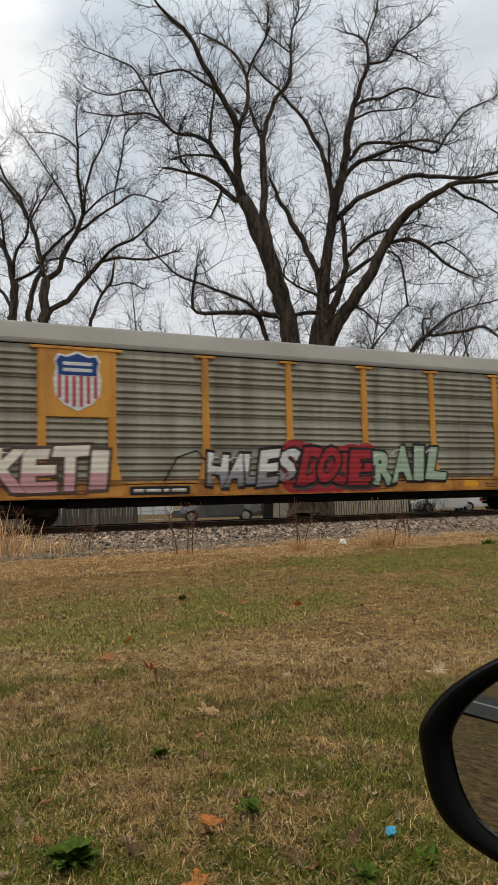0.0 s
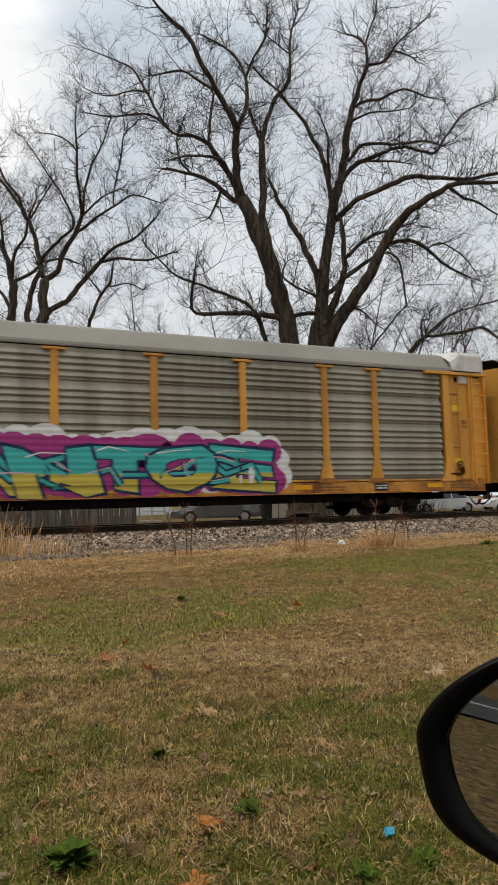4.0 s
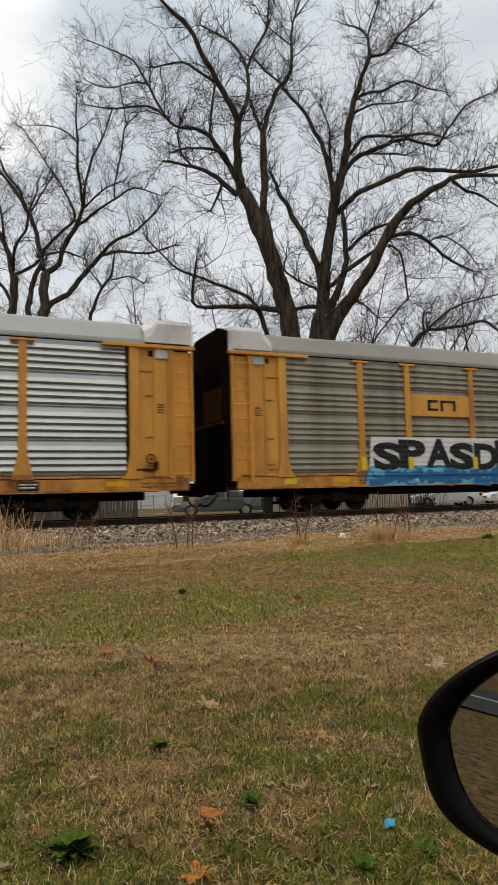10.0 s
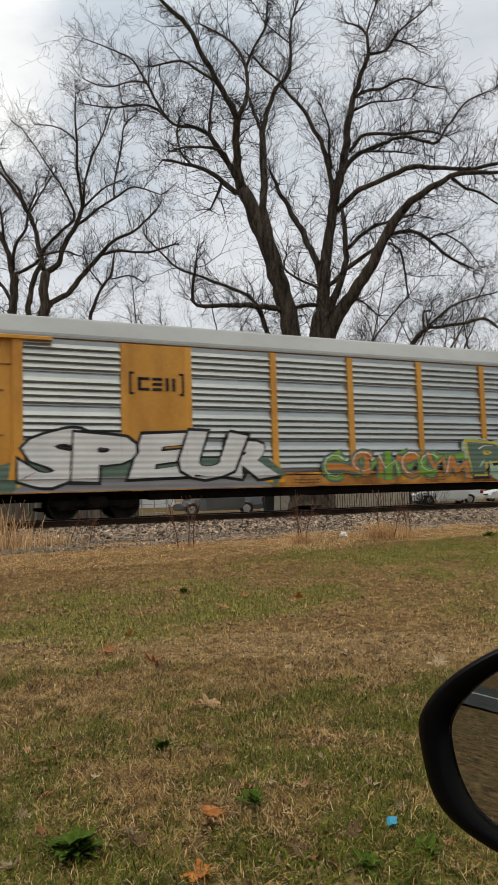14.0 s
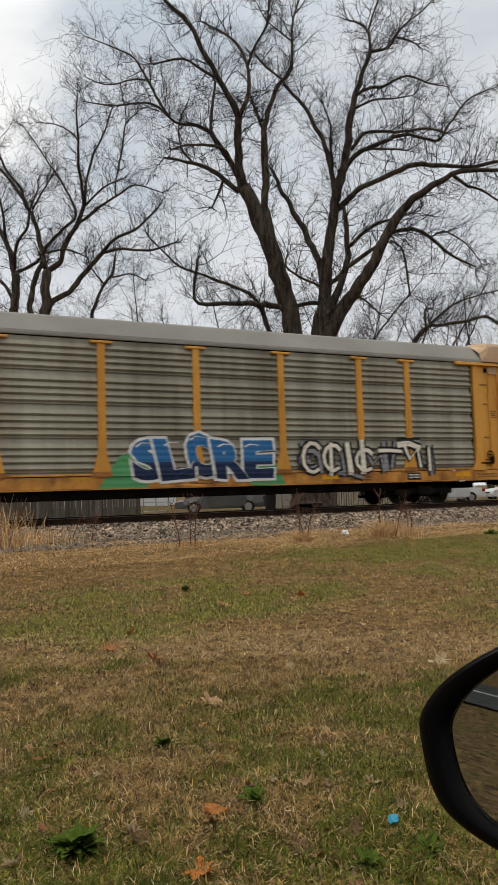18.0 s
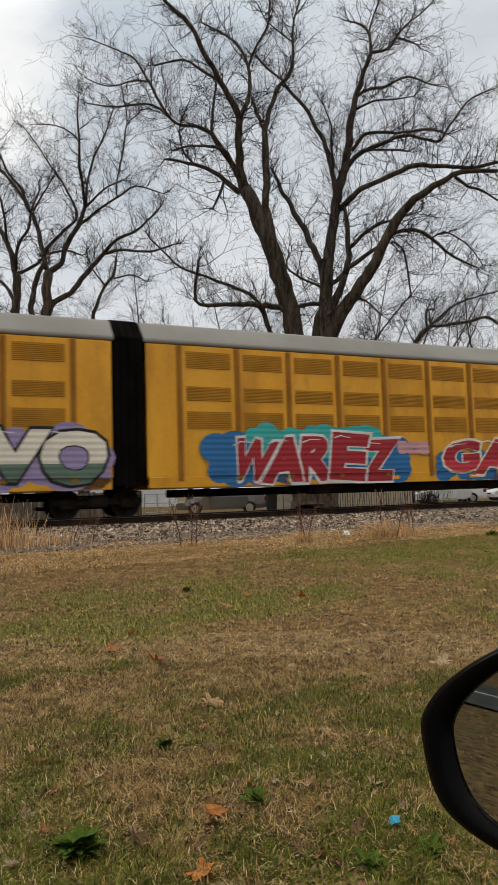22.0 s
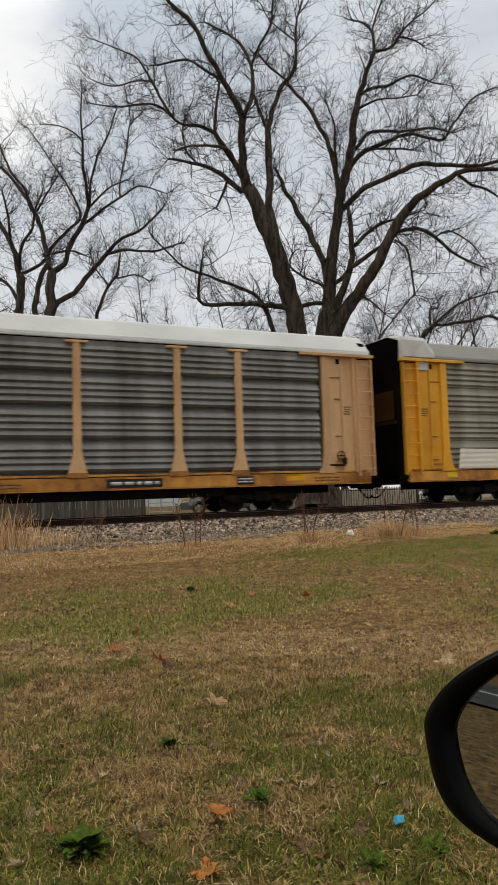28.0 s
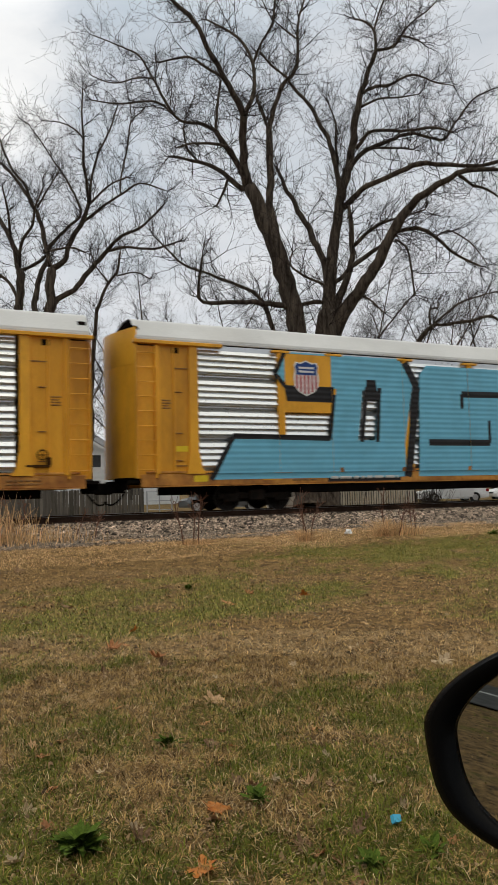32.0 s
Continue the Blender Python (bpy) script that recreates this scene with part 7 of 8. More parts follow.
def lay(car, name, polys, material, layer, label="", flat=None, parent=None, kind=""):
    """Lays flat shapes (polygons in s and z) on the wagon's side: on posts, sheets and sill, each at its own depth."""
    bm = bmesh.new()
    for poly in polys:
        try:
            bm.faces.new([bm.verts.new((p[0], 0, p[1])) for p in poly])
        except ValueError:
            pass
    xs = [v.co.x for v in bm.verts]
    if not xs:
        bm.free()
        return None
    if flat is None:
        for x in POSTS:
            for edge in (x - 0.115, x + 0.115):
                if min(xs) < edge < max(xs):
                    bmesh.ops.bisect_plane(bm, geom=bm.verts[:] + bm.edges[:] + bm.faces[:], plane_co=(edge, 0, 0), plane_no=(1, 0, 0))
    bmesh.ops.bisect_plane(bm, geom=bm.verts[:] + bm.edges[:] + bm.faces[:], plane_co=(0, 0, 1.14), plane_no=(0, 0, 1))
    verts, faces = [], []
    for i, f in enumerate(bm.faces):
        c = f.calc_center_median()
        y = depth_at(c.x, c.z, False, flat) - 0.003 - 0.0035 * layer - 0.0003 * (i % 9)
        k = len(verts)
        loop = [(v.co.x, y, v.co.z) for v in f.verts]
        if f.normal.y > 0:
            loop.reverse()
        verts += loop
        faces.append(tuple(range(k, k + len(loop))))
    bm.free()
    if len(faces) > 1 and not name.startswith("emblem"):
        kind = "stuff"
    return part(name, raw_mesh(name, verts, faces), material, parent or car, label, kind=kind)


def letters(text, s0, s1, z0, z1, fat=0.06):
    """A word in the built-in face, fitted into a box: a list of polygons."""
    n = len(text)
    step = (s1 - s0) / n
    out = []
    for k, ch in enumerate(text):
        thin = 0.35 if ch == "I" else 0.86
        a = s0 + k * step + step * (1 - thin) / 2
        out += [[(a + x * step * thin, z0 + z * (z1 - z0)) for x, z in p] for p in glyph(ch, fat)]
    return out


def blob(s0, s1, z0, z1, seed, rough=0.12, n=40):
    """A sprayed cloud: a body with round puffs along its edge."""
    rng = np.random.default_rng(int(abs(seed) * 10) + 5)
    h = z1 - z0
    e = min(0.22 * h, 0.2 * (s1 - s0))
    out = [[(s0 + e, z0 + e), (s1 - e, z0 + e), (s1 - e, z1 - e), (s0 + e, z1 - e)]]
    steps = max(2, int((s1 - s0) / (0.42 * h)))
    spots = [(s0 + e + (s1 - s0 - 2 * e) * k / steps, z) for k in range(steps + 1) for z in (z0 + e, z1 - e)] + [(s0 + e, (z0 + z1) / 2), (s1 - e, (z0 + z1) / 2)]
    for x, z in spots:
        r = e * (0.85 + (0.4 + rough) * rng.random())
        dx, dz = rng.normal(0, 0.15 * e, 2)
        wide = 1.0 + 0.5 * rng.random()
        out.append([(x + dx + wide * r * math.cos(g), max(0.79, z + dz + r * math.sin(g))) for g in np.linspace(0, 6.283, 15)[:-1]])
    return out


def ribbon(pts, w0, w1):
    """A stroke of spray paint: quads along a bent line."""
    out = []
    pts = np.array(pts, float)
    n = len(pts)
    edge = []
    for i in range(n):
        t = pts[min(i + 1, n - 1)] - pts[max(i - 1, 0)]
        t /= np.linalg.norm(t) + 1e-9
        nrm = np.array((-t[1], t[0])) * (w0 + (w1 - w0) * i / (n - 1)) / 2
        edge.append((tuple(pts[i] + nrm), tuple(pts[i] - nrm)))
    for (a, b), (c, d) in zip(edge, edge[1:]):
        out.append([a, b, d, c])
    return out


def strokes(s0, s1, z0, z1, count, seed, width=0.2):
    """Letter-like interlocking strokes that spell nothing: returns lines and widths."""
    rng = np.random.default_rng(seed)
    out = []
    step = (s1 - s0) / count
    for k in range(count):
        a = s0 + k * step
        for _ in range(3):
            kind = rng.integers(0, 4)
            lean = (rng.random() - 0.4) * step * 0.5
            h0, h1 = z0 + (z1 - z0) * rng.random() * 0.25, z1 - (z1 - z0) * rng.random() * 0.25
            x = a + step * (0.15 + 0.6 * rng.random())
            if kind == 0:
                line = [(x, h0), (x + lean * 0.5, (h0 + h1) / 2), (x + lean, h1)]
            elif kind == 1:
                line = [(x + step * 0.45 * math.cos(g), (h0 + h1) / 2 + (h1 - h0) * 0.42 * math.sin(g)) for g in np.linspace(0.6, 5.4, 9)]
            elif kind == 2:
                m = h0 + (h1 - h0) * rng.random()
                line = [(a - step * 0.1, m), (a + step * 0.5, m + 0.12 * (rng.random() - 0.5)), (a + step * 1.15, m + 0.35 * (rng.random() - 0.5))]
            else:
                line = [(x - step * 0.3, h1), (x, h0 + (h1 - h0) * 0.35), (x + step * 0.45, h0 + (h1 - h0) * 0.75), (x + step * 0.6, h0)]
            out.append((line, width * (0.7 + 0.6 * rng.random())))
    return out


def wild(car, s0, s1, z0, z1, count, seed, fill, edge="black", cloud=None, extra=None, width=0.26, shine="white"):
    """A graffiti piece whose letters cannot be read: cloud, outlined strokes, second colour, highlights."""
    if cloud:
        base = lay(car, "graffiti", blob(s0 - 0.35, s1 + 0.3, z0 - 0.15, z1 + 0.12, seed), SPRAY[cloud], 1, "spray-painted graffiti in several colours")
    else:
        base = None
    lines = strokes(s0, s1, z0, z1, count, seed, width)
    for half, tone in ((0, fill), (1, extra or fill)):
        own = lines[half::2]
        rim = lay(car, "graffiti_outline" if base else "graffiti", [q for line, w in own for q in ribbon(line, w + 0.15, w + 0.11)], SPRAY[edge], 2 + 2 * half, "" if base else "spray-painted graffiti", parent=base, kind="stuff")
        base = base or rim
        lay(car, "graffiti_fill", [q for line, w in own for q in ribbon(line, w, w * 0.8)], SPRAY[tone], 3 + 2 * half, parent=base, kind="stuff")
    if shine:
        lay(car, "graffiti_highlight", [q for line, w in lines[::3] for q in ribbon([(x - 0.04, z + 0.05) for x, z in line], 0.045, 0.02)], SPRAY[shine], 6, parent=base, kind="stuff")


def scrawl(car, s0, s1, z0, z1, count, seed, colour, width=0.05):
    """A thin hurried tag."""
    lines = strokes(s0, s1, z0, z1, count, seed, width)
    return lay(car, "graffiti", [q for line, w in lines for q in ribbon(line, w, w * 0.7)], SPRAY[colour], 1, "thin scrawled spray-paint tag", kind="stuff")


def warped(polys, seed, size):
    """Bends letters as a spray-can hand does."""
    out = []
    for p in polys:
        out.append([(x + 0.16 * size * math.sin(2.3 * z + seed) + 0.06 * size * math.sin(5.1 * z + 1.7 * x), z + 0.10 * size * math.sin(1.9 * x + seed * 2) + 0.05 * size * math.sin(4.3 * x)) for x, z in p])
    return [[(x, max(0.79, z)) for x, z in p] for p in out]


def below(poly, level):
    """The part of a polygon under a level."""
    out = []
    for (xa, za), (xb, zb) in zip(poly, poly[1:] + poly[:1]):
        if za <= level:
            out.append((xa, za))
        if (za - level) * (zb - level) < 0:
            out.append((xa + (xb - xa) * (level - za) / (zb - za), level))
    return out


def word(car, text, s0, s1, z0, z1, fill, edge="black", cloud=None, lower=None, shear=0.0, fat=0.06, line=0.05, shine="white", flat=None, bend=0.45):
    """Painted letters, each with its outline, a cloud behind them and a second colour along their foot."""
    seed = len(text) + s0
    rng = np.random.default_rng(int(seed * 100))
    n = len(text)
    step = (s1 - s0) / n
    base = None
    if cloud:
        base = lay(car, "graffiti", blob(s0 - 0.4, s1 + 0.4, z0 - 0.1, z1 + 0.12, seed, 0.22, 60), SPRAY[cloud], 1, "spray-painted graffiti letters", flat)
    for k, ch in enumerate(text):
        over = 0.11 if edge else 0.03
        a, b = s0 + k * step - step * over, s0 + (k + 1) * step + step * over
        if ch == "I":
            a, b = a + step * 0.3, b - step * 0.3
        up, down = (z1 - z0) * 0.14 * rng.random(), (z1 - z0) * 0.12 * rng.random()
        tilt = shear + rng.normal(0, 0.10)

        def spot(p, grow):
            out = []
            for x, z in p:
                q = z0 + down - grow + z * (z1 - up - z0 - down + 2 * grow)
                out.append((a - grow + x * (b - a + 2 * grow) + tilt * (q - z0), q))
            return out
        g = 0.085
        ring_part = base
        if edge:
            rim = warped([spot(p, g) for p in glyph(ch, 0.088 if fat > 0.065 else 0.09)], seed, bend)
            lay(car, "letter_shadow", [[(x + 0.09, max(0.79, z - 0.09)) for x, z in p] for p in rim], SPRAY["black" if edge != "black" else "brown"], 1.6, "", flat, base) if base else None
            ring_part = lay(car, "letter", rim, SPRAY[edge], 2 + 3.2 * (k % 2), "outline of a sprayed letter", flat)
        body = warped([spot(p, 0) for p in glyph(ch, 0.062 if fat > 0.065 else 0.05)], seed, bend)
        top = lay(car, "letter_fill" if edge else "letter", body, SPRAY[fill], 2.8 + 3.2 * (k % 2), "", flat, ring_part if edge else None)
        if lower:
            zc = z0 + (z1 - z0) * 0.42
            low = [q for q in (below(p, zc) for p in body) if len(q) > 2]
            lay(car, "letter_fill", low, SPRAY[lower], 3.6 + 3.2 * (k % 2), "", flat, ring_part or top)
        if shine and edge:
            lay(car, "letter_highlight", warped(ribbon([(a + step * 0.2, z1 - up - 0.20), (a + step * 0.4, z1 - up - 0.10), (a + step * 0.75, z1 - up - 0.12)], 0.05, 0.02), seed, bend), SPRAY[shine], 4.4 + 3.2 * (k % 2), "", flat, ring_part)
    return base


def shield(car, x, z, w, h, parent=None):
    """A red, white and blue striped shield, drawn as plain shapes."""
    y = FACE - 0.02

    def outline(k):
        pts = [(-0.5, 0.36), (-0.42, 0.47), (-0.26, 0.44), (0, 0.52), (0.26, 0.44), (0.42, 0.47), (0.5, 0.36), (0.46, 0.22), (0.52, 0.02), (0.48, -0.26), (0.30, -0.42), (0, -0.53), (-0.30, -0.42), (-0.48, -0.26), (-0.52, 0.02), (-0.46, 0.22)]
        return [(x + p * w * k, z + q * h * k) for p, q in pts]
    back = part("shield", prism(outline(1.09), y, y + 0.014), SPRAY["white"], parent or car, "striped shield emblem in red, white and blue")
    part("shield_top", prism([(px, max(pz, z + 0.10 * h)) for px, pz in outline(1.0)[:8]] + [(x + 0.47 * w, z + 0.10 * h), (x - 0.47 * w, z + 0.10 * h), (x - 0.46 * w, z + 0.22 * h)], y - 0.006, y), SPRAY["emblem_blue"], back)
    for k in range(6):
        u = -0.425 + 0.17 * k
        low = -0.50 + 0.9 * u * u
        part("stripe", box(x + (u - 0.042) * w, x + (u + 0.042) * w, y - 0.005, y + 0.002, z + low * h, z + 0.09 * h), SPRAY["emblem_red"], back)
    for r in range(2):
        part("emblem_bar", box(x - 0.34 * w, x + 0.34 * w, y - 0.010, y - 0.004, z + (0.17 + 0.12 * r) * h, z + (0.235 + 0.12 * r) * h), SPRAY["white"], back)
    return back


SPRAY["emblem_blue"] = surface("emblem_blue", (0.012, 0.045, 0.19), (0.02, 0.065, 0.25), 4, 0.5)
SPRAY["emblem_red"] = surface("emblem_red", (0.40, 0.05, 0.06), (0.50, 0.085, 0.09), 4, 0.5)


def emblem_board(car, yellow, low=3.0, lower_gap=True):
    """The yellow board between the two close posts that carries the emblem."""
    board = part("emblem_board", box(POSTS[0] - 0.12, POSTS[1] + 0.12, FACE - 0.004, -1.44, low, 4.86, 0.01), yellow, car, "yellow board with an emblem")
    part("board_cap", box(POSTS[0] - 0.31, POSTS[1] + 0.31, FACE - 0.034, -1.41, 4.855, 4.935, 0.008), yellow, board)
    return board

# ---- the wagons in order; each start is the left end's place along the track at eight seconds ----
START, PITCH = 11.868, 28.55


def slot(i):
    return START + (i - 5) * PITCH - (13.29 if i >= 14 else 0) - (0.04 if i >= 8 else 0) - (0.04 if i >= 9 else 0)


def small_logo(car, s0, s1, z0, z1, colour, rows=2, seed=3, y=SKIN - 0.070):
    """A maker's mark reduced to bars."""
    return bars(car, "emblem", s0, s1, z0, z1, rows, SPRAY[colour], y, seed)


# brown-grey wagon with an emblem board
w = wagon("weathered grey car-carrier wagon, yellow posts, shield emblem and graffiti", slot(0), "grey", plate=(7.0, 8.8), caps=(None, None), dark_left=False, seed=1)
shield(w, 5.57, 4.0, 1.15, 1.45, emblem_board(w, M["yellow"]))
word(w, "TKETI", 2.6, 6.5, 0.95, 2.2, "cream", "brown", None, "pink", 0.05, bend=0.3)
word(w, "HALES", 9.4, 12.15, 1.0, 2.15, "white", "black", None, "grey", 0.1)
word(w, "DOSE", 12.3, 14.9, 0.9, 2.25, "red", "black", "red", None, 0.1, shine=None)
word(w, "RAIL", 15.2, 18.0, 1.0, 2.35, "mint", "black", None, None, 0.1)
lay(w, "graffiti", ribbon([(8.0, 1.2), (8.4, 1.9), (9.0, 2.1), (9.3, 1.8)], 0.06, 0.05), SPRAY["black"], 1, "curved black spray line")

w = wagon("weathered grey car-carrier wagon with pink and blue graffiti", slot(1), "grey", plate=(6.6, 8.0), caps=("white_cap", "white_cap"), dark_left=False, seed=2)
shield(w, 5.55, 4.0, 1.15, 1.45, emblem_board(w, M["yellow"]))
lay(w, "graffiti", [[(8.0, 0.8), (8.1, 1.5), (8.6, 2.1), (9.2, 2.4), (14.0, 2.38), (14.5, 2.15), (14.85, 1.6), (14.85, 0.8)]], SPRAY["blue"], 0, "blue spray-paint ground")
word(w, "KEHOU", 9.1, 14.7, 0.85, 2.28, "pink", "white", None, None, 0.05, 0.07, shine="white", bend=0.25)
lay(w, "graffiti", blob(8.0, 9.0, 0.8, 1.9, 9), SPRAY["slate"], 1, "faded blue spray paint")
lay(w, "graffiti", ribbon([(9.1, 0.95), (9.4, 1.7), (9.3, 2.2)], 0.3, 0.12) + ribbon([(14.3, 1.0), (14.7, 1.6), (14.5, 2.0)], 0.2, 0.1), SPRAY["green"], 5, "green spray-paint accents")
lay(w, "graffiti", [[(14.9, 0.8), (14.95, 1.7), (15.3, 2.2), (15.8, 2.4), (20.5, 2.35), (21.2, 2.0), (21.7, 1.5), (21.6, 0.8)]], SPRAY["green"], 0, "green spray-paint ground")
lay(w, "graffiti", [[(15.0, 0.85), (16.0, 1.5), (20.4, 1.55), (21.3, 0.9)]], SPRAY["black"], 1, "black spray-paint fill")
word(w, "MASTOK", 15.4, 20.9, 0.95, 2.2, "blue", "white", None, "black", 0.1, shine="pink", bend=0.35)

w = wagon("weathered grey car-carrier wagon with teal and magenta graffiti", slot(2), "grey", plate=None, caps=("white_cap", "white_cap"), dark_left=False, seed=3)
shield(w, 5.55, 4.0, 1.15, 1.45, emblem_board(w, M["yellow"]))
lay(w, "graffiti", blob(5.5, 19.0, 1.0, 2.62, 12, 0.34, 90), SPRAY["white"], 0, "white spray mist")
lay(w, "graffiti", blob(5.7, 18.8, 0.9, 2.42, 13, 0.30, 90), SPRAY["magenta"], 1, "magenta spray mist")
word(w, "ECANTOE", 6.0, 18.5, 0.85, 2.3, "teal", "navy", None, "lemon", 0.0, 0.07, shine="white", bend=0.7)
wild(w, 6.4, 18.0, 0.95, 2.0, 6, 44, "lemon", "navy", None, "teal", 0.12, "pink")

w = wagon("brown-grey car-carrier wagon with blue and green graffiti", slot(3), "grey", plate=(4.4, 8.4), caps=(None, None), dark_left=False, seed=4)
small_logo(w, 7.0, 8.8, 3.55, 4.0, "black", 3, 4)
lay(w, "graffiti", blob(8.6, 15.2, 0.82, 2.25, 35, 0.15, 60), SPRAY["leaf_green"], 0, "green spray cloud")
word(w, "PEAR", 9.4, 15.2, 0.92, 2.2, "teal", "navy", None, "sky", 0.1, shine="white", bend=0.8)
wild(w, 9.5, 15.0, 0.85, 1.5, 5, 45, "sky", "navy", None, "teal", 0.12, None)
lay(w, "graffiti", blob(15.2, 22.0, 0.82, 2.15, 36, 0.15, 60), SPRAY["leaf_green"], 0, "green spray cloud")
word(w, "SMAE", 15.4, 20.6, 0.85, 2.4, "sky", "black", None, "blue", 0.2, shine="white", bend=0.8)
wild(w, 18.5, 21.6, 1.5, 2.15, 2, 46, "sky", "navy", None, "sky", 0.22, None)

w = wagon("dirty brown car-carrier wagon with faint white tags", slot(4), "brown", plate=None, caps=("white_cap", "white_cap"), dark_left=False, seed=5)
small_logo(w, 7.0, 8.8, 3.55, 3.95, "black", 3, 5)
wild(w, 9.8, 11.8, 1.15, 1.9, 3, 47, "grey", "cream", None, "grey", 0.2, None)
lay(w, "graffiti", blob(12.4, 14.7, 0.95, 2.0, 5, 0.2), SPRAY["grey"], 1, "pale grey spray cloud")
wild(w, 12.5, 14.5, 1.0, 1.9, 3, 48, "cream", "grey", None, "cream", 0.22, None)
scrawl(w, 15.2, 18.2, 1.0, 2.0, 5, 49, "black", 0.09)
scrawl(w, 2.6, 9.0, 1.2, 2.0, 6, 50, "brown", 0.07)
scrawl(w, 19, 25, 1.3, 2.0, 7, 51, "grey", 0.08)

w = wagon("silver car-carrier wagon with yellow posts and thin black tags", slot(5), "silver", roof="pale", plate=(6.9, 9.3), seed=6)
e = part("emblem", merge(box(18.1, 20.3, SKIN - 0.076, SKIN - 0.069, 3.52, 3.58)), SPRAY["black"], w, "red bar emblem with a black line")
bars(w, "emblem_bar", 18.25, 20.25, 3.60, 3.98, 1, SPRAY["scarlet"], SKIN - 0.069, 8, e, 0.12)
scrawl(w, 9.8, 10.9, 1.25, 1.9, 2, 52, "black", 0.06)
scrawl(w, 13.0, 14.6, 1.3, 2.0, 3, 53, "black", 0.06)
scrawl(w, 15.3, 16.4, 1.3, 1.95, 2, 54, "black", 0.05)
scrawl(w, 2.4, 5.0, 1.4, 1.9, 3, 55, "black", 0.07)

w = wagon("brown-grey car-carrier wagon with a black and white lettered panel", slot(6), "grey", plate=(6.4, 8.3), seed=7)
board = part("emblem_board", box(6.6, 9.2, FACE - 0.002, -1.46, 3.15, 3.9, 0.01), M["yellow"], w, "yellow board with a black emblem")
part("emblem", merge(*[prism([(x, 3.35), (x + 0.12, 3.35), (x + 0.12, 3.72), (x, 3.72)], FACE - 0.012, FACE - 0.004) for x in (7.35, 7.9, 8.45)] + [box(7.35, 7.8, FACE - 0.012, FACE - 0.004, 3.35, 3.43), box(7.35, 7.8, FACE - 0.012, FACE - 0.004, 3.64, 3.72), box(7.9, 8.57, FACE - 0.012, FACE - 0.004, 3.64, 3.72)]), SPRAY["black"], board)
lay(w, "graffiti", [[(4.85, 1.3), (12.6, 1.3), (12.6, 2.42), (4.95, 2.42)]], SPRAY["white"], 1, "white spray-painted panel with black letters over blue")
lay(w, "graffiti", [[(4.7, 0.8), (12.9, 0.8), (12.8, 1.5), (4.9, 1.45)]], SPRAY["sky"], 2, "blue band of spray paint")
wild(w, 4.9, 12.5, 0.82, 1.35, 12, 56, "sky", "blue", None, "blue", 0.16, None)
word(w, "SPASDNP", 5.05, 12.5, 1.28, 2.36, "black", None, None, None, 0.0, 0.055, bend=0.1)
word(w, "CA", 13.0, 14.9, 0.9, 2.3, "white", "black", "black", "sage", 0.15, bend=0.6)
lay(w, "graffiti", blob(15.1, 17.2, 0.85, 2.35, 58, 0.2), SPRAY["red"], 1, "dark red spray cloud")
word(w, "SO", 15.3, 17.1, 0.9, 2.25, "teal", "navy", None, "magenta", 0.0, bend=0.8)
wild(w, 17.1, 18.9, 0.95, 2.0, 2, 59, "cream", "black", None, "teal", 0.18)
for x in (4.62, 6.52, 9.32, 12.12, 14.92, 17.72):
    flag(w, "reflective_tape", x - 0.1, x + 0.1, 1.32, 1.75, M["caution"], FACE - 0.045)

w = wagon("silver car-carrier wagon with turquoise graffiti letters", slot(7), "silver", roof="pale", plate=(7.2, 9.0), seed=8)
word(w, "UOSEN", 5.0, 10.6, 0.95, 2.3, "teal", "black", "cream", None, 0.0, 0.07)
lay(w, "graffiti", blob(17.7, 19.0, 0.85, 2.2, 16, 0.2) + blob(22.6, 24.0, 0.85, 1.7, 17, 0.25), SPRAY["cream"], 1, "cream spray smudges")
scrawl(w, 23.5, 24.1, 1.5, 2.0, 2, 18, "black", 0.07)
word(w, "DEMER", 18.1, 23.6, 0.9, 2.35, "teal", "black", None, None, 0.1, 0.07)
for x in (10.7, 16.5):
    r = part("emblem", box(x - 0.36, x + 0.36, SKIN - 0.076, SKIN - 0.069, 3.15, 3.85, 0.003), SPRAY["scarlet"], w, "small red square emblem")
    bars(w, "emblem_bar", x - 0.28, x + 0.28, 3.25, 3.75, 2, SPRAY["white"], SKIN - 0.080, 61, r)
scrawl(w, 13.2, 14.6, 1.3, 1.7, 3, 60, "black", 0.07)
lay(w, "graffiti", blob(17.2, 17.9, 1.0, 1.9, 15, 0.2), SPRAY["cream"], 1, "cream spray smudge")

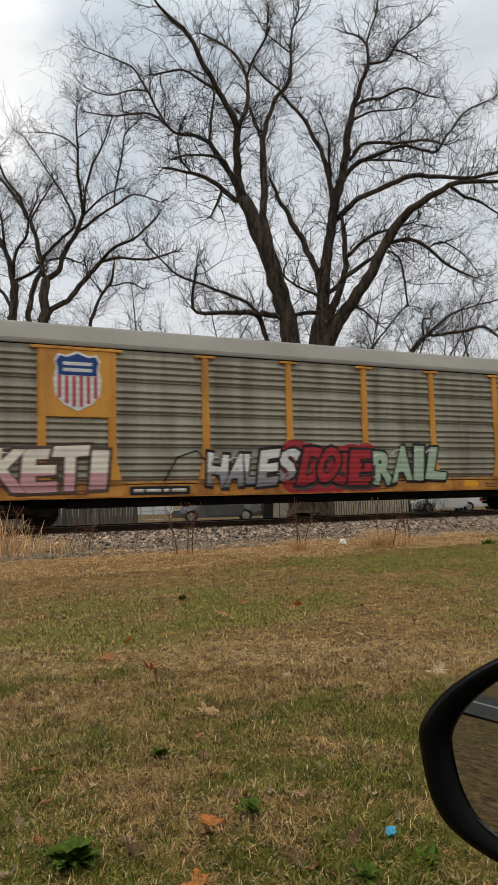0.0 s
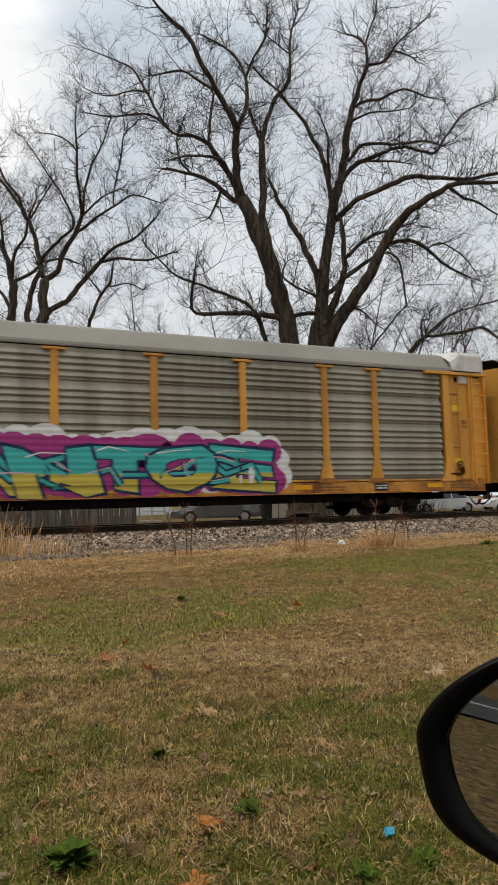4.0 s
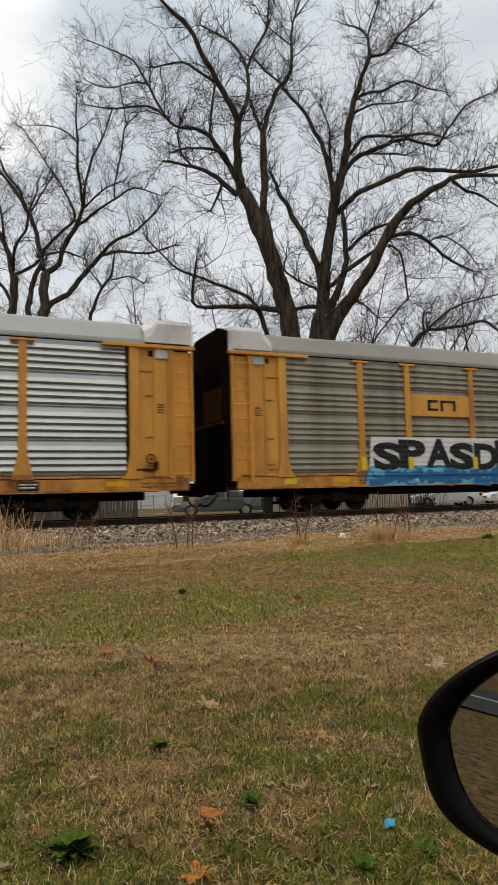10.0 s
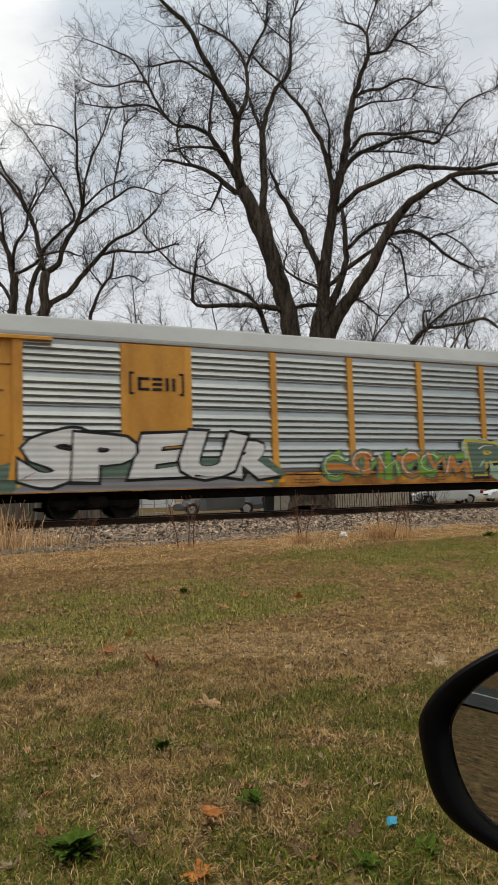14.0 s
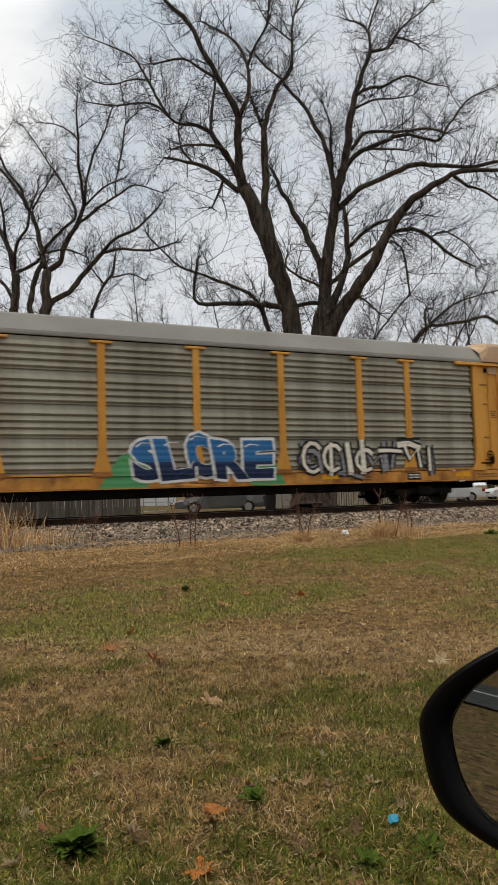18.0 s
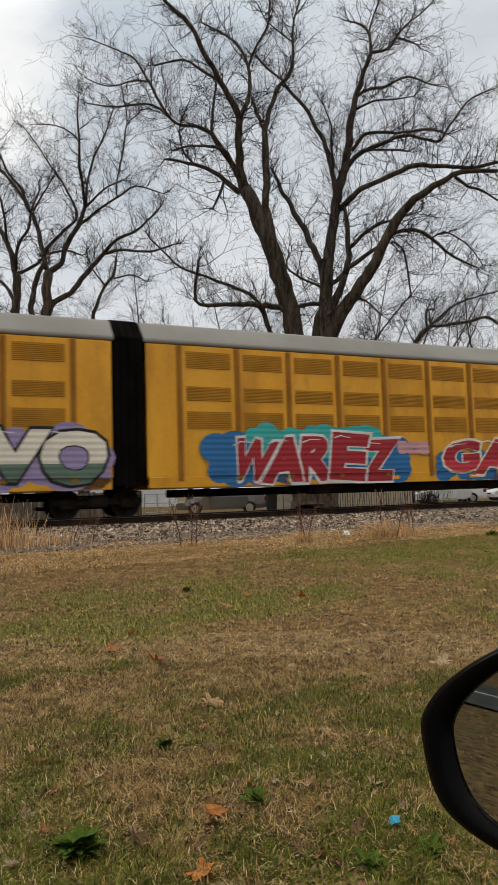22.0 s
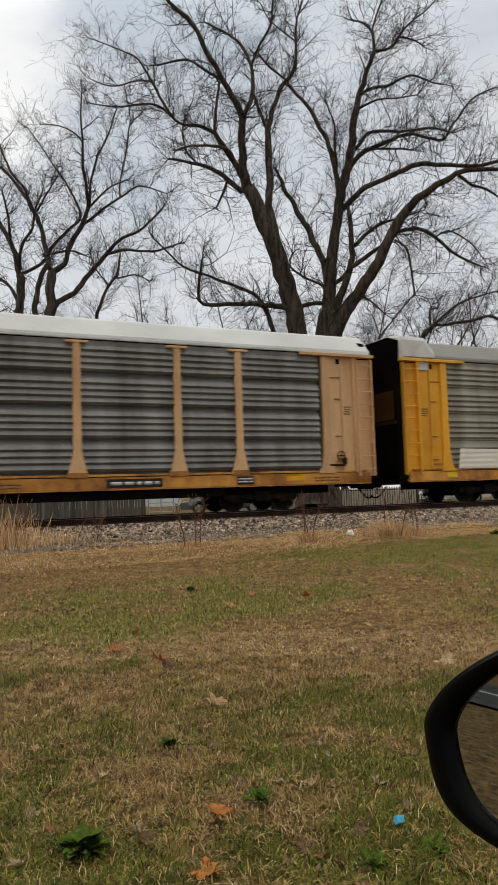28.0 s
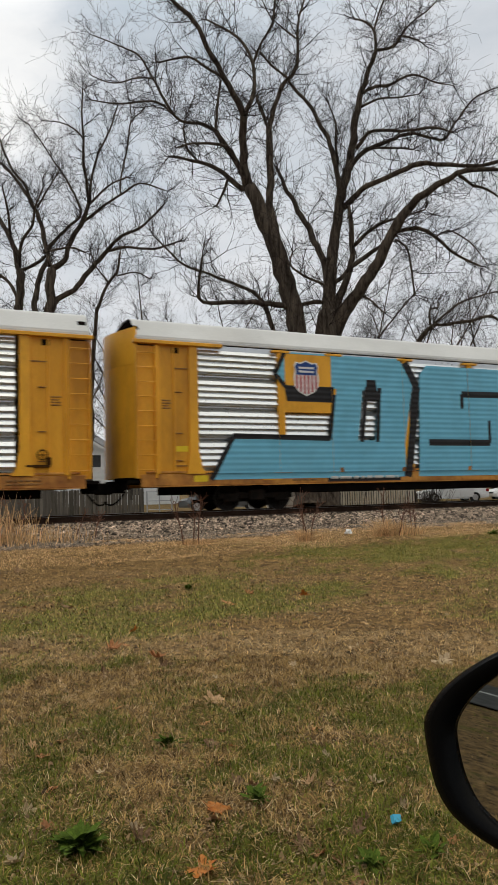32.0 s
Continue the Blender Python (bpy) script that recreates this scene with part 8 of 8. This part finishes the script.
# framed wagon with solid yellow bays
SLIM = dict(slim=True, solid=(1, 7))
w = wagon("yellow-framed silver car-carrier wagon with large black and white graffiti", slot(8), "silver", "yellow", "pale", (None, None), seed=9, plate=None, dark_left=False, **SLIM)
part("curved_end", sweep_x([(-1.5, 4.9)] + roof_profile() + [(1.5, 4.9)], -0.02, 0.9, True), M["yellow"], w, "rounded yellow roof end")
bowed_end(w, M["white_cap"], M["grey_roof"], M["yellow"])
part("emblem", merge(*[box(a, b, FACE - 0.006, FACE + 0.004, c, d) for a, b, c, d in ((4.75, 4.81, 3.5, 4.15), (4.75, 4.9, 3.5, 3.56), (4.75, 4.9, 4.09, 4.15), (6.32, 6.38, 3.5, 4.15), (6.23, 6.38, 3.5, 3.56), (6.23, 6.38, 4.09, 4.15), (5.0, 5.1, 3.62, 4.0), (5.0, 5.35, 3.62, 3.7), (5.0, 5.35, 3.92, 4.0), (5.42, 5.72, 3.62, 3.7), (5.42, 5.72, 3.77, 3.85), (5.42, 5.72, 3.92, 4.0), (5.82, 5.92, 3.62, 4.0), (6.02, 6.12, 3.62, 4.0))]), SPRAY["black"], w, "black bracketed emblem")
lay(w, "graffiti", [[(0.3, 0.8), (0.6, 1.3), (1.6, 1.6), (9.0, 1.7), (9.6, 1.2), (9.3, 0.8)]], SPRAY["sage"], 0, "green spray-paint ground")
lay(w, "graffiti", [[(1.6, 0.8), (2.0, 1.15), (8.6, 1.2), (9.2, 0.8)]], SPRAY["grey"], 1, "silver-grey spray fill")
word(w, "SPEUR", 1.8, 9.2, 0.95, 2.45, "white", "black", None, None, 0.2, 0.07, 0.06, shine=None, bend=0.6)
wild(w, 11.2, 16.6, 0.9, 1.9, 6, 63, "lime", "sage", None, "orange", 0.24)
word(w, "Pakine", 17.2, 25.2, 1.0, 2.2, "sage", "lemon", "mint", None, 0.0, 0.03, 0.06)

w = wagon("brown-grey car-carrier wagon with silver-grey tags", slot(9), "grey", plate=None, caps=("white_cap", "tan_cap"), seed=10)
word(w, "VEHO", 15.2, 19.3, 1.05, 2.1, "grey", "brown", None, "cream", 0.0, shine=None, bend=0.7)
word(w, "GATE", 20.9, 24.0, 1.0, 2.0, "cream", "brown", None, "grey", 0.0, shine=None, bend=0.7)

w = wagon("brown-grey car-carrier wagon with slate-blue and blue graffiti", slot(10), "grey", plate=(6.6, 8.2), caps=("tan_cap", "tan_cap"), seed=11)
small_logo(w, 6.8, 8.5, 3.45, 3.9, "black", 3, 9)
word(w, "BESKO", 2.2, 6.9, 1.0, 2.3, "pale_blue", "navy", None, None, 0.0, 0.07, shine=None, bend=0.6)
word(w, "SLORE", 13.0, 17.2, 0.95, 2.3, "blue", "white", None, "navy", 0.0, 0.07, 0.04)
lay(w, "graffiti", [[(12.0, 0.8), (12.6, 1.7), (13.4, 1.9), (13.4, 0.8)], [(16.6, 0.8), (16.9, 1.8), (17.4, 1.5), (17.8, 0.8)]], SPRAY["leaf_green"], 0, "green spray-paint ground")
wild(w, 18.2, 23.6, 0.95, 2.2, 7, 67, "grey", "black", None, "cream", 0.16, None)

w = wagon("grey car-carrier wagon with gold emblem letters and faded graffiti", slot(11), "grey", plate=(6.6, 8.9), seed=12)
e = part("emblem", box(7.15, 8.8, SKIN - 0.074, SKIN - 0.069, 3.22, 3.30), M["amber"], w, "gold emblem with a line below")
for a, b, c, d in ((7.2, 7.32, 3.4, 3.86), (7.2, 7.62, 3.4, 3.5), (7.2, 7.62, 3.76, 3.86), (7.74, 8.14, 3.4, 3.5), (7.74, 8.14, 3.58, 3.68), (7.74, 8.14, 3.76, 3.86), (7.74, 7.84, 3.58, 3.86), (8.04, 8.14, 3.4, 3.68)):
    part("emblem_bar", box(a, b, SKIN - 0.076, SKIN - 0.069, c, d), M["amber"], e)
for k in range(3):
    part("emblem_bar", box(8.26, 8.78, SKIN - 0.076, SKIN - 0.069, 3.4 + 0.17 * k, 3.5 + 0.17 * k), M["amber"], e)
flag(w, "caution_sign", 1.0, 1.32, 3.7, 4.1, M["caution"], -1.52)
wild(w, 9.3, 14.3, 0.95, 2.1, 8, 68, "cream", "brown", None, "pink", 0.16, "scarlet")
wild(w, 15.4, 19.8, 1.0, 1.9, 6, 69, "grey", "slate", None, "cream", 0.22, None)
scrawl(w, 23.5, 24.4, 1.3, 1.7, 2, 70, "black", 0.06)


# two-unit articulated wagon with louvred sides
def louvred(label, s0, long, ribs, plain, bellows_right, seed):
    car = tagged(new("articulated_wagon"), label, "railway wagon", "wagons of the train")
    car.matrix_world = TRACK @ pose(s0, MIDDLE, RAIL_TOP)
    TRAIN.append((car, s0))
    running_gear(car, long, (3.3, long - 0.4) if bellows_right else (long - 3.3,))
    part("side_sill", merge(box(0.1, long - 0.1, -1.515, -1.35, 0.80, 1.12, 0.012), box(0.1, long - 0.1, 1.35, 1.515, 0.80, 1.12, 0.012)), M["deep_yellow"], car)
    part("far_side", box(0.05, long - 0.05, 1.42, 1.48, 1.1, 4.98), M["deep_yellow"], car)
    part("deck", box(0.2, long - 0.2, -1.38, 1.38, 0.98, 1.06), M["under"], car)
    roof_part = part("roof", sweep_x([(-1.44, 5.0)] + roof_profile() + [(1.44, 5.0)], 0.0, long, False, 10), M["grey_roof"], car, "arched grey sheet roof")
    smooth(roof_part)
    edges = [0.05, *ribs, long - 0.05]
    for i, (a, b) in enumerate(zip(edges, edges[1:])):
        bay = part("side_bay", box(a + 0.02, b - 0.02, -1.50, -1.44, 1.12, 4.98, 0.006), M["deep_yellow"], car)
        if i not in plain:
            for z0, z1 in ((4.32, 4.80), (3.36, 3.76), (2.52, 3.02)):
                rows = 9
                shapes = [box(a + 0.22, b - 0.22, -1.512, -1.495, z0 - 0.01, z1 + 0.01)]
                for k in range(rows):
                    z = z0 + (z1 - z0) * k / rows
                    shapes.append(moved(box(a + 0.22, b - 0.22, -0.002, 0.012, 0, (z1 - z0) / rows * 0.72), Matrix.Translation((0, -1.522, z)) @ Matrix.Rotation(radians(-18), 4, "X")))
                part("louvre", merge(*shapes), M["louvre"], bay, "yellow-brown louvred vent")
    for x in ribs:
        part("rib", kept("rib", lambda: merge(box(-0.075, 0.075, -1.55, -1.45, 1.0, 4.96, 0.01))), M["rib"], car, "", pose(x, 0, 0))
    x0, x1 = (long + 0.0, long + 0.86) if bellows_right else (0, 0)
    if bellows_right:
        part("bellows", merge(*[sweep_x([(-1.45, 0.9)] + [(y * 0.98, z + 0.02) for y, z in roof_profile()] + [(1.45, 0.9)], x0 + k * 0.215, x0 + k * 0.215 + 0.19, True) for k in range(4)]), M["bellows"], car, "black rubber bellows between the two units")
    if bellows_right:
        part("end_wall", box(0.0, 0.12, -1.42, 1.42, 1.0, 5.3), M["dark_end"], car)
        ladder(car, 0.02, 0.52, M["deep_yellow"])
        part("roof_end", sweep_x([(y * 1.012, z + 0.012) for y, z in roof_profile()], -0.02, 1.2), M["white_cap"], car, "white roof end")
        part("lip", box(-0.06, 2.2, FACE - 0.07, -1.40, 4.90, 4.985, 0.01), M["deep_yellow"], car)
    else:
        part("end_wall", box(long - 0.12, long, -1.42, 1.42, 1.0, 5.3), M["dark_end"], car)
        ladder(car, long - 0.52, long - 0.02, M["deep_yellow"])
        part("roof_end", sweep_x([(y * 1.012, z + 0.012) for y, z in roof_profile()], long - 1.4, long + 0.02), M["white_cap"], car, "white roof end")
        part("lip", box(long - 2.3, long + 0.06, FACE - 0.07, -1.40, 4.90, 4.985, 0.01), M["deep_yellow"], car)
        part("hand_brake", merge(moved(ring_wheel(0.17), Matrix.Translation((long - 1.25, -1.60, 1.7))), box(long - 1.33, long - 1.17, -1.57, -1.45, 1.35, 1.85, 0.01)), M["rust_end"], car, "rusty hand brake wheel")
        flag(car, "caution_sign", long - 0.6, long - 0.5, 1.2, 2.0, M["caution"], FACE - 0.06)
    for k in range(4):
        flag(car, "reflective_tape", 4.5 + k * 3.6, 5.1 + k * 3.6, 0.9, 1.03, M["amber"], -1.518)
    if bellows_right:
        for x0, x1 in ((2.55, 3.6), (3.9, 5.1)):
            bars(car, "stencil", x0, x1, 2.18, 2.52, 1, M["amber"], -1.504, seed, gap=0.2)
    return car


FLAT = -1.556
w = louvred("bright yellow louvred car-carrier unit with cream graffiti letters", slot(12), 20.9, (2.22, 3.75, 5.28, 7.1, 8.86, 10.66, 12.5, 14.3, 16.1, 17.95, 19.77), (0, 1, 2, 11), True, 3)
lay(w, "graffiti", blob(5.15, 20.6, 0.85, 2.52, 21, 0.12, 60), SPRAY["lilac"], 0, "lilac spray-paint cloud", FLAT)
word(w, "ABEOR", 5.5, 12.7, 0.82, 2.5, "cream", "black", None, "sage", 0.1, 0.07, 0.05, flat=FLAT)
word(w, "SERVO", 12.95, 20.3, 0.82, 2.5, "cream", "black", None, "sage", 0.1, 0.07, 0.05, flat=FLAT)
lay(w, "graffiti", blob(3.9, 4.65, 1.3, 1.75, 71, 0.3) + blob(5.45, 6.3, 2.15, 2.55, 74, 0.3), SPRAY["cream"], 1, "cream spray smudges", FLAT)
lay(w, "graffiti", [q for line in ([(4.75, 1.75), (5.1, 1.6), (5.35, 1.3)], [(5.05, 1.85), (5.15, 1.5), (5.0, 1.2)]) for q in ribbon(line, 0.16, 0.08)], SPRAY["lilac"], 1, "lilac spray strokes", FLAT)
w = louvred("bright yellow louvred car-carrier unit with red graffiti letters", slot(12) + 21.76, 20.82, (1.06, 2.9, 4.65, 6.45, 8.24, 10.06, 11.9, 13.8, 15.6, 17.14, 18.68), (0, 9, 10, 11), False, 5)
lay(w, "graffiti", blob(1.9, 9.0, 0.9, 2.35, 23, 0.22, 60), SPRAY["blue"], 0, "blue and teal spray cloud", FLAT)
lay(w, "graffiti", blob(3.2, 8.0, 1.6, 2.6, 24, 0.25, 50), SPRAY["teal"], 1, "teal spray cloud", FLAT)
word(w, "WAREZ", 2.6, 8.4, 0.85, 2.4, "red", "white", None, None, 0.1, 0.07, 0.05, flat=FLAT)
lay(w, "graffiti", blob(10.4, 17.6, 0.85, 1.8, 25, 0.25, 60), SPRAY["blue"], 0, "blue spray cloud", FLAT)
word(w, "GASA", 10.7, 16.2, 0.95, 2.3, "red", "cream", None, "scarlet", 0.15, 0.07, 0.06, flat=FLAT)
lay(w, "graffiti", blob(8.7, 9.9, 1.75, 2.15, 26, 0.2), SPRAY["pink"], 1, "pink spray tag", FLAT)
lay(w, "graffiti", blob(15.7, 16.7, 2.0, 2.35, 27, 0.3) + blob(17.3, 18.4, 1.7, 2.0, 28, 0.3), SPRAY["cream"], 1, "cream spray smudge", FLAT)

w = wagon("yellow-framed bright silver car-carrier wagon with a round black emblem", slot(14), "silver", "deep_yellow", "white", (None, None), seed=14, plate=(7.3, 9.6), dark_left=False, **SLIM)
part("curved_end", sweep_x([(-1.5, 4.9)] + roof_profile() + [(1.5, 4.9)], -0.02, 0.9, True), M["deep_yellow"], w, "rounded yellow roof end")
part("curved_end", sweep_x([(-1.5, 4.9)] + roof_profile() + [(1.5, 4.9)], LONG - 0.9, LONG + 0.02, True), M["deep_yellow"], w, "rounded yellow roof end")
bowed_end(w, M["grey_roof"], M["grey_roof"], M["deep_yellow"])


def ring(x, z, r, w0, y):
    out = []
    for k in range(36):
        a, b = 6.28318 * k / 36, 6.28318 * (k + 1) / 36
        out.append([(x + r * math.cos(a), z + r * math.sin(a)), (x + r * math.cos(b), z + r * math.sin(b)), (x + (r - w0) * math.cos(b), z + (r - w0) * math.sin(b)), (x + (r - w0) * math.cos(a), z + (r - w0) * math.sin(a))])
    return out


e = lay(w, "emblem", ring(5.56, 4.02, 0.74, 0.10, 0), SPRAY["black"], 1, "round black emblem", FACE + 0.006)
lay(w, "emblem_bar", blob(5.3, 5.82, 4.2, 4.62, 3, 0.4, 14) + [[(5.2, 4.05), (5.9, 4.05), (5.8, 4.16), (5.3, 4.16)], [(5.45, 3.55), (5.68, 3.55), (5.72, 3.9), (5.40, 3.9)], [(4.95, 3.12), (6.15, 3.12), (6.1, 3.3), (5.0, 3.3)], [(5.3, 2.9), (5.8, 2.9), (5.8, 3.03), (5.3, 3.03)]], SPRAY["black"], 1, "", FACE + 0.006, e)
wild(w, 22.9, 25.2, 1.25, 2.1, 3, 72, "lime", "black", None, "lime", 0.2, None)

w = wagon("clean silver car-carrier wagon with a red emblem", slot(15), "bright", plate=(7.0, 9.5), caps=("white_cap", "white_cap"), dark_left=False, seed=15, yellow="deep_yellow")
e = part("emblem", merge(*[box(a, b, SKIN - 0.076, SKIN - 0.069, c, d) for a, b, c, d in ((7.1, 7.22, 3.25, 3.82), (7.1, 7.8, 3.25, 3.37), (7.1, 7.8, 3.7, 3.82), (7.95, 8.07, 3.25, 3.82), (8.6, 8.72, 3.25, 3.82))]+ [box(7.95, 8.72, SKIN - 0.080, SKIN - 0.069, 3.70, 3.82)]), SPRAY["scarlet"], w, "red interlocked emblem")
bars(w, "emblem_bar", 6.9, 9.0, 2.9, 3.08, 1, SPRAY["black"], SKIN - 0.069, 12, e)

w = wagon("dull dark grey car-carrier wagon with bleached salmon posts", slot(16), "dark", "pale_yellow", "white", (None, None), True, seed=16, plate=(18.5, 20.1))
lay(w, "graffiti", blob(9.9, 11.2, 1.15, 1.95, 31, 0.35), SPRAY["cream"], 1, "pale spray smudge")
lay(w, "graffiti", ring(12.1, 1.75, 0.75, 0.03, 0), SPRAY["black"], 1, "thin black sprayed ring")
for k in range(4):
    small_logo(w, 9.8 + 3 * (k % 2), 11.2 + 3 * (k % 2), 3.6 - 0.35 * k, 3.75 - 0.35 * k, "grey", 1, 40 + k)

w = wagon("grey car-carrier wagon with shield emblem, black lettering and red graffiti", slot(17), "grey", "deep_yellow", plate=(6.9, 9.1), seed=17)
shield(w, 5.57, 4.1, 1.2, 1.35, emblem_board(w, M["deep_yellow"], 3.2))
lay(w, "lettering", letters("BUILDING", 7.2, 9.15, 4.18, 4.48, 0.06), SPRAY["black"], 1, "black painted lettering")
lay(w, "lettering", letters("AMERICA", 9.6, 11.45, 4.18, 4.48, 0.06), SPRAY["black"], 1, "black painted lettering")
lay(w, "graffiti", blob(9.2, 17.2, 0.8, 1.75, 33, 0.05), SPRAY["lilac"], 0, "lilac spray cloud")
lay(w, "graffiti", blob(10.2, 16.4, 0.8, 2.15, 34, 0.05), SPRAY["blue"], 1, "blue spray cloud")
wild(w, 11.3, 15.4, 0.92, 2.2, 7, 73, "scarlet", "red", None, "scarlet", 0.24, "pink")
lay(w, "graffiti", ribbon([(10.5, 1.65), (11.5, 1.6)], 0.2, 0.2) + [[(10.35, 1.65), (10.75, 1.85), (10.75, 1.45)]] + ribbon([(15.0, 1.2), (16.0, 1.25)], 0.2, 0.2) + [[(16.25, 1.25), (15.85, 1.45), (15.85, 1.05)]], SPRAY["scarlet"], 5, "red sprayed arrows")
lay(w, "graffiti", [[(2.2, 1.2), (4.9, 1.2), (4.9, 1.85), (2.3, 1.9)]], SPRAY["cream"], 1, "buffed-out beige patch")
scrawl(w, 18.8, 20.6, 1.3, 2.1, 4, 74, "black", 0.09)
scrawl(w, 7.0, 9.2, 1.3, 1.95, 4, 75, "brown", 0.05)
wild(w, 23.0, 25.5, 1.15, 2.0, 4, 76, "pink", "black", "grey", "teal", 0.22)

w = wagon("bright silver car-carrier wagon with yellow posts and shield emblem", slot(18), "bright", "deep_yellow", "white", ("white_cap", None), True, seed=18, plate=(6.4, 9.0))
board = emblem_board(w, M["deep_yellow"], 3.05)
shield(w, 5.57, 4.15, 0.75, 0.95, board)
bars(w, "lettering", 4.75, 6.4, 3.3, 3.42, 1, M["dark_stencil"], FACE - 0.012, 19, board)

w = wagon("silver car-carrier wagon covered in huge light-blue block letters", slot(19), "bright", "deep_yellow", "white", (None, None), True, dark_left=False, seed=19, plate=(6.2, 9.0))
board = part("emblem_board", box(POSTS[0] - 0.12, POSTS[1] + 0.12, FACE - 0.004, -1.44, 3.0, 4.86, 0.01), M["deep_yellow"], w, "yellow board with an emblem")
shield(w, 5.5, 4.1, 0.8, 1.0, board)
lay(w, "graffiti", [[(2.35, 0.95), (2.95, 2.15), (9.2, 2.15), (9.2, 0.95)], [(4.75, 3.8), (4.4, 4.2), (4.7, 4.9), (9.0, 4.9), (9.6, 4.5), (9.55, 3.8)], [(6.35, 2.1), (6.6, 3.9), (7.6, 3.9), (7.35, 2.1)], [(8.0, 2.1), (8.2, 3.9), (9.55, 3.9), (9.2, 2.1)],
                      [(9.75, 0.95), (9.9, 4.4), (10.2, 4.75), (27, 4.75), (27, 0.95)]], SPRAY["sky"], 1, "huge light-blue block letters rolled over the side")
lay(w, "graffiti_outline", [q for a, b, t in (((2.25, 0.95), (2.95, 2.2), 0.14), ((2.95, 2.25), (6.3, 2.2), 0.16), ((6.3, 2.2), (6.5, 3.6), 0.12), ((4.4, 4.2), (4.75, 4.9), 0.14), ((4.4, 4.2), (4.75, 3.8), 0.14), ((7.5, 2.1), (7.75, 3.9), 0.14), ((8.1, 2.1), (8.25, 3.9), 0.14), ((9.3, 0.95), (9.75, 4.0), 0.3), ((9.75, 4.0), (9.3, 4.8), 0.28),
                                                  ((10.2, 2.1), (12.9, 2.1), 0.22), ((12.9, 2.1), (12.9, 2.9), 0.12), ((11.7, 3.3), (11.7, 3.8), 0.14), ((11.7, 3.8), (15, 3.85), 0.22), ((13.9, 1.0), (14.2, 3.6), 0.26), ((16.5, 1.0), (16.9, 3.8), 0.26), ((17, 3.8), (24, 3.8), 0.22))
                                 for q in ribbon([a, b], t, t)] + [[(4.8, 3.35), (6.4, 3.35), (6.5, 3.85), (4.7, 3.85)], [(7.7, 3.5), (8.2, 3.5), (8.1, 4.15), (7.75, 4.15)]], SPRAY["black"], 2, "black letter outlines")


def motions():
    """Keys the wagons along the track; their wheels turn while they pass."""
    def place(s0, t):
        u = t - 8.0
        return s0 - SPEED * u - 0.5 * GAIN * u * u
    for thing, s0 in TRAIN:
        walk(thing, [(t, TRACK @ pose(place(s0, t), MIDDLE, RAIL_TOP)) for t in (0, 4, 8, 12, 16, 20, 24, 28, 32)])
    starts = dict(TRAIN)
    for thing, x, axle in WHEELS:
        rows, on = [], []
        base = axle.matrix_basis.translation.copy()
        s0 = starts[thing] + x
        for f in range(0, 961):
            if -6 < place(s0, f / 30) < 44:
                on.append(f)
        if not on:
            continue
        first = place(s0, on[0] / 30)
        for f in on:
            turn = (place(s0, f / 30) - first) / 0.42
            rows.append((f / 30, Matrix.Translation(base) @ Matrix.Rotation(turn, 4, "Y")))
        if on[0] > 0:
            rows.insert(0, (0, rows[0][1]))
        if on[-1] < 960:
            rows.append((32.0, rows[-1][1]))
        walk(axle, rows)

motions()
